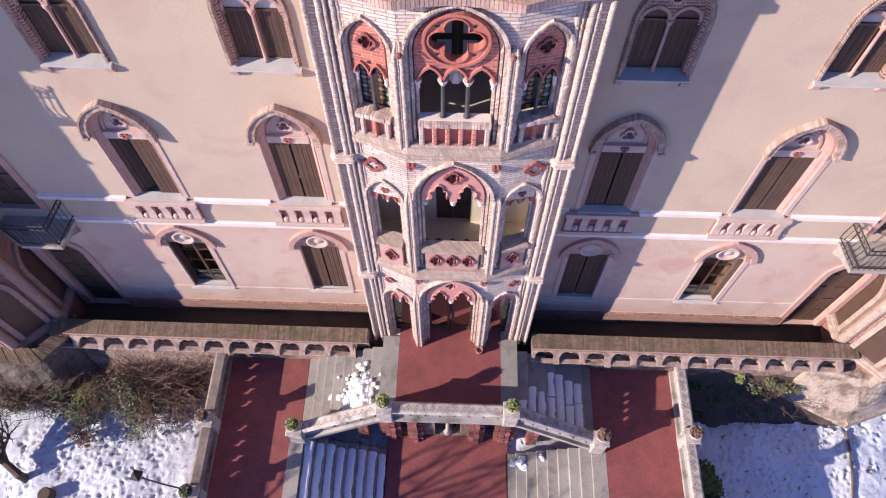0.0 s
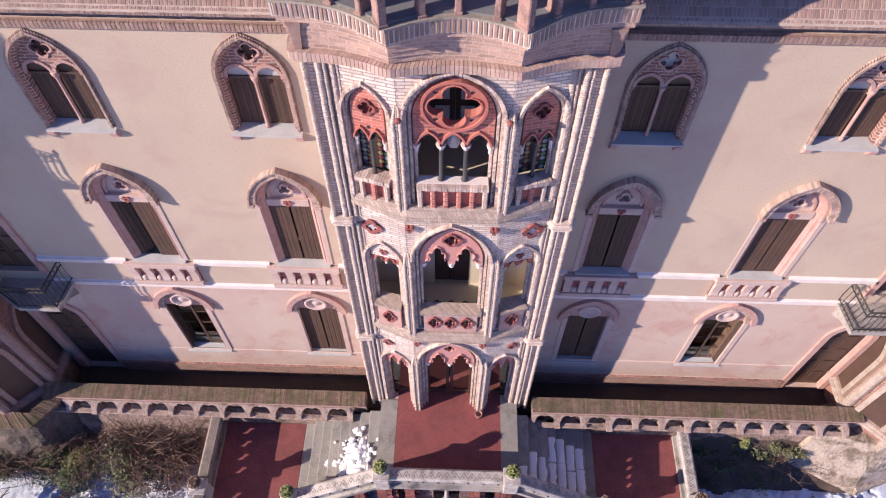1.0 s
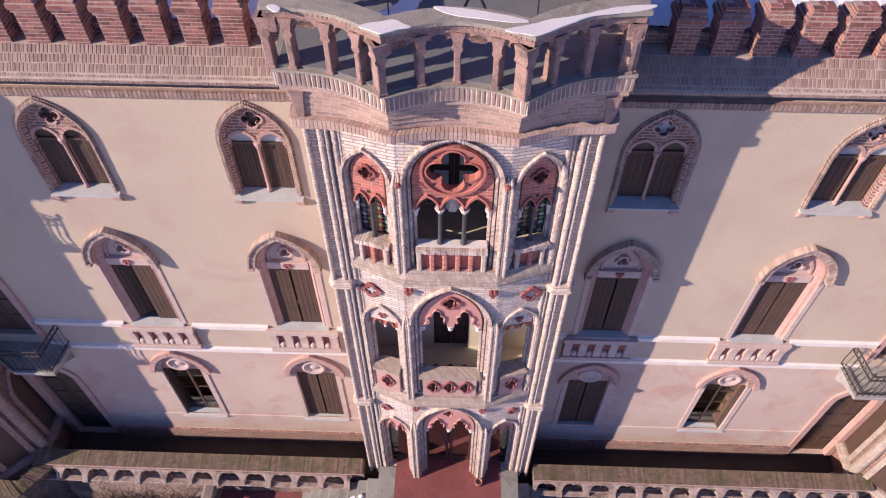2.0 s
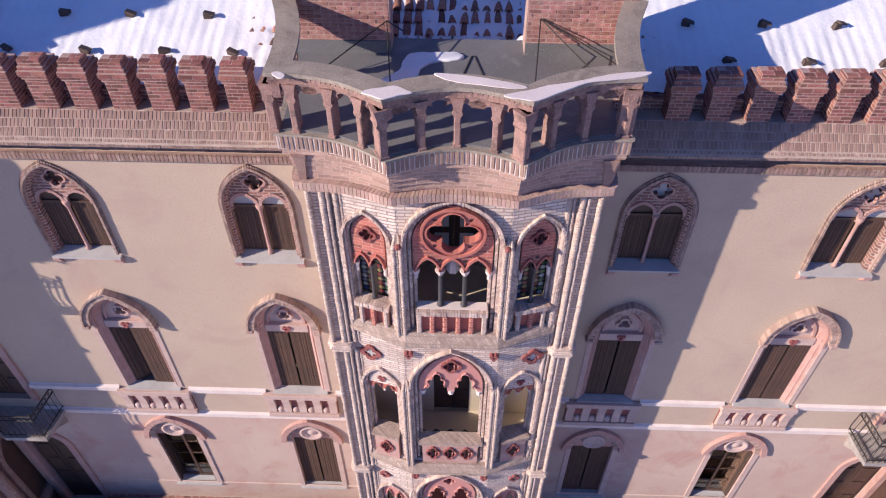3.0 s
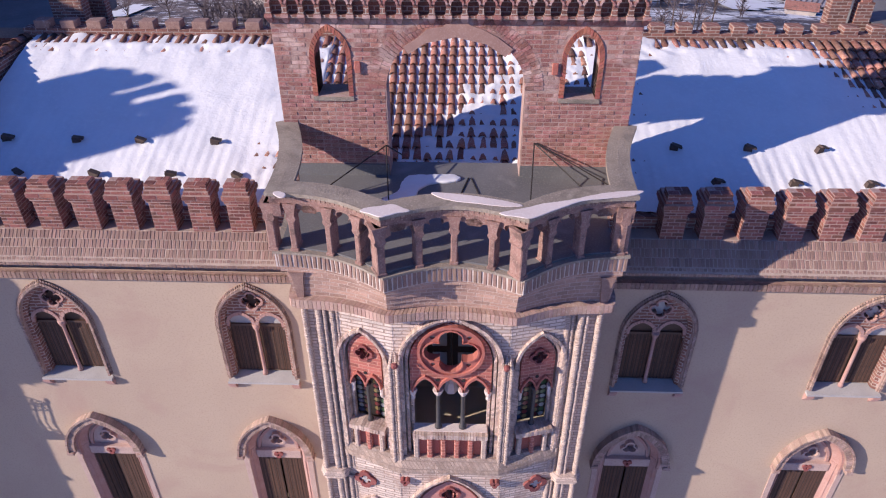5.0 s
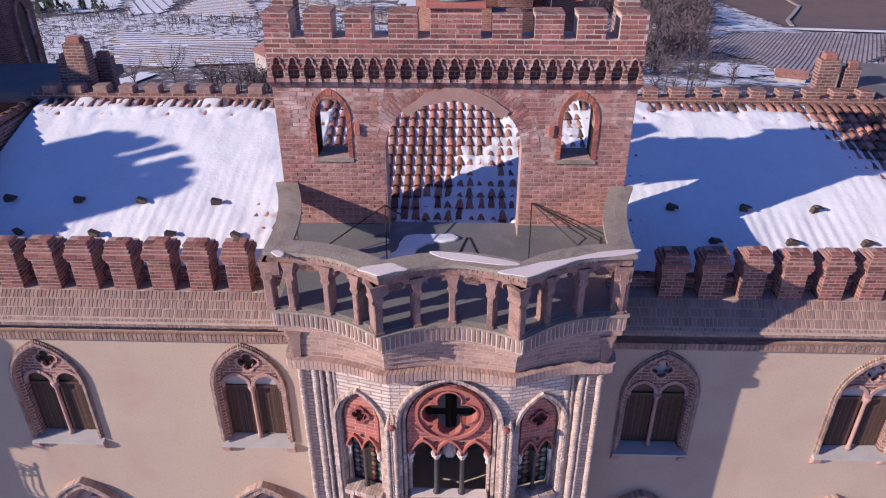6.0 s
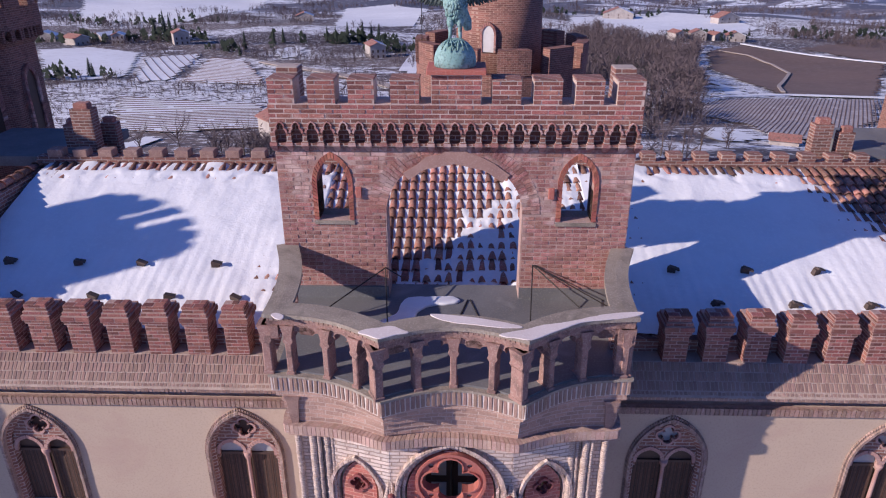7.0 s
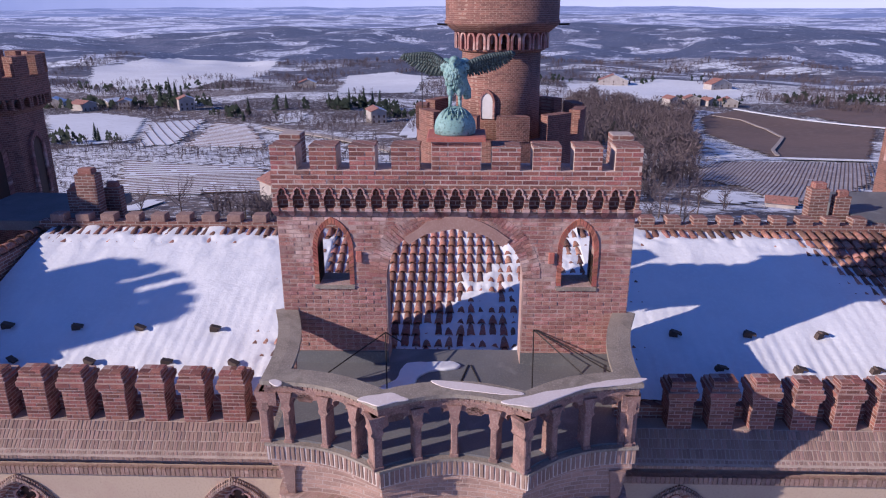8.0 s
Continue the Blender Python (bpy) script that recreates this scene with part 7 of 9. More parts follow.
for k in range(26):
    a = 2 * math.pi * k / 26
    i, o = arch(0.085, 18.50, 18.80, 18.96, 4), arch(0.155, 18.50, 18.80, 19.05, 4)
    g = Geo().band(i, o, -0.06, 0.2).move(Matrix.Translation((KX + 1.42 * math.sin(a), KY - 1.42 * math.cos(a), 0)) @ Matrix.Rotation(a, 4, "Z"))
    part("corbel_arch", g, BRICK_LOOSE, keep)
part("collar", Geo().lathe([(1.28, 18.40), (1.36, 18.44), (1.36, 18.50), (1.28, 18.52)], 40, KX, KY), TOWER_BRICK, keep)
part("head", Geo().lathe([(1.50, 18.98), (1.62, 19.08), (1.72, 19.16), (1.80, 19.24), (1.80, 19.30), (1.76, 19.34), (1.78, 21.5)], 40, KX, KY), TOWER_BRICK, keep, "wider tower head on corbels", True)
for k in range(10):
    a = 2 * math.pi * k / 10
    part("head_merlon", ring_wall(Geo(), KX, KY, 1.45, 1.78, 21.5, 22.1, 4, a, a + 0.38), TOWER_BRICK, keep)
win_at = Matrix.Translation((KX - 0.45, KY - 1.20, 0)) @ Matrix.Rotation(-0.36, 4, "Z")
part("blind_window", Geo().prism(arch(0.185, 16.44, 16.98, 17.23, 6), -0.03, 0.1).move(win_at), PALE_PANE, keep, "pale blind in a pointed window")
part("window_rim", Geo().voussoirs(arch(0.185, 16.44, 16.98, 17.23, 6), arch(0.25, 16.44, 16.98, 17.33, 6), -0.06, 0.1, 26, 0.15).move(win_at), BRICK_LOOSE, keep)
part("spout", Geo().tube([(KX - 1.7, KY - 0.6, 19.2), (KX - 2.0, KY - 0.7, 19.22)], 0.03, 5), IRON, keep)
part("spout", Geo().tube([(KX + 1.7, KY - 0.6, 19.2), (KX + 2.0, KY - 0.7, 19.22)], 0.03, 5), IRON, keep)
part("flag_pole", Geo().tube([(KX - 2.5, KY - 0.5, 16.6), (KX - 2.5, KY - 0.5, 18.0)], 0.014, 5), IRON, keep)


def corner_tower(cx, cy, r, top, base, label, over=0.28, deep=1.15):
    t = thing("corner_tower", label, "tower", group="corner towers")
    n = 8
    turn = math.pi / 8
    part("shaft", Geo().lathe([(r, base), (r * 0.985, top - deep - 0.45)], n, cx, cy, turn), TOWER_BRICK, t)
    part("collar", Geo().lathe([(r * 0.99, top - deep - 0.47), (r + 0.10, top - deep - 0.35), (r + 0.10, top - deep - 0.27), (r + 0.02, top - deep - 0.25)], n, cx, cy, turn), TOWER_BRICK, t)
    part("head", ring_wall(Geo(), cx, cy, r - 0.2, r + over, top - deep, top - 0.55, n, turn, turn + 2 * math.pi), TOWER_BRICK, t)
    part("head_floor", Geo().lathe([(r + 0.05, top - deep - 0.15), (r + over - 0.08, top - deep), (r + 0.1, top - 0.9)], n, cx, cy, turn), LEAD, t)
    for k in range(32):
        a = 2 * math.pi * k / 32
        rr2 = (r + 0.02) * math.cos(math.pi / 8) / math.cos((a + math.pi / 8) % (math.pi / 4) - math.pi / 8)
        low = top - deep
        g = Geo().band(arch(0.10, low - 0.30, low - 0.10, low + 0.03, 4), arch(0.17, low - 0.30, low - 0.10, low + 0.11, 4), 0.06 - over, 0.1)
        part("corbel_arch", g.move(Matrix.Translation((cx + rr2 * math.sin(a), cy - rr2 * math.cos(a), 0)) @ Matrix.Rotation(a, 4, "Z")), TOWER_BRICK, t)
    for k in range(16):
        a = 2 * math.pi * k / 16 + 0.03
        part("merlon", ring_wall(Geo(), cx, cy, r - 0.12, r + over, top - 0.55, top, 2, a, a + 0.23), TOWER_BRICK, t)
    for k in range(8):
        a = math.pi / 4 * k
        m = Matrix.Translation((cx, cy, 0)) @ Matrix.Rotation(a, 4, "Z") @ Matrix.Translation((0, -r * math.cos(math.pi / 8), 0))
        part("slit_window", Geo().prism(arch(0.24, top - 4.1, top - 2.7, top - 2.3, 6), -0.02, 0.05).move(m), WOOD_DARK, t, "dark pointed slit window")
        part("window_rim", Geo().voussoirs(arch(0.24, top - 4.1, top - 2.7, top - 2.3, 6), arch(0.36, top - 4.1, top - 2.7, top - 2.15, 6), -0.07, 0.05, 30, 0.15).move(m), BRICK_LOOSE, t)
    return t


corner_tower(-14.45, 10.4, 1.95, 18.45, -3.0, "red brick octagonal corner tower in shade")
corner_tower(14.45, 10.4, 1.95, 19.5, -3.0, "red brick octagonal corner tower with crenels")
corner_tower(-20.6, -2.62, 1.13, 20.42, -4.5, "tall brick tower beyond the castle corner")
# west tower mouldings take darker brown brick in place of shade
for s in (-1, 1):
    TX, TY = (14.4 if s > 0 else -14.68), -0.2
    t = corner_tower(TX, TY, 2.0, 14.4 if s < 0 else 13.9, -3.6, "octagonal corner tower with " + ("shade-darkened" if s < 0 else "pale") + " stone mouldings", *((0.55, 2.2) if s < 0 else ()))
    for k in range(8):
        a = math.pi / 4 * k + math.pi / 8
        part("corner_shaft", ribbed([(TX + 2.02 * math.cos(a) + 0.16 * math.cos(c), TY + 2.02 * math.sin(a) + 0.16 * math.sin(c)) for c in [2 * math.pi * j / 10 for j in range(10)]], -3.6, 11.9, 0.15), BROWN_BRICK if s < 0 else TOWER_PALE, t, "corner shaft of moulded brick")
    for z in (-1.2, 3.3, 8.4):
        part("stone_ring", Geo().lathe([(2.08, z), (2.24, z + 0.06), (2.24, z + 0.16), (2.08, z + 0.24)], 8, TX, TY, math.pi / 8), BROWN_BRICK if s < 0 else TOWER_PALE, t)
    for k in range(8):
        m = Matrix.Translation((TX, TY, 0)) @ Matrix.Rotation(math.pi / 4 * k, 4, "Z") @ Matrix.Translation((0, -2.0 * math.cos(math.pi / 8), 0))
        for z0, z1, z2 in ((-0.9, 1.3, 2.2), (4.4, 6.8, 7.7)):
            part("window_recess", Geo().prism(arch(0.36, z0, z1, z2, 6), -0.02, 0.04).move(m), WOOD_DARK, t)
            part("window_rim", Geo().band(arch(0.36, z0, z1, z2, 6), arch(0.52, z0, z1, z2 + 0.2, 6), -0.09, 0.04).move(m), BROWN_BRICK if s < 0 else TOWER_PALE, t)
# unseen west wing, added so that its shade falls on the back corner tower
wing = thing("west_wing", "unseen tall brick wing added to shade the back corner tower", "wing")
part("wall", Geo().box(-22.5, -19.0, 1.5, 12.5, -4.5, 19.6), TOWER_BRICK, wing)
for k in range(10):
    part("merlon", Geo().box(-19.4, -19.0, 1.5 + 1.1 * k, 2.15 + 1.1 * k, 19.6, 20.3), TOWER_BRICK, wing)
# chimneys by the corner towers
for x, y, z, w in ((-9.75, 7.2, 15.35, 0.24), (-9.35, 7.0, 15.8, 0.26), (-9.05, 7.6, 15.3, 0.2), (8.85, 6.9, 15.55, 0.22), (9.45, 6.9, 15.35, 0.18)):
    c = thing("chimney", "red brick chimney with a small cap", "chimney", group="chimneys")
    part("shaft", Geo().box(x - w, x + w, y - w * 0.7, y + w * 0.7, 12.2, z), RED_BRICK, c)
    part("cap", Geo().cbox(x - w * 0.7, x + w * 0.7, y - w * 0.5, y + w * 0.5, z, z + 0.14, 0.02), TILE_LOOSE, c)
thing("flat_roof", "dark grey flat roof beside the corner tower", "roof", Geo().box(-12.6, -9.3, 6.31, 9.0, 14.5, 14.75).box(9.7, 12.6, 6.31, 9.0, 14.5, 14.9), LEAD, kind="structure")

# ---- walkway, parapet and double stair in front of the bay ----
TERR, LAND, LOW = -1.0, -2.35, -3.75
# walkway darkness comes from the paving colour, set for deep shade
thing("floor_walkway", "paving of the walkway along the wall, coloured dark for its shade", "walkway", Geo().box(-12.6, 12.6, -1.35, 0.0, -2.2, -2.05), WALK_SHADE, kind="structure")


def parapet(s):
    a, b = sorted((s * 2.62, s * 12.95))
    p = thing("parapet_wall", "rubble parapet with a mossy sloped tile coping", "parapet", kind="structure")
    part("body", Geo().box(a, b, -1.52, -1.12, -3.9, -0.92), RUBBLE, p)
    part("batter", Geo().loft([[(x, -1.52, -1.75), (x, -1.75, -2.6), (x, -2.1, -3.9), (x, -1.3, -3.9)] for x in (a, b)]), RUBBLE, p, "uneven rubble foot of the wall")
    part("cornice", Geo().loft([[(x, -1.5, -1.03), (x, -1.60, -1.01), (x, -1.60, -0.95), (x, -1.5, -0.90)] for x in (a, b)]), PINK_STONE, p)
    g = Geo()
    x = a
    while x < b - 0.05:
        q = rng.uniform(-0.005, 0.005)
        g.loft([[(x + e, -1.60 + q, -0.945), (x + e, -1.60 + q, -0.90 + q * 0.5), (x + e, -1.15, -0.80 + q * 0.6), (x + e, -1.15, -0.86)] for e in (0.002, 0.0635)])
        x += 0.066
    part("coping_tiles", g, MOSS_TILE, p, "mossy sloping coping bricks")
    x = a + 0.41
    while x < b - 0.3:
        w, q = 0.408, rng.uniform(-0.04, 0.05)
        lean = Matrix(((1, 0, 0, x), (0, 1, 0.75, 0.75 * 1.035), (0, 0, 1, 0), (0, 0, 0, 1)))
        g = Geo().plate([(-w, -1.40), (w, -1.40), (w, -1.035), (-w, -1.035)], [arch(0.31 + q * 0.4, -1.375, -1.25, -1.08, 6)], -1.64, -1.50).move(lean)
        part("blind_arch", g, PINK_RUBBLE, p)
        # dark back puts the shade of the recess into colour
        part("niche_back", Geo().box(x - 0.33, x + 0.33, -1.535, -1.515, -1.52, -1.06), DARK_RUBBLE, p, "back of the blind arch, coloured dark for recess shade")
        part("corbel", Geo().loft([[(x + 0.41 + d * 0.6, -1.62, -1.08), (x + 0.41 + d, -1.95 + q, -1.36 + q), (x + 0.41 + d * 0.8, -1.88 + q, -1.56), (x + 0.41 + d * 0.7, -1.50, -1.90)] for d in (-0.085, 0.085)]), PINK_RUBBLE, p)
        x += 0.82
    return p


parapet(-1)
parapet(1)

terrace = thing("terrace", "red paved terrace in front of the entrance with grey stone edges", "terrace", kind="structure")
part("paving", Geo().box(-1.62, 1.62, -3.75, 1.6, -1.25, TERR), RED_FLOOR, terrace)
for s in (-1, 1):
    a, b = sorted((s * 1.62, s * 2.14))
    part("edge_stone", Geo().box(a, b, -3.75, -1.30, -1.25, TERR + 0.004), STEP, terrace)
part("front_wall", Geo().plate([(-2.3, LOW), (2.3, LOW), (2.3, -1.25), (-2.3, -1.25)], [arch(0.42, LOW + 0.01, -2.3, -1.75, 6, x) for x in (-1.35, 0, 1.35)], -3.72, -3.4), RUBBLE, terrace, "wall under the terrace with three arches")
part("dark_back", Geo().box(-2.3, 2.3, -2.6, -2.5, LOW, -1.25), SOIL, terrace)
for x, n in ((-2.75, 2), (-1.86, 4), (-1.05, 3), (0.95, 3), (1.86, 4), (2.8, 2)):
    g = Geo()
    for c in range(n):
        cx = x + (c - (n - 1) / 2) * 0.17
        top = -1.3 if abs(x) < 2 else -1.9
        z = LOW
        while z < top:
            h = rng.uniform(0.07, 0.13)
            w = 0.07 + rng.uniform(-0.012, 0.02)
            y = -3.98 + 0.10 * abs(c - (n - 1) / 2) + rng.uniform(-0.03, 0.03) + 0.10 * (z - LOW) / 2.5
            g.box(cx - w, cx + w, y, -3.6, z, z + h - 0.006)
            z += h
    part("brick_cluster", g, BRICK_PIER, terrace, "rough red brick clustered pier")

# upper flights run outwards down to the landings, lower flights back inwards
NU, NL = 8, 8
for s in (-1, 1):
    flight = thing("stair_upper", "grey stone stair flight with patches of snow", "stairs", group="stair flights", kind="structure")
    run = (4.66 - 2.14) / NU
    for k in range(NU):
        top = TERR - (k + 1) * (TERR - LAND) / (NU + 0.0) + 0.0
        a, b = sorted((s * (2.14 + run * k), s * (2.14 + run * (k + 1) + 0.03)))
        part("step", Geo().cbox(a, b, -3.78 - 0.03 * k, -1.62, top - 0.3, top, 0.012), STEP, flight)
    a, b = sorted((s * 4.70, s * 7.32))
    thing("landing", "red paved side landing of the stair", "landing", Geo().box(a, b, -9.0, -1.7, LAND - 1.6, LAND), RED_FLOOR, kind="structure")
    a, b = sorted((s * 4.56, s * 5.0))
    thing("landing_edge", "grey stone edging of the side landing", "edging", Geo().box(a, b, -9.0, -4.1, LAND - 0.25, LAND + 0.004), STEP, kind="structure")
    flight = thing("stair_lower", "lower grey stone stair flight" + (" covered with snow" if s < 0 else " mostly cleared"), "stairs", group="stair flights", kind="structure")
    run = (4.56 - 2.0) / NL
    for k in range(NL):
        top = LAND - (k + 1) * (LAND - LOW) / NL
        a, b = sorted((s * (4.56 - run * k), s * (4.56 - run * (k + 1) - 0.03)))
        part("step", Geo().cbox(a, b, -9.0, -4.25, top - 0.3, top, 0.012), STEP, flight)
        if s < 0:
            hi, lo = b - 0.055, a + 0.035
            far = -4.36 - 0.10 * rng.random()
            rim = [(lo + rng.uniform(-0.015, 0.02), far - 0.32 * i) for i in range(15)] + [(hi + rng.uniform(-0.025, 0.015), far - 0.32 * i) for i in reversed(range(15))]
            thing("snow_patch", "long ridge of snow on a stone step", "snow", lying_snow(rim, top, 0.075, k * 3.0, 0.02), SNOW, smooth=True)
thing("floor_lower", "red paved lower landing between the stairs", "landing", Geo().box(-2.02, 2.02, -9.0, -3.4, LOW - 0.2, LOW), RED_FLOOR, kind="structure")

# heaps of cleared snow on the upper flights
def step_top(x, y=0.0):
    k = int((abs(x) - 2.14) / ((4.66 - 2.14) / NU))
    return TERR - (k + 1) * (TERR - LAND) / NU if abs(x) > 2.14 else TERR


def clods(poly, n, size, seed, label, ground=step_top):
    """A pile of broken snow lumps on the steps."""
    r = random.Random(seed)
    g = Geo()
    xs, ys = [p[0] for p in poly], [p[1] for p in poly]
    for _ in range(n):
        u, v = r.gauss(0.5, 0.2), r.gauss(0.5, 0.2)
        x, y = min(xs) + (max(xs) - min(xs)) * u, min(ys) + (max(ys) - min(ys)) * v
        s = size * r.choice((0.45, 0.6, 0.8, 1.0, 1.5))
        up = max(0.0, 0.14 - 0.25 * math.hypot(u - 0.5, v - 0.5)) * r.random()
        rings = []
        for j in range(1, 5):
            a = math.pi * j / 5 - math.pi / 2
            rings.append([(x + s * math.cos(a) * math.cos(c) * r.uniform(0.6, 1.25), y + s * math.cos(a) * math.sin(c) * r.uniform(0.6, 1.25), ground(x) + up + s * 0.4 + s * 0.7 * math.sin(a)) for c in [1.047 * k for k in range(6)]])
        g.loft(rings)
    return thing("snow_pile", label, "snow", g, SNOW, kind="stuff")


thing("snow_pile", "trampled snow between the clods on the steps", "snow", drift([(-2.3, -3.6), (-2.35, -2.9), (-2.6, -2.55), (-3.0, -2.6), (-3.3, -3.0), (-3.35, -3.6)], step_top, 0.10, seed=25, fade=0.6, cell=0.04), SNOW, smooth=True)
clods([(-2.2, -3.6), (-3.55, -2.2)], 130, 0.085, 21, "pile of shovelled snow clods on the stone steps")
clods([(-3.5, -3.3), (-4.0, -2.9)], 5, 0.09, 23, "few snow clods on the stone steps")
SPANS = (((-3.70, -3.25),), ((-3.72, -2.75),), ((-3.74, -2.85),), ((-3.78, -2.98), (-2.90, -2.15)), ((-3.80, -2.95), (-2.90, -2.15)), ((-3.82, -3.12), (-3.05, -2.28)), ((-3.85, -3.0), (-2.95, -2.32)))
for k, spans in enumerate(SPANS):
    x = 2.14 + (4.66 - 2.14) / NU * k
    for y0, y1 in spans:
        n = max(4, int((y1 - y0) / 0.11))
        lo, hi = x + 0.03, x + 0.295
        rough = 0.045 if k < 4 else 0.02
        rim = [(lo + rng.uniform(-0.015, rough), y0 + (y1 - y0) * i / (n - 1)) for i in range(n)] + [((lo + hi) / 2, y1 + 0.03)]
        rim += [(hi + rng.uniform(-rough, 0.01), y0 + (y1 - y0) * i / (n - 1)) for i in reversed(range(n))] + [((lo + hi) / 2, y0 - 0.03)]
        thing("snow_patch", "long ragged lump of snow lying on one stone step", "snow", lying_snow(rim, step_top(x + 0.1), 0.05, 30.0 + k, 0.015), SNOW, smooth=True)
clods([(2.08, -4.85), (2.72, -4.3)], 26, 0.095, 40, "small heap of snow on the lower stair", lambda x: LOW + 0.2)
clods([(2.95, -4.66), (3.3, -4.36)], 6, 0.075, 41, "few snow lumps on the lower stair", lambda x: LOW + 0.55)


# stone balustrades and planters
def star(x, z, r):
    """A four-pointed star of (x, z)."""
    return [(x + q * math.cos(a), z + q * math.sin(a)) for k in range(8) for a, q in ((math.pi / 4 * k, r if k % 2 == 0 else r * 0.42),)]


def balustrade(a, b, name_label, h=0.95, rail=None, hole=0.215, body=None):
    a, b = Vector(a), Vector(b)
    d = b - a
    flat = math.hypot(d.x, d.y)
    ob = thing("balustrade", name_label, "balustrade", at=Matrix.Translation(a) @ Matrix.Rotation(math.atan2(d.y, d.x), 4, "Z"), group="stone balustrades")
    sl = d.z / flat
    part("base_rail", Geo().loft([[(x, -0.15, sl * x - 0.05), (x, 0.15, sl * x - 0.05), (x, 0.15, sl * x + 0.14), (x, -0.15, sl * x + 0.14)] for x in (0, flat)]), body or STONE, ob)
    n = max(1, round(flat / 0.46))
    shear = Matrix(((1, 0, 0, 0), (0, 1, 0, 0), (sl, 0, 1, 0), (0, 0, 0, 1)))
    for k in range(n):
        x0, x1 = flat * k / n, flat * (k + 1) / n
        xm = (x0 + x1) / 2
        pan = Geo().plate([(x0, 0.14), (x1, 0.14), (x1, h - 0.13), (x0, h - 0.13)], [star(xm, h * 0.5, hole)], -0.045, 0.045).move(shear)
        part("panel", pan, body or STONE, ob)
        rim_i, rim_o = star(xm, h * 0.5, hole), star(xm, h * 0.5, hole + 0.035)
        part("panel_rim", Geo().band(rim_i + rim_i[:1], rim_o + rim_o[:1], -0.06, 0.06).move(shear), body or STONE, ob)
    part("handrail", Geo().loft([[(x, -0.17, sl * x + h - 0.14), (x, 0.17, sl * x + h - 0.14), (x, 0.19, sl * x + h - 0.05), (x, 0.13, sl * x + h), (x, -0.13, sl * x + h), (x, -0.19, sl * x + h - 0.05)] for x in (0, flat)]), rail or PALE_RAIL, ob, "worn stone handrail")
    m2 = max(2, round(flat / 0.23))
    for k in range(m2):
        x0 = flat * k / m2 + 0.02
        z0 = sl * x0 + h
        g = Geo()
        # flat dark bars stand in for grimy, shaded carved grooves
        for bar in (((0.0, -0.085), (0.025, -0.085), (0.125, 0.075), (0.10, 0.075)), ((0.10, 0.075), (0.125, 0.075), (0.235, -0.085), (0.21, -0.085)), ((0.075, -0.07), (0.15, -0.07), (0.113, 0.0))):
            g.loft([[(x0 + u, v, sl * u + z0 + e) for u, v in bar] for e in (-0.012, 0.003)])
        part("carving", g, GRIME_SHADE, ob, "dark zigzag bar for the grime and shade of a groove")
    return ob


def leaves(g, c, r, n, size, rnd, flat=1.0):
    for _ in range(n):
        d = Vector((rnd.gauss(0, 1), rnd.gauss(0, 1), rnd.gauss(0, 1))).normalized() * (r * rnd.random() ** 0.4)
        p = Vector(c) + Vector((d.x, d.y, d.z * flat))
        u = Vector((rnd.gauss(0, 1), rnd.gauss(0, 1), rnd.gauss(0, 0.6))).normalized()
        v = u.orthogonal().normalized()
        s = size * rnd.uniform(0.6, 1.3)
        g.add([p - u * s, p + v * s * 0.45, p + u * s, p - v * s * 0.45], [(0, 1, 2, 3)])
    return g


def planter(x, y, z, green, label):
    ob = thing("planter", label, "planter", at=(x, y, z), group="planters on the balustrade")
    part("pedestal", Geo().cbox(-0.21, 0.21, -0.21, 0.21, -0.95, 0.02, 0.02).cbox(-0.25, 0.25, -0.25, 0.25, 0.02, 0.08, 0.02), PALE_RAIL, ob, "pale stone pedestal")
    pot = part("pot", Geo().lathe([(0.11, 0.08), (0.13, 0.12), (0.17, 0.26), (0.19, 0.38), (0.22, 0.40), (0.22, 0.45), (0.18, 0.45), (0.17, 0.40)], 14), PALE_RAIL, ob, "", True)
    rnd = random.Random(int(x * 100) + 7)
    part("soil", Geo().lathe([(0.15, 0.41), (0.17, 0.43)], 12), SOIL, pot, "dark soil")
    part("plant", leaves(Geo(), (0, 0, 0.50), 0.20, 240, 0.05, rnd, 0.75), green if green != SOIL else TWIG, pot)
    return ob


FRONT = -3.92
balustrade((-1.75, FRONT, TERR), (1.75, FRONT, TERR), "pale stone balustrade with a carved rail on the terrace edge")
for s in (-1, 1):
    if s > 0:
        balustrade((1.95, FRONT, TERR), (4.55, FRONT - 0.35, LAND + 0.05), "pale stone balustrade sloping down beside the stair")
    else:
        balustrade((-4.55, FRONT - 0.35, LAND + 0.05), (-1.95, FRONT, TERR), "pale stone balustrade sloping down beside the stair")
    planter(s * 1.86, FRONT, TERR + 0.98, LEAF_PALE, "pale stone planter with yellow-green leaves")
    planter(s * 4.68, FRONT - 0.38, LAND + 0.98, LEAF_PALE if s < 0 else SOIL, "pale stone planter with sparse plants")
    for a, b in (((s * 7.45, -1.75, LAND), (s * 7.45, -3.9, LAND)), ((s * 7.45, -4.25, LAND), (s * 7.45, -9.0, LAND))):
        # west balustrade: weathering plus some shade put into its stone colour
        balustrade(a, b, "grey stone balustrade along the side landing", 0.82, WEATHERED_SHADE if s < 0 else None, 0.16 if s < 0 else 0.08, WEATHERED_SHADE if s < 0 else None)
    planter(s * 7.5, -4.08, LAND + 0.85, SOIL, "stone pedestal with a small pot of dry twigs")
    planter(s * 7.5, -6.3, LAND + 0.85, LEAF, "stone pedestal with a small pot of green plants")

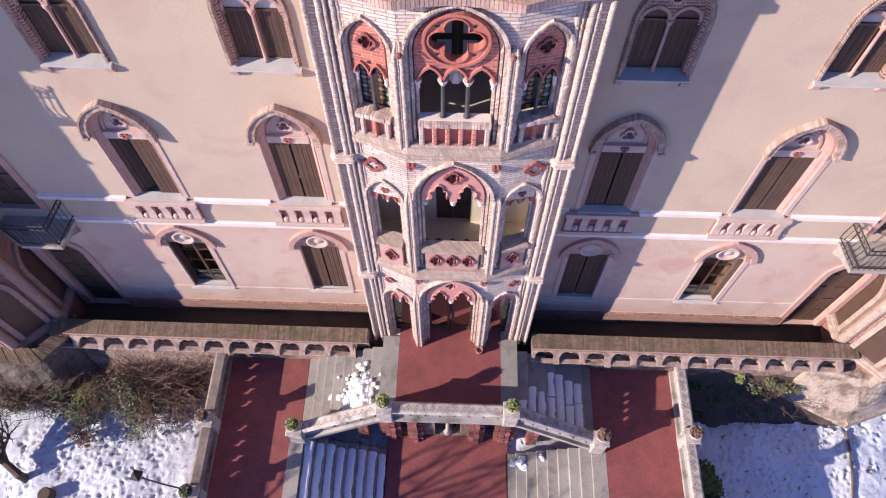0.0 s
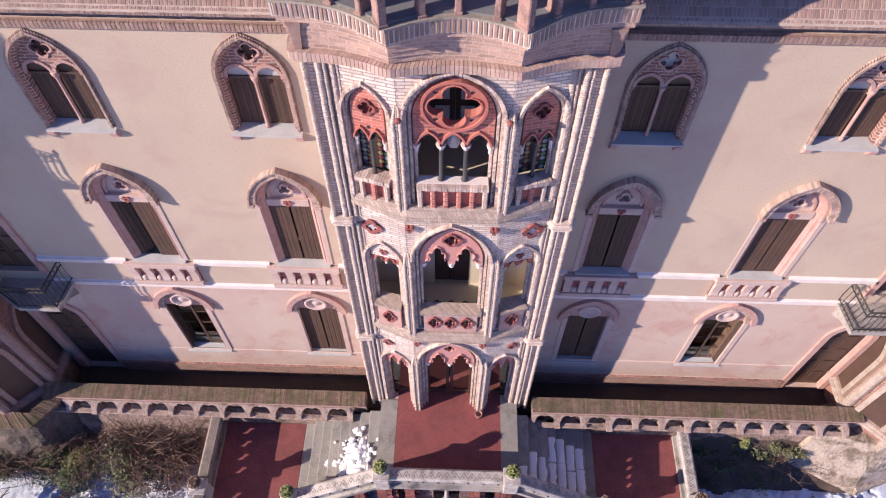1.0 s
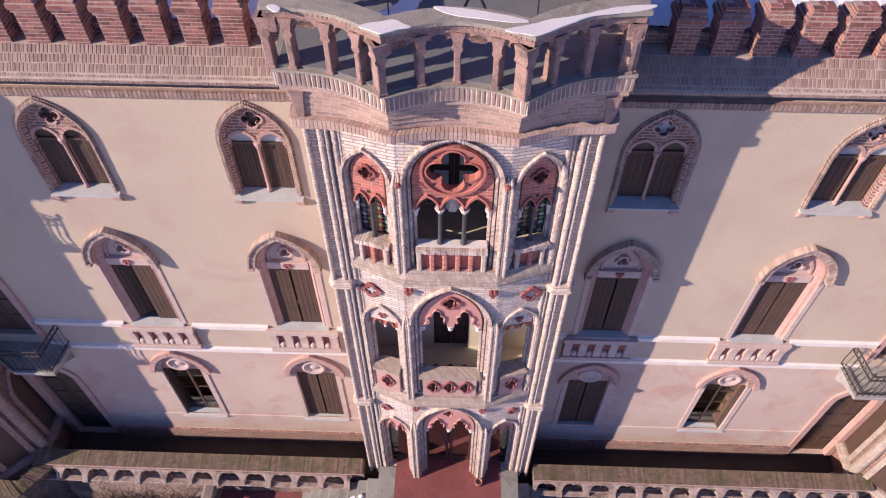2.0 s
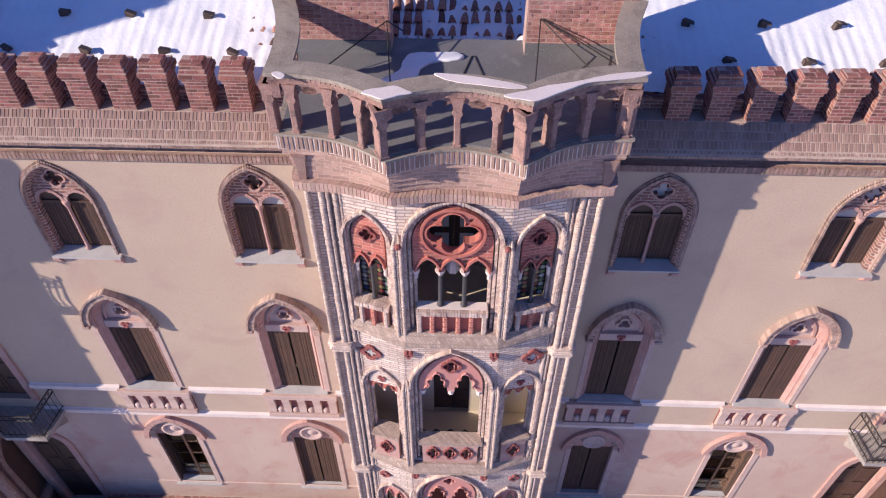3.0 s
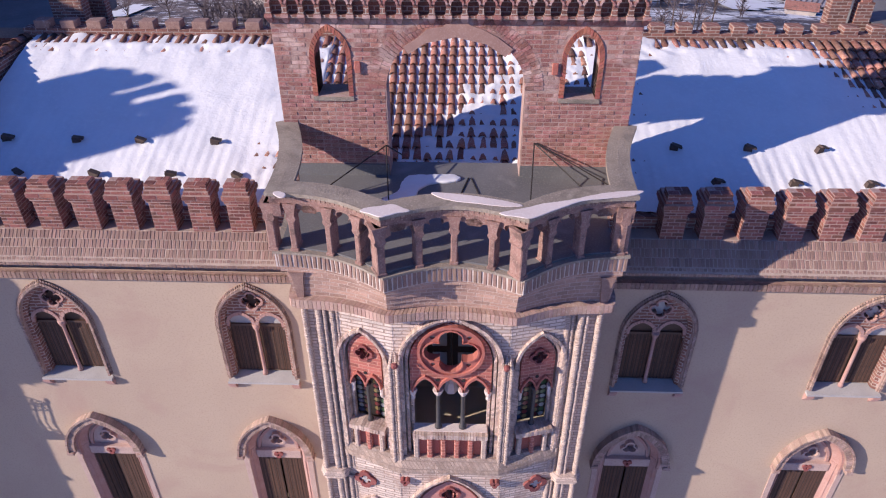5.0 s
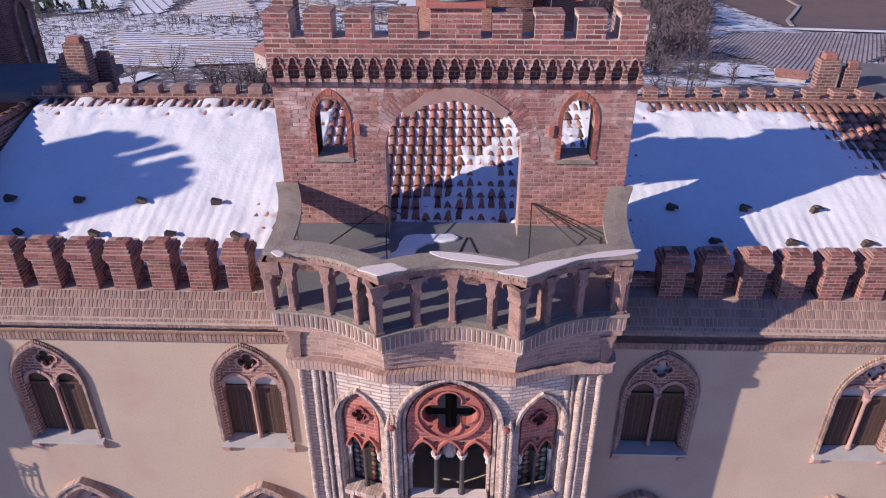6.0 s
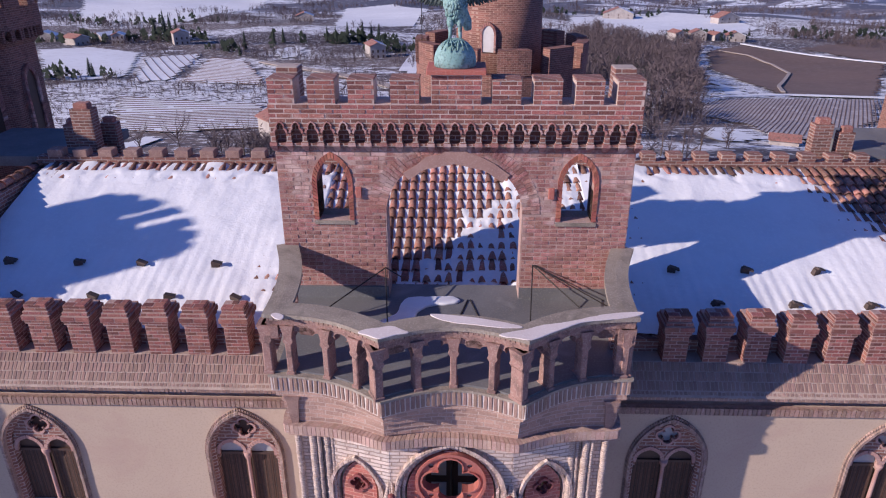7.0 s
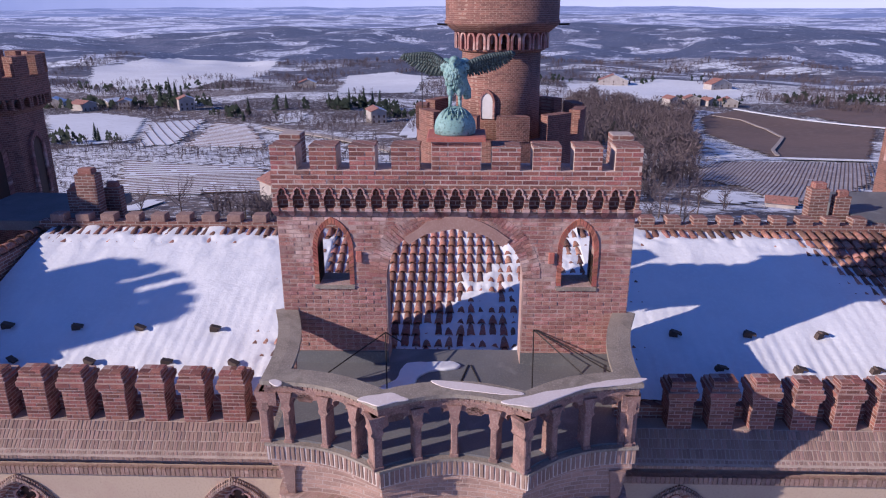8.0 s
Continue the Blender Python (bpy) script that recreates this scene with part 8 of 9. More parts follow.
# ---- ground: garden, castle hill, valley and plain ----
DROPS = ((0, 24), (30, 24), (60, 30), (160, 45), (250, 58), (500, 75), (900, 85), (1500, 80), (2600, 68), (4960, 38))


def ground_z(x, y):
    d = math.hypot(x, y + 10)
    base = -18.0
    for (a, p), (b, q) in zip(DROPS, DROPS[1:]):
        if d <= b:
            base = 20 - (p + (q - p) * (d - a) / (b - a))
            break
    k = min(1.0, max(0.0, (d - 50) / 300))
    z = base + k * (2.5 * math.sin(x / 47 + 1.3) * math.cos(y / 61) + 4 * math.sin(x / 130 + 0.4) * math.sin(y / 170 + 2) + 6 * min(1.0, d / 1500) * math.sin(y / 240 + math.sin(x / 400)))
    z += 15.0 * math.exp(-((d - 1780) / 230) ** 2) * (0.75 + 0.45 * math.sin(x / 330.0 + 1.0) + 0.25 * math.sin(x / 97.0))
    swell = min(1.0, max(0.0, (d - 900) / 250)) * min(1.0, max(0.0, (2100 - d) / 350))
    if swell > 0:
        z += swell * (13 * noise.noise((x / 190, y / 190, 5.0)) + 7 * noise.noise((x / 75, y / 75, 9.0)))
    if d < 45:
        z += 0.12 * noise.noise((x * 0.7, y * 0.7, 0)) + 0.25 * noise.noise((x * 0.2, y * 0.2, 3))
    return z


def ring_sheet(r0, r1, grow, n, closed):
    radii, r = [], r0
    while r < r1 * 0.999:
        radii.append(r)
        r = min(r * grow + 0.12, r1)
    radii.append(r1)
    verts, faces = [], []
    for r in radii:
        for k in range(n):
            a = 2 * math.pi * k / n
            x, y = r * math.cos(a), r * math.sin(a) - 10
            verts.append((x, y, ground_z(x, y)))
    for i in range(len(radii) - 1):
        for k in range(n):
            a, b = i * n + k, i * n + (k + 1) % n
            faces.append((a, a + n, b + n, b))
    if closed:
        faces.append(tuple(range(n)))
    return Geo().add(verts, faces)


ground = thing("ground", "snowy castle garden and hilly winter farmland", "ground", ring_sheet(0.4, 820.0, 1.026, 460, True), LANDSCAPE, kind="structure", smooth=True)
# distance rings carry their haze in the material, more with each ring
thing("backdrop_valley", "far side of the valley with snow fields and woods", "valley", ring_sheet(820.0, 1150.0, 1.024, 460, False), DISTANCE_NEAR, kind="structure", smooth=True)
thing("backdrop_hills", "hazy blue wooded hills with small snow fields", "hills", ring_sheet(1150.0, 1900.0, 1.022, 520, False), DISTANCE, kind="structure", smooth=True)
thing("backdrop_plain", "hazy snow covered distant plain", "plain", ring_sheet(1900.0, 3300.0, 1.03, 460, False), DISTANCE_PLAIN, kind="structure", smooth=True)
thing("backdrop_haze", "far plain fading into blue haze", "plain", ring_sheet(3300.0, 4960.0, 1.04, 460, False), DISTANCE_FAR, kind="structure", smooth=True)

# upright glowing band added in place of haze over the plain
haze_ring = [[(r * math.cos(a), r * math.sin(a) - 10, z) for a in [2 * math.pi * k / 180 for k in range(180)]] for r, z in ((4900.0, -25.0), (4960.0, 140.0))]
thing("backdrop_horizon", "glowing pale blue band standing in for horizon haze", "haze", Geo().loft(haze_ring, False, False), HAZE, kind="structure")


def in_poly(points, x, y):
    hit, j = False, len(points) - 1
    for i in range(len(points)):
        (a, b), (c, e) = points[i], points[j]
        if (b > y) != (e > y) and x < (c - a) * (y - b) / (e - b) + a:
            hit = not hit
        j = i
    return hit


def field(name, label, category, poly, material, lift=0.4, rows=None, cell=3.5):
    """A field draped on the ground, with vine rows along an angle where rows = (degrees, spacing, height)."""
    xs, ys = [p[0] for p in poly], [p[1] for p in poly]
    nx, ny = max(4, int((max(xs) - min(xs)) / cell)), max(4, int((max(ys) - min(ys)) / cell))
    grid, verts, faces = {}, [], []
    for i in range(nx + 1):
        for j in range(ny + 1):
            x, y = min(xs) + (max(xs) - min(xs)) * i / nx, min(ys) + (max(ys) - min(ys)) * j / ny
            if in_poly(poly, x + cell * 0.5 * noise.noise((x / 9, y / 9, 1)), y + cell * 0.5 * noise.noise((x / 9, y / 9, 7))):
                grid[i, j] = len(verts)
                verts.append((x, y, ground_z(x, y) + lift))
    faces = [(grid[i, j], grid[i + 1, j], grid[i + 1, j + 1], grid[i, j + 1]) for i in range(nx) for j in range(ny)
             if all(k in grid for k in ((i, j), (i + 1, j), (i + 1, j + 1), (i, j + 1)))]
    f = thing(name, label, category, Geo().add(verts, faces), material, kind="structure", smooth=True)
    if rows:
        ang, gap, high = rows
        u = Vector((math.cos(radians(ang)), math.sin(radians(ang))))
        v = Vector((-u.y, u.x))
        c = Vector((sum(xs) / len(xs), sum(ys) / len(ys)))
        reach = max(max(xs) - min(xs), max(ys) - min(ys))
        g = Geo()
        k = -reach
        while k < reach:
            run = []
            s = -reach
            while s < reach:
                p = c + u * s + v * k
                if in_poly(poly, p.x, p.y):
                    run.append(p)
                elif len(run) > 1:
                    break
                else:
                    run = []
                s += cell * 0.7
            for a, b in zip(run, run[1:]):
                if rng.random() < 0.03:
                    continue
                w = v * 0.15
                za, zb = ground_z(a.x, a.y) + lift, ground_z(b.x, b.y) + lift
                g.loft([[(p.x - w.x, p.y - w.y, z), (p.x + w.x, p.y + w.y, z), (p.x + w.x, p.y + w.y, z + high), (p.x - w.x, p.y - w.y, z + high)] for p, z in ((a, za), (b, zb))])
            k += gap
        tagged(part("vine_rows", g, TWIG, f), kind="stuff")
    return f


field("field_snow", "open snow covered field", "field", [(-266, 427), (-237, 446), (-195, 422), (-160, 326), (-174, 300), (-209, 333)], SNOW_FIELD)
field("field_vines", "snowy vineyard with dark rows", "vineyard", [(-150, 299), (-185, 399), (-161, 430), (-132, 306)], SNOW_FIELD, rows=(-62, 4.6, 0.2))
field("field_vines", "snowy vineyard with dark rows", "vineyard", [(-128, 301), (-151, 412), (-121, 391), (-81, 284)], SNOW_FIELD, rows=(-28, 4.8, 0.2))
field("field_vines", "terraced snowy vineyard with close dark rows", "vineyard", [(-102, 180), (-135, 260), (-111, 248), (-70, 238), (-53, 177), (-78, 169)], SNOW_FIELD, rows=(8, 4.6, 0.2), cell=3.0)
field("field_snow", "snow strip below the vineyard", "field", [(-88, 152), (-80, 170), (-73, 157), (-78, 134)], SNOW_FIELD, cell=3.0)
field("field_brown", "bare brown winter hillside field", "field", [(166, 494), (205, 528), (259, 433), (172, 282), (132, 281), (141, 345), (145, 421)], BROWN_FIELD)
field("field_brown", "brown slope with scattered scrub", "field", [(240, 520), (330, 600), (420, 480), (300, 380), (262, 430)], BROWN_FIELD)
field("field_vines", "snow dusted vineyard with rows down the slope", "vineyard", [(78, 240), (102, 269), (172, 282), (134, 215), (79, 155), (85, 199)], SNOW_THIN, rows=(62, 1.3, 0.10), cell=3.0)
field("field_snow", "snow at the edge of the brown field", "field", [(128, 370), (123, 285), (104, 275)], SNOW_FIELD, cell=4.0)
field("field_snow", "snow strip above the parapet", "field", [(73, 204), (80, 170), (67, 154), (60, 165)], SNOW_FIELD, cell=3.0)
field("field_snow", "wide snow covered valley fields", "field", [(108, 757), (226, 822), (261, 775), (270, 657), (204, 567), (139, 528), (92, 633)], SNOW_FIELD)
field("field_snow", "snow covered valley field", "field", [(-107, 571), (-145, 870), (-88, 916), (-41, 845), (-41, 628)], SNOW_FIELD)
field("field_snow", "rolling snow covered fields", "field", [(-374, 674), (-489, 921), (-450, 1110), (-283, 1120), (-241, 786), (-255, 625)], SNOW_FIELD, cell=6)
field("field_snow", "small snow covered field", "field", [(-125, 447), (-107, 476), (-95, 416), (-106, 398)], SNOW_FIELD, cell=4)
field("field_snow", "small snow covered meadow", "field", [(-36, 334), (-31, 447), (-18, 440), (-22, 315)], SNOW_FIELD, cell=4)


def lane(points, wide, material, label):
    g, rings = Geo(), []
    pts = even([Vector(p) for p in points], 40)
    for i, p in enumerate(pts):
        d = (pts[min(i + 1, 40)] - pts[max(i - 1, 0)]).normalized()
        n2 = Vector((-d.y, d.x)) * wide / 2
        rings.append([(p.x - n2.x, p.y - n2.y, ground_z(p.x, p.y) + 0.7), (p.x + n2.x, p.y + n2.y, ground_z(p.x, p.y) + 0.7), (p.x + n2.x, p.y + n2.y, ground_z(p.x, p.y) + 1.1), (p.x - n2.x, p.y - n2.y, ground_z(p.x, p.y) + 1.1)])
    return thing("road", label, "road", g.loft(rings), material, kind="structure")


lane([(177, 495), (191, 477), (192, 440), (185, 399), (150, 330), (138, 297)], 1.7, TRACK, "pale dirt track over the brown field")
lane([(205, 530), (232, 480), (262, 430)], 3.5, SNOW_FIELD, "snowy lane along the field edge")
lane([(-112, 385), (-80, 345), (-46, 303), (-20, 270)], 5.0, TRACK, "pale country road between the hedges")
lane([(102, 271), (135, 284), (175, 286)], 2.2, SNOW_FIELD, "snowy lane between field and vineyard")


# ---- trees ----
def bare(g, x, y, z, h, rnd, n, fat=1.0):
    """A leafless tree: a tapered trunk and many thin twigs that fan upwards."""
    w = h * 0.022
    g.add([(x - w, y, z), (x + w, y, z), (x, y + w, z), (x, y, z + h * 0.7)], [(0, 1, 3), (1, 2, 3), (2, 0, 3)])
    for _ in range(n):
        a, up = rnd.uniform(0, 6.283), rnd.uniform(0.12, 0.6) * h
        out = rnd.uniform(0.12, 0.42) * h * (1.1 - up / h * 0.8)
        top = min(h * 1.05, up + rnd.uniform(0.18, 0.5) * h)
        t = h * rnd.uniform(0.006, 0.014) * fat
        cx, cy = out * math.cos(a), out * math.sin(a)
        g.add([(x - t * math.sin(a), y + t * math.cos(a), z + up), (x + t * math.sin(a), y - t * math.cos(a), z + up), (x + cx, y + cy, z + top)], [(0, 1, 2)])
        for _ in range(2):
            q = rnd.uniform(0.4, 0.9)
            px, py, pz = x + cx * q, y + cy * q, z + up + (top - up) * q
            b = a + rnd.uniform(-1.3, 1.3)
            ln = h * rnd.uniform(0.08, 0.2)
            g.add([(px, py, pz - t), (px, py, pz + t), (px + ln * math.cos(b), py + ln * math.sin(b), pz + ln * rnd.uniform(0.3, 1.0))], [(0, 1, 2)])


def conifer(g, x, y, z, h, rnd):
    for k in range(9):
        u = k / 9
        r = h * 0.17 * (1 - u) + 0.15
        n = 9
        turn = rnd.uniform(0, 6.28)
        for j in range(n):
            a = turn + 6.283 * j / n
            rr = r * rnd.uniform(0.75, 1.2)
            zz = z + h * (0.08 + 0.92 * u)
            g.add([(x, y, zz + h * 0.13), (x + rr * math.cos(a - 0.3), y + rr * math.sin(a - 0.3), zz), (x + rr * 1.1 * math.cos(a), y + rr * 1.1 * math.sin(a), zz - h * 0.04), (x + rr * math.cos(a + 0.3), y + rr * math.sin(a + 0.3), zz)], [(0, 1, 2), (0, 2, 3)])


rnd = random.Random(5)
CLEAR = [[(-266, 427), (-237, 446), (-195, 422), (-160, 326), (-174, 300), (-209, 333)], [(-190, 399), (-161, 430), (-121, 391), (-81, 284), (-150, 295)], [(-102, 180), (-135, 260), (-70, 238), (-53, 177), (-78, 169)],
         [(166, 494), (205, 528), (259, 433), (172, 282), (132, 281), (145, 421)], [(78, 240), (102, 269), (172, 282), (134, 215), (79, 155)], [(108, 757), (226, 822), (270, 657), (204, 567), (92, 633)], [(-107, 571), (-145, 870), (-41, 845), (-41, 628)],
         [(-374, 674), (-489, 921), (-450, 1110), (-283, 1120), (-241, 786)], [(128, 370), (123, 285), (104, 275)]]


def wood(name, label, poly, count, h0, h1, twigs, mat, clump=0.0, fat=1.5):
    g, made = Geo(), 0
    xs, ys = [p[0] for p in poly], [p[1] for p in poly]
    for _ in range(count * 6):
        x, y = rnd.uniform(min(xs), max(xs)), rnd.uniform(min(ys), max(ys))
        if not in_poly(poly, x, y) or any(in_poly(c, x, y) for c in CLEAR) or noise.noise((x / 40, y / 40, 2.0)) < clump:
            continue
        bare(g, x, y, ground_z(x, y) - 0.3, rnd.uniform(h0, h1), rnd, twigs, fat)
        made += 1
        if made >= count:
            break
    return thing(name, label, "woods", g, mat, kind="stuff")


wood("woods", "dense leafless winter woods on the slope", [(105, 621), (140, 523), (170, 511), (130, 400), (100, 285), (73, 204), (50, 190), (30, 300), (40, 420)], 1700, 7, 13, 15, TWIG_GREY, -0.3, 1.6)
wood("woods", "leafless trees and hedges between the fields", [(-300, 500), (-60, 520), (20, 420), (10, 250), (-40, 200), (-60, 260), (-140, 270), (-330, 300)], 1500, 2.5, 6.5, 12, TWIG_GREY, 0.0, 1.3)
wood("woods", "leafless scrub on the hillside", [(-190, 300), (-60, 290), (-40, 190), (-130, 150), (-170, 190)], 1000, 1.2, 2.6, 11, TWIG_RED, -0.15, 1.4)
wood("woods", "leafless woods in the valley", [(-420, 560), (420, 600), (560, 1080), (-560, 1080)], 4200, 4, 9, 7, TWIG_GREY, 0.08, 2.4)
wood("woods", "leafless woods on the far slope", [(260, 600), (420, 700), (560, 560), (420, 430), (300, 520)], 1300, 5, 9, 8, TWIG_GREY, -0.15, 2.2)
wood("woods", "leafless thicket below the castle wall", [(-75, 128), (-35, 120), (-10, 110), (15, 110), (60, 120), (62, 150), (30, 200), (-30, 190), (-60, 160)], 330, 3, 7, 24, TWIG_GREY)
for x, y, h in ((-60, 132, 11), (-50, 126, 9.5), (-71, 137, 8), (-44, 125, 10), (41, 131, 11), (46, 133, 12), (52, 140, 9), (-82, 146, 8), (-33, 122, 9)):
    t = thing("bare_tree", "leafless winter tree behind the castle", "tree", group="bare trees")
    z = ground_z(x, y)
    part("trunk", Geo().tube([(x, y, z - 0.3), (x + 0.1, y, z + h * 0.25), (x - 0.1, y, z + h * 0.5)], 0.16, 7, 0.07), BARK, t)
    g = Geo()
    for k in range(14):
        a = rnd.uniform(0, 6.28)
        p0 = Vector((x, y, z + h * rnd.uniform(0.2, 0.5)))
        p1 = p0 + Vector((math.cos(a) * h * 0.22, math.sin(a) * h * 0.22, h * rnd.uniform(0.15, 0.3)))
        p2 = p1 + Vector((math.cos(a + 0.5) * h * 0.10, math.sin(a + 0.5) * h * 0.10, h * rnd.uniform(0.1, 0.25)))
        g.tube([p0, p1, p2], 0.06, 4, 0.02)
        for _ in range(16):
            s = p0.lerp(p1, rnd.random()) if rnd.random() < 0.5 else p1.lerp(p2, rnd.random())
            e = s + Vector((rnd.gauss(0, 0.5), rnd.gauss(0, 0.5), rnd.uniform(0.2, 1.1))) * h * 0.12
            g.add([s + Vector((0.025, 0, 0)), s - Vector((0.025, 0, 0)), e], [(0, 1, 2)])
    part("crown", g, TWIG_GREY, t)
for x, y, h in ((-220, 500, 16), (-214, 503, 19), (-207, 496, 17), (-197, 482, 14), (-148, 473, 9), (-129, 476, 11), (-124, 483, 10), (-88, 484, 12), (-80, 486, 15), (-72, 502, 14), (-66, 505, 12), (-60, 498, 13), (-50, 471, 9), (-179, 325, 9), (-176, 322, 7), (-135, 419, 7), (-95, 490, 11)):
    t = thing("conifer", "dark green conifer among the farm fields", "tree", group="conifers")
    z = ground_z(x, y)
    part("trunk", Geo().tube([(x, y, z - 0.3), (x, y, z + h * 0.4)], 0.25, 6, 0.12), BARK, t)
    g = Geo()
    conifer(g, x, y, z, h, rnd)
    part("crown", g, LEAF_DARK, t)


# dark evergreen clumps round the farms
for cx, cy, n, sx, sy in ((-255, 475, 34, 40, 16), (-205, 492, 40, 26, 14), (-75, 492, 36, 34, 12), (-48, 425, 20, 16, 18), (-140, 440, 14, 22, 10), (-190, 312, 16, 18, 8), (180, 560, 22, 26, 8), (80, 330, 40, 18, 50), (150, 780, 30, 90, 14), (-300, 640, 30, 60, 14), (320, 610, 40, 60, 20)):
    g = Geo()
    for _ in range(n):
        x, y = rnd.gauss(cx, sx * 0.6), rnd.gauss(cy, sy * 0.6)
        h = rnd.uniform(4, 9)
        z = ground_z(x, y)
        for _ in range(10):
            a, q = rnd.uniform(0, 6.28), rnd.random()
            px, py, pz = x + h * 0.28 * q * math.cos(a), y + h * 0.28 * q * math.sin(a), z + h * rnd.uniform(0.15, 0.85)
            w = h * rnd.uniform(0.12, 0.22)
            g.add([(px - w, py, pz - w * 0.6), (px + w, py, pz - w * 0.6), (px, py + w, pz - w * 0.4), (px, py, pz + w * 1.2)], [(0, 1, 3), (1, 2, 3), (2, 0, 3), (0, 2, 1)])
    thing("evergreen_clump", "dark evergreen trees round the farm", "trees", g, LEAF_DARK, kind="stuff")


# ---- farm houses ----
def house(x, y, w, d, h, turn, roof_mat, label):
    z = ground_z(x, y) - 0.5
    ob = thing("farm_house", label, "house", at=Matrix.Translation((x, y, z)) @ Matrix.Rotation(radians(turn), 4, "Z"), group="farm houses")
    part("wall", Geo().prism([(-w / 2, 0), (w / 2, 0), (w / 2, h), (0, h + w * 0.2), (-w / 2, h)], -d / 2, d / 2), HOUSE_WALL, ob)
    e = 0.5
    for s in (-1, 1):
        part("roof", Geo().loft([[(0, yy, h + w * 0.2 + 0.1), (s * (w / 2 + e), yy, h - e * 0.4 + 0.1), (s * (w / 2 + e), yy, h - e * 0.4 + 0.4), (0, yy, h + w * 0.2 + 0.4)] for yy in (-d / 2 - e, d / 2 + e)]), roof_mat if s < 0 else SNOW, ob)
    for k in range(3):
        for fl in range(max(1, int(h / 3))):
            xx = -w / 2 + w * (k + 0.5) / 3
            wd = part("window", Geo().box(xx - 0.5, xx + 0.5, -d / 2 - 0.06, -d / 2 + 0.02, 1.0 + fl * 2.9, 2.5 + fl * 2.9), WOOD_DARK, ob)
            part("sill", Geo().box(xx - 0.6, xx + 0.6, -d / 2 - 0.16, -d / 2 + 0.02, 0.88 + fl * 2.9, 0.995 + fl * 2.9), HOUSE_WALL, wd)
    return ob


for x, y, w, d, h, turn, lab in ((-51, 402, 9, 14, 7.5, 20, "white farm house with a red tiled roof"), (-257, 462, 10, 14, 5, 60, "farm house with a snowy roof"), (-290, 485, 14, 9, 5, 10, "farm building with a snowy roof"), (-246, 480, 9, 12, 5, -30, "farm house with a snowy roof"),
                                 (-232, 470, 8, 8, 6, 15, "pale farm house by the field"), (162, 548, 9, 12, 6, 15, "pale hilltop farm house"), (178, 550, 12, 8, 6, 0, "pale hilltop farm house"), (192, 552, 9, 9, 5, 30, "small barn on the hilltop"), (207, 551, 14, 8, 5, -5, "long hilltop farm building"),
                                 (-145, 651, 16, 10, 5, 10, "grey barn in the valley"), (-190, 470, 10, 9, 8, 30, "house among the trees"), (79, 160, 4.5, 6.5, 2.0, 70, "low house with a snowy red roof"), (250, 700, 24, 12, 6, 20, "long barn in the valley"), (160, 760, 30, 14, 6, -8, "large pale barn in the valley"), (-46, 160, 7, 8, 5.5, 40, "house with a brown roof behind the trees")):
    house(x, y, w, d, h, turn, TILE_LOOSE, lab)

# ---- planting and fittings in front of the parapet ----
def tangle(cx, cy, z, rx, ry, h, n, seed, label, mat):
    """A leafless shrub: many arching thin stems from a few stools."""
    r = random.Random(seed)
    ob = thing("bare_shrub", label, "shrub", group="bare shrubs")
    stems, twigs = Geo(), Geo()
    for _ in range(n):
        bx, by = cx + r.gauss(0, 0.42) * rx, cy + r.gauss(0, 0.42) * ry
        a = r.uniform(0, 6.283)
        ln = r.uniform(0.5, 1.0) * h
        p0 = Vector((bx, by, z))
        p1 = p0 + Vector((math.cos(a) * ln * 0.3, math.sin(a) * ln * 0.3, ln * 0.65))
        p2 = p1 + Vector((math.cos(a + 0.3) * ln * 0.42, math.sin(a + 0.3) * ln * 0.42, ln * 0.22))
        p3 = p2 + Vector((math.cos(a + 0.6) * ln * 0.34, math.sin(a + 0.6) * ln * 0.34, -ln * 0.12))
        stems.tube([p0, p1, p2, p3], 0.014, 4, 0.005)
        for _ in range(5):
            s = (p1.lerp(p2, r.random()) if r.random() < 0.6 else p2.lerp(p3, r.random()))
            e = s + Vector((r.gauss(0, 1), r.gauss(0, 1), r.gauss(0.3, 0.6))) * 0.22
            twigs.tube([s, e], 0.006, 3, 0.002)
    tagged(part("stem_tangle", stems, mat, ob), kind="stuff")
    tagged(part("twig_tangle", twigs, mat, ob), kind="stuff")
    return ob


def bush(cx, cy, z, r, n, size, mat, seed, label, flat=0.8):
    rnd2 = random.Random(seed)
    ob = thing("evergreen_bush", label, "bush", group="evergreen bushes")
    g = Geo()
    for _ in range(9):
        d = Vector((rnd2.gauss(0, 0.5), rnd2.gauss(0, 0.5), abs(rnd2.gauss(0.2, 0.4)))) * r
        leaves(g, (cx + d.x, cy + d.y, z + r * 0.55 + d.z * flat), r * 0.55, n // 9, size, rnd2, flat)
    part("foliage", g, mat, ob)
    st = Geo()
    for k in range(6):
        a = k * 1.05
        st.tube([(cx, cy, z - 0.1), (cx + 0.3 * r * math.cos(a), cy + 0.3 * r * math.sin(a), z + r * 0.7)], 0.02, 5, 0.008)
    part("stem", st, BARK, ob)
    return ob


tangle(-10.2, -2.35, -3.9, 2.0, 0.8, 1.9, 230, 1, "dense tangle of leafless brown shrub branches", TWIG)
tangle(-8.7, -2.2, -3.9, 0.9, 0.6, 1.5, 90, 2, "leafless shrub beside the stone balustrade", TWIG)
tangle(-9.6, -3.2, -3.9, 1.2, 0.6, 1.2, 110, 3, "low leafless brown shrub in the snow", TWIG_RED)
tangle(-11.8, -2.0, -3.9, 0.9, 0.5, 1.7, 70, 4, "leafless climbing shrub on the wall foot", TWIG)
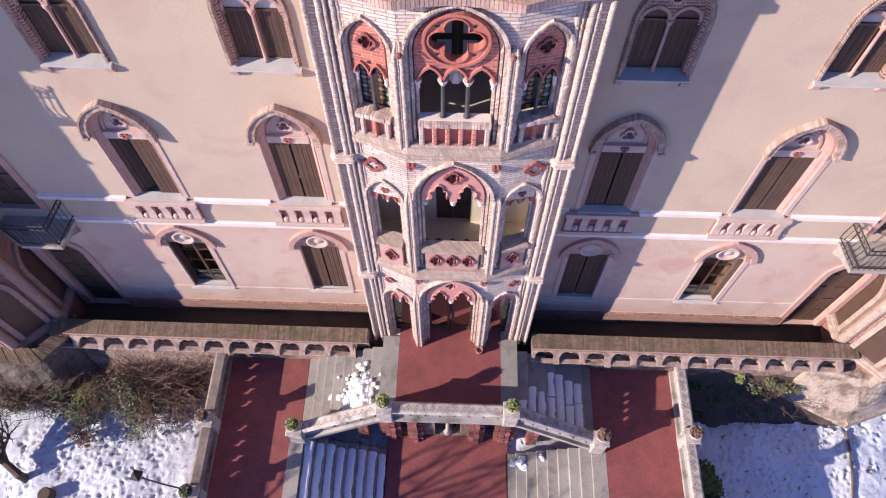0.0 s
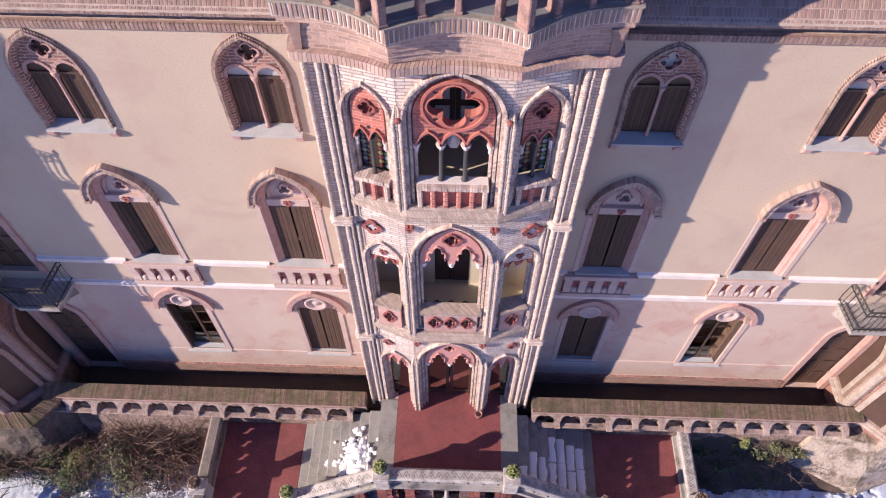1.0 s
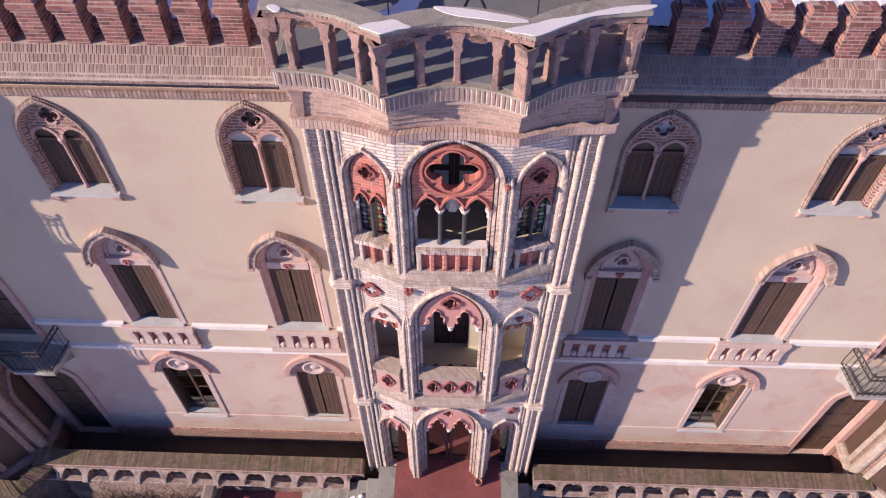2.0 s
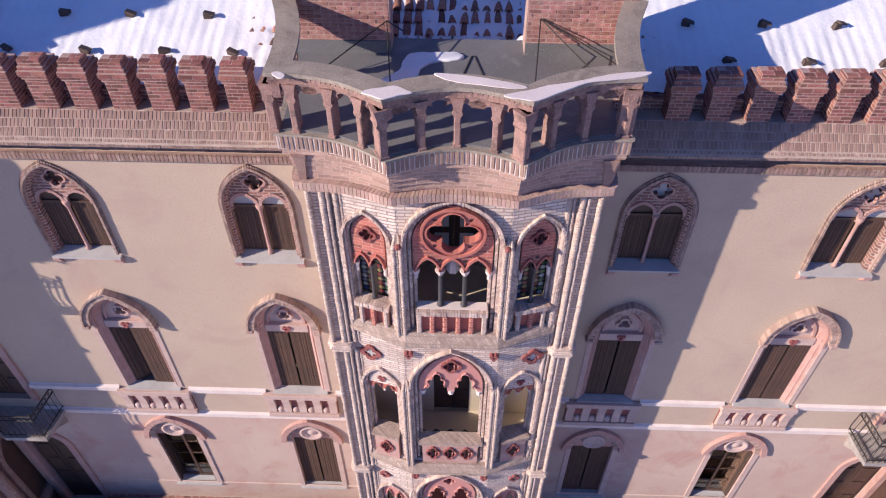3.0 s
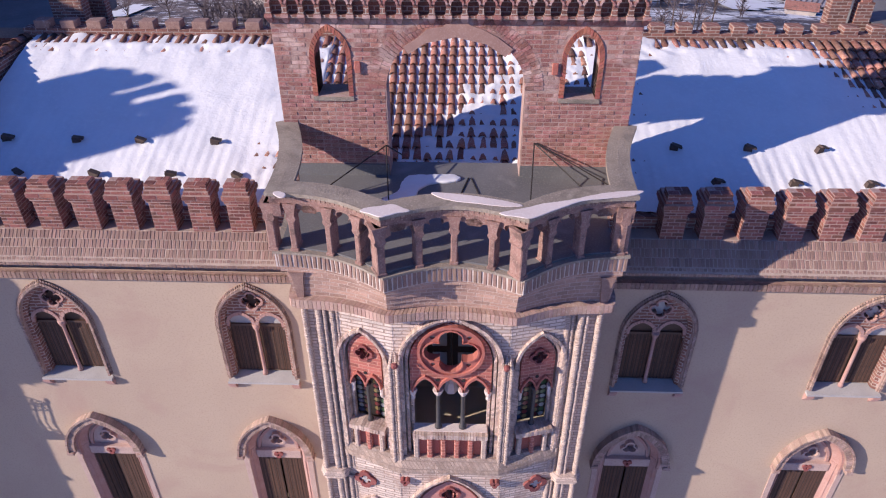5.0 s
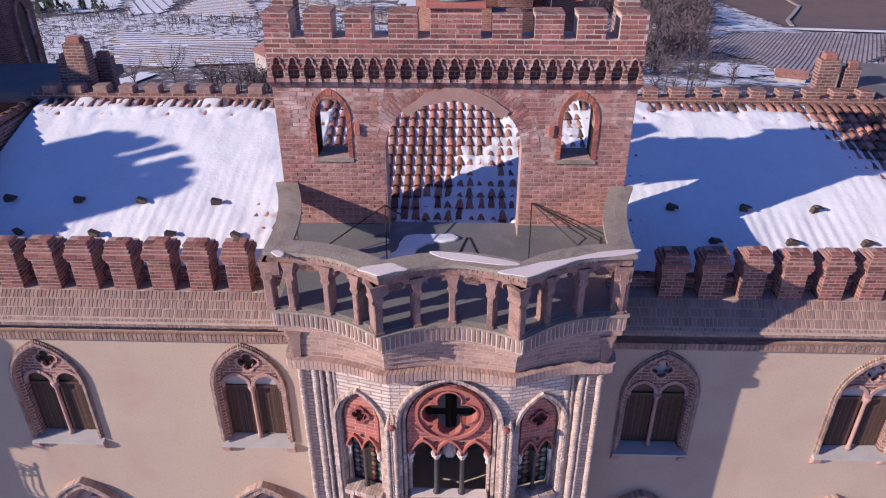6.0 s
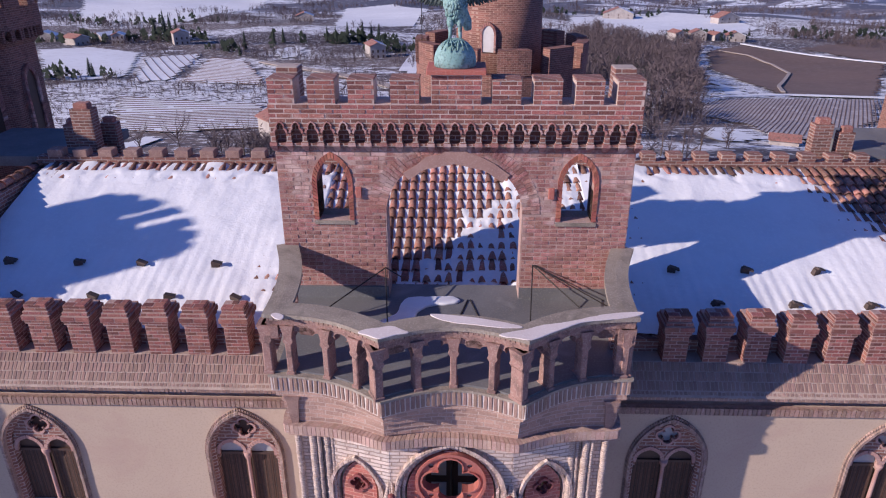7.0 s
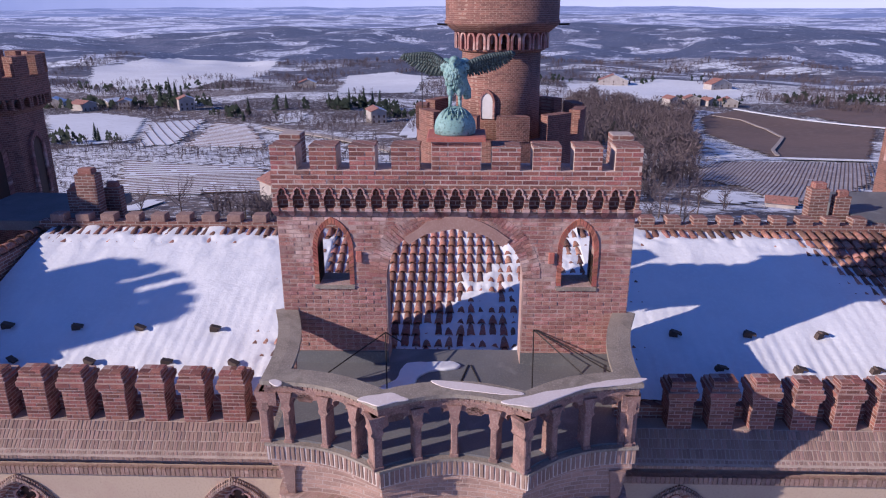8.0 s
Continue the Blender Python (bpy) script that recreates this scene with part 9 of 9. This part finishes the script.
bush(-12.0, -2.6, -3.9, 0.75, 2200, 0.055, LEAF_PALE, 5, "yellow-green evergreen bush in the garden")
bush(-10.6, -3.1, -3.9, 0.95, 2800, 0.06, LEAF_MIX, 6, "olive green evergreen bush among bare twigs")
bush(-12.3, -3.5, -3.9, 0.6, 1500, 0.05, LEAF, 7, "dark green low bush in the snow")
bush(-12.4, -4.05, -3.9, 0.5, 900, 0.045, LEAF_RUST, 8, "rusty brown low shrub in the snow", 0.6)
bush(-14.9, -3.3, -3.9, 0.55, 1200, 0.05, LEAF, 9, "dark green bush at the snow's edge")
bush(8.25, -5.35, -3.85, 0.7, 2600, 0.075, LEAF_PALE, 10, "dense yellow-green bush beside the balustrade")
bush(8.8, -5.75, -3.85, 0.5, 1400, 0.07, LEAF, 11, "green bush beside the balustrade")
for k, (x, y, z, rr, m) in enumerate(((8.4, -2.0, -3.0, 0.5, LEAF), (9.3, -2.3, -3.3, 0.6, LEAF), (10.2, -2.1, -3.0, 0.6, LEAF_MIX), (10.9, -1.95, -2.6, 0.5, LEAF_MIX), (9.7, -1.85, -2.4, 0.35, LEAF_PALE), (11.6, -2.1, -2.7, 0.4, LEAF_MIX), (8.9, -2.6, -3.75, 0.5, LEAF), (10.5, -2.7, -3.75, 0.5, LEAF))):
    g = Geo()
    rnd3 = random.Random(60 + k)
    for _ in range(7):
        leaves(g, (x + rnd3.gauss(0, 0.6) * rr, y + rnd3.gauss(0, 0.2) * rr, z + rnd3.gauss(0, 0.3) * rr), rr * 0.4, 70, 0.04, rnd3, 0.5)
    thing("ivy_patch", "patch of ivy clinging to the wall foot", "ivy", g, m, kind="stuff")
tangle(-14.6, -2.9, -3.95, 1.7, 0.55, 1.5, 190, 24, "dark leafless brambles against the tower foot", TWIG)
bush(-13.6, -3.0, -3.9, 0.6, 1600, 0.05, LEAF, 25, "dark evergreen scrub among the brambles")
tangle(10.6, -2.1, -3.6, 1.6, 0.3, 1.0, 80, 14, "dry scrub on the wall foot", TWIG)

# banks of dark earth under the parapet
def bank(x0, x1, y0, y1, z0, z1, name_label, mat, seed):
    n, m = int(abs(x1 - x0) / 0.18), 10
    verts, faces = [], []
    for i in range(n + 1):
        for j in range(m + 1):
            u, v = i / n, j / m
            x = x0 + (x1 - x0) * u
            wav = 0.35 * noise.noise((x * 0.6, seed, 0))
            y = y0 + (y1 + wav - y0) * v
            z = z0 + (z1 - z0) * (1 - (1 - v) ** 2) * 1.0 + 0.16 * noise.noise((x * 1.8, y * 1.8, seed)) + 0.07 * noise.noise((x * 6, y * 6, seed))
            verts.append((x, y, z if j < m else z1 - 0.25))
    for i in range(n):
        for j in range(m):
            a = i * (m + 1) + j
            faces.append((a, a + 1, a + m + 2, a + m + 1))
    return thing("earth_bank", name_label, "bank", Geo().add(verts, faces), mat, kind="structure", smooth=True)


bank(7.7, 13.4, -1.6, -2.95, -2.2, -3.85, "dark earth bank under the parapet", SOIL, 3.0)
bank(-14.2, -7.7, -1.6, -2.7, -2.4, -3.9, "earth and rubble bank under the parapet", SOIL_PINK, 5.0)

# rough battered footings at both corners
def rough_batter(top, foot, rows=14, steps=70, amp=0.10, seed=0.0):
    """A skirt of uneven masonry between two closed lines."""
    upper, lower = even(list(top) + [top[0]], steps)[:-1], even(list(foot) + [foot[0]], steps)[:-1]
    rings = []
    for i in range(rows + 1):
        u = i / rows
        ring = []
        for p, q in zip(lower, upper):
            m = p.lerp(q, u)
            d = amp * (0 if i == rows else 1) * (noise.noise((m.x * 1.3, m.y * 1.3, m.z * 1.3 + seed)) + 0.5 * noise.noise((m.x * 4, m.y * 4, m.z * 4 + seed)))
            ring.append((m.x + d * 0.4, m.y - d, m.z + d * 0.5))
        rings.append(ring)
    return Geo().loft(rings)


foot = thing("tower_foot", "pale battered footing at the castle corner", "footing", kind="structure")
part("batter", rough_batter([(11.9, -1.66, -1.75), (13.9, -2.2, -1.55), (15.8, -1.2, -1.55), (15.8, 0.5, -1.55), (12.0, -0.8, -1.75)],
                            [(11.2, -2.1, -3.2), (13.5, -2.95, -3.9), (17.2, -1.6, -3.9), (17.2, 0.8, -3.9), (11.4, -0.9, -3.2)], amp=0.045, seed=2.0), PALE_STUCCO, foot)
part("ledge", Geo().loft([[(13.55, -3.0, -3.92), (17.6, -1.5, -3.92), (17.6, -1.0, -3.92), (13.4, -2.6, -3.92)], [(13.55, -2.95, -3.55), (17.5, -1.5, -3.55), (17.5, -1.1, -3.5), (13.4, -2.6, -3.5)]]), PALE_STUCCO, foot)
# mossy stone here, its tone also lowered in place of corner shade
foot = thing("tower_foot", "dark battered footing of the shaded corner", "footing", kind="structure")
part("batter", rough_batter([(-17.0, 0.5, -1.1), (-17.0, -2.3, -1.1), (-13.2, -2.3, -1.1), (-12.5, -1.6, -1.1), (-12.3, -0.8, -1.1)],
                            [(-17.0, 0.8, -4.0), (-17.0, -3.0, -4.0), (-13.4, -2.95, -4.0), (-12.1, -2.0, -4.0), (-11.9, -0.9, -4.0)], amp=0.14, seed=7.0), DARK_RUBBLE, foot, "rough dark rubble")
g = Geo()
inner_edge = even([(-17.0, -2.06), (-13.12, -2.16), (-12.78, -1.62), (-12.7, -1.2)], 70)
outer_edge = even([(-17.0, -2.66), (-13.0, -2.62), (-12.36, -1.74), (-12.3, -1.2)], 70)
for k in range(70):
    p, q, e, f = outer_edge[k], outer_edge[k + 1], inner_edge[k + 1], inner_edge[k]
    z = -0.99 + rng.uniform(-0.012, 0.012)
    g.loft([[(*p.lerp(q, 0.06), z - 0.14), (*p.lerp(q, 0.94), z - 0.14), (*e.lerp(f, 0.06), z - 0.1), (*e.lerp(f, 0.94), z - 0.1)], [(*p.lerp(q, 0.06), z - 0.04), (*p.lerp(q, 0.94), z - 0.04), (*e.lerp(f, 0.06), z + 0.08), (*e.lerp(f, 0.94), z + 0.08)]])
part("coping", g, MOSS_TILE, foot, "mossy tile coping")

# narrow kerb that parts the lawn from the lower path
g, pts = Geo(), []
for k in range(19):
    u = k / 18
    pts.append((13.55 - 1.2 * u ** 1.8, -3.1 - 4.6 * u, -3.78))
thing("kerb", "thin dark curved kerb between the snowy lawns", "kerb", g.tube(pts, 0.05, 6), DARK_RUBBLE, kind="structure")

# garden tree whose limbs reach over the snow
def limb(g, p, d, ln, r, depth, rnd2):
    q = p + d * ln
    g.tube([p, p.lerp(q, 0.5) + Vector((rnd2.gauss(0, 0.05), rnd2.gauss(0, 0.05), rnd2.gauss(0, 0.04))) * ln, q], r, 6 if depth > 1 else 4, r * 0.62)
    if depth:
        for _ in range(3 if depth > 1 else 4):
            e = (d + Vector((rnd2.gauss(0, 0.55), rnd2.gauss(0, 0.55), rnd2.gauss(0.12, 0.4)))).normalized()
            limb(g, q if rnd2.random() < 0.6 else p.lerp(q, 0.7), e, ln * rnd2.uniform(0.55, 0.8), r * 0.58, depth - 1, rnd2)


def garden_tree(x, y, z, h, seed, label, lean=(0, 0, 1)):
    rnd2 = random.Random(seed)
    t = thing("garden_tree", label, "tree", group="garden trees")
    d = Vector(lean).normalized()
    base = Vector((x, y, z - 0.2))
    part("trunk", Geo().tube([base, base + Vector((0, 0, h * 0.2)) + d * 0.1, base + d * h * 0.4], 0.16, 9, 0.11), BARK, t)
    g = Geo()
    for k in range(5):
        e = (d + Vector((rnd2.gauss(0, 0.5), rnd2.gauss(0, 0.5), 0.1))).normalized()
        limb(g, base + d * h * rnd2.uniform(0.3, 0.4), e, h * 0.26, 0.085, 3, rnd2)
    part("crown", g, BARK, t)
    return t


garden_tree(-13.9, -5.6, -4.0, 3.0, 31, "dark leafless tree pruned low over the snow", (-0.5, 0.35, 0.6))
thing("tree_stump", "pale cut tree stump in the snow", "stump", Geo().lathe([(0.30, -4.2), (0.24, -3.9), (0.22, -3.62), (0.19, -3.6)], 12, -13.0, -6.1), BARK)
# bare trees in front of the garden, which throw the branch shadows on stairs and wall
garden_tree(-15.5, -12.5, -4.1, 11.0, 33, "tall leafless garden tree in front of the castle")
garden_tree(-8.0, -13.5, -4.1, 8.5, 34, "tall leafless garden tree in front of the castle")
garden_tree(-2.5, -13.5, -4.1, 6.0, 35, "leafless garden tree in front of the castle")

# arm lamp over the lawn
lamp = thing("garden_lamp", "dark iron lantern on a curved arm beside the balustrade", "lamp")
part("arm", Geo().tube([(-7.7, -6.1, -2.2), (-8.5, -6.0, -1.75), (-9.2, -5.85, -1.6)], 0.025, 6), IRON, lamp)
lan = part("lantern", Geo().lathe([(0.10, -1.95), (0.17, -1.68), (0.19, -1.66)], 4, -9.3, -5.8, 0.6), PALE_PANE, lamp, "pale lantern glass")
part("lantern_cap", Geo().lathe([(0.22, -1.655), (0.20, -1.62), (0.06, -1.52), (0.02, -1.46)], 4, -9.3, -5.8, 0.6), IRON, lan)

# round drain pot by the pier and a lamp post of the grotto
pot = thing("clay_pot", "small pinkish clay pot beside the bay pier", "pot", Geo().lathe([(0.06, -1.0), (0.085, -0.97), (0.105, -0.80), (0.12, -0.79), (0.12, -0.75), (0.095, -0.75), (0.08, -0.84)], 14, 0.93, -1.78), CLAY, smooth=True)
post = thing("stone_post", "pale stone post in the grotto opening under the terrace", "post", Geo().lathe([(0.14, LOW), (0.14, LOW + 0.15), (0.07, LOW + 0.25), (0.06, -2.0), (0.13, -1.85), (0.13, -1.75)], 10, 0.0, -3.6), PALE_RAIL, smooth=True)


# trodden snow on the lawns, with footprints
def lawn(x0, x1, y0, y1, seed, clear, label):
    r = random.Random(seed)
    cell = 0.055
    prints = {}
    for _ in range(int((x1 - x0) * (y1 - y0) * 32)):
        x, y = r.uniform(x0, x1), r.uniform(y0, y1)
        if noise.noise((x * 0.5, y * 0.5, seed)) > -0.25:
            prints.setdefault((int(x // 0.4), int(y // 0.4)), []).append((x, y, r.uniform(0, 3.14), r.uniform(0.035, 0.075), r.uniform(0.03, 0.08)))
    nx, ny = int((x1 - x0) / cell), int((y1 - y0) / cell)
    grid, verts = {}, []
    for i in range(nx + 1):
        for j in range(ny + 1):
            x, y = x0 + (x1 - x0) * i / nx, y0 + (y1 - y0) * j / ny
            if clear(x, y) + 0.25 * noise.noise((x * 1.7, y * 1.7, seed)) + 0.12 * noise.noise((x * 6, y * 6, seed)) < 0:
                continue
            h = 0.10 + 0.035 * noise.noise((x * 2.3, y * 2.3, seed)) + 0.02 * noise.noise((x * 7, y * 7, seed))
            for a in (-1, 0, 1):
                for b in (-1, 0, 1):
                    for px, py, turn, size, deep in prints.get((int(x // 0.4) + a, int(y // 0.4) + b), ()):
                        u = (x - px) * math.cos(turn) + (y - py) * math.sin(turn)
                        v = (y - py) * math.cos(turn) - (x - px) * math.sin(turn)
                        q = (u / size / 1.5) ** 2 + (v / size) ** 2
                        if q < 1.8:
                            h -= deep * max(0.0, 1 - q) - 0.012 * max(0.0, 1 - abs(q - 1.2) * 2)
            grid[i, j] = len(verts)
            verts.append((x, y, ground_z(x, y) + h))
    faces = [(grid[i, j], grid[i + 1, j], grid[i + 1, j + 1], grid[i, j + 1]) for i in range(nx) for j in range(ny)
             if (i, j) in grid and (i + 1, j) in grid and (i + 1, j + 1) in grid and (i, j + 1) in grid]
    return thing("snow_lawn", label, "snow", Geo().add(verts, faces), LAWN_SNOW, kind="structure", smooth=True)


lawn(-19.0, -7.75, -11.0, -2.7, 51, lambda x, y: min(-3.1 - y + (0.5 if x > -8.6 else 0.0), 0.6), "trodden snow with footprints on the garden lawn")
lawn(7.75, 19.0, -11.0, -1.0, 52, lambda x, y: min(-2.95 - y + max(0.0, x - 13.4) * 0.4, 0.6), "trodden bluish snow on the shaded lawn")
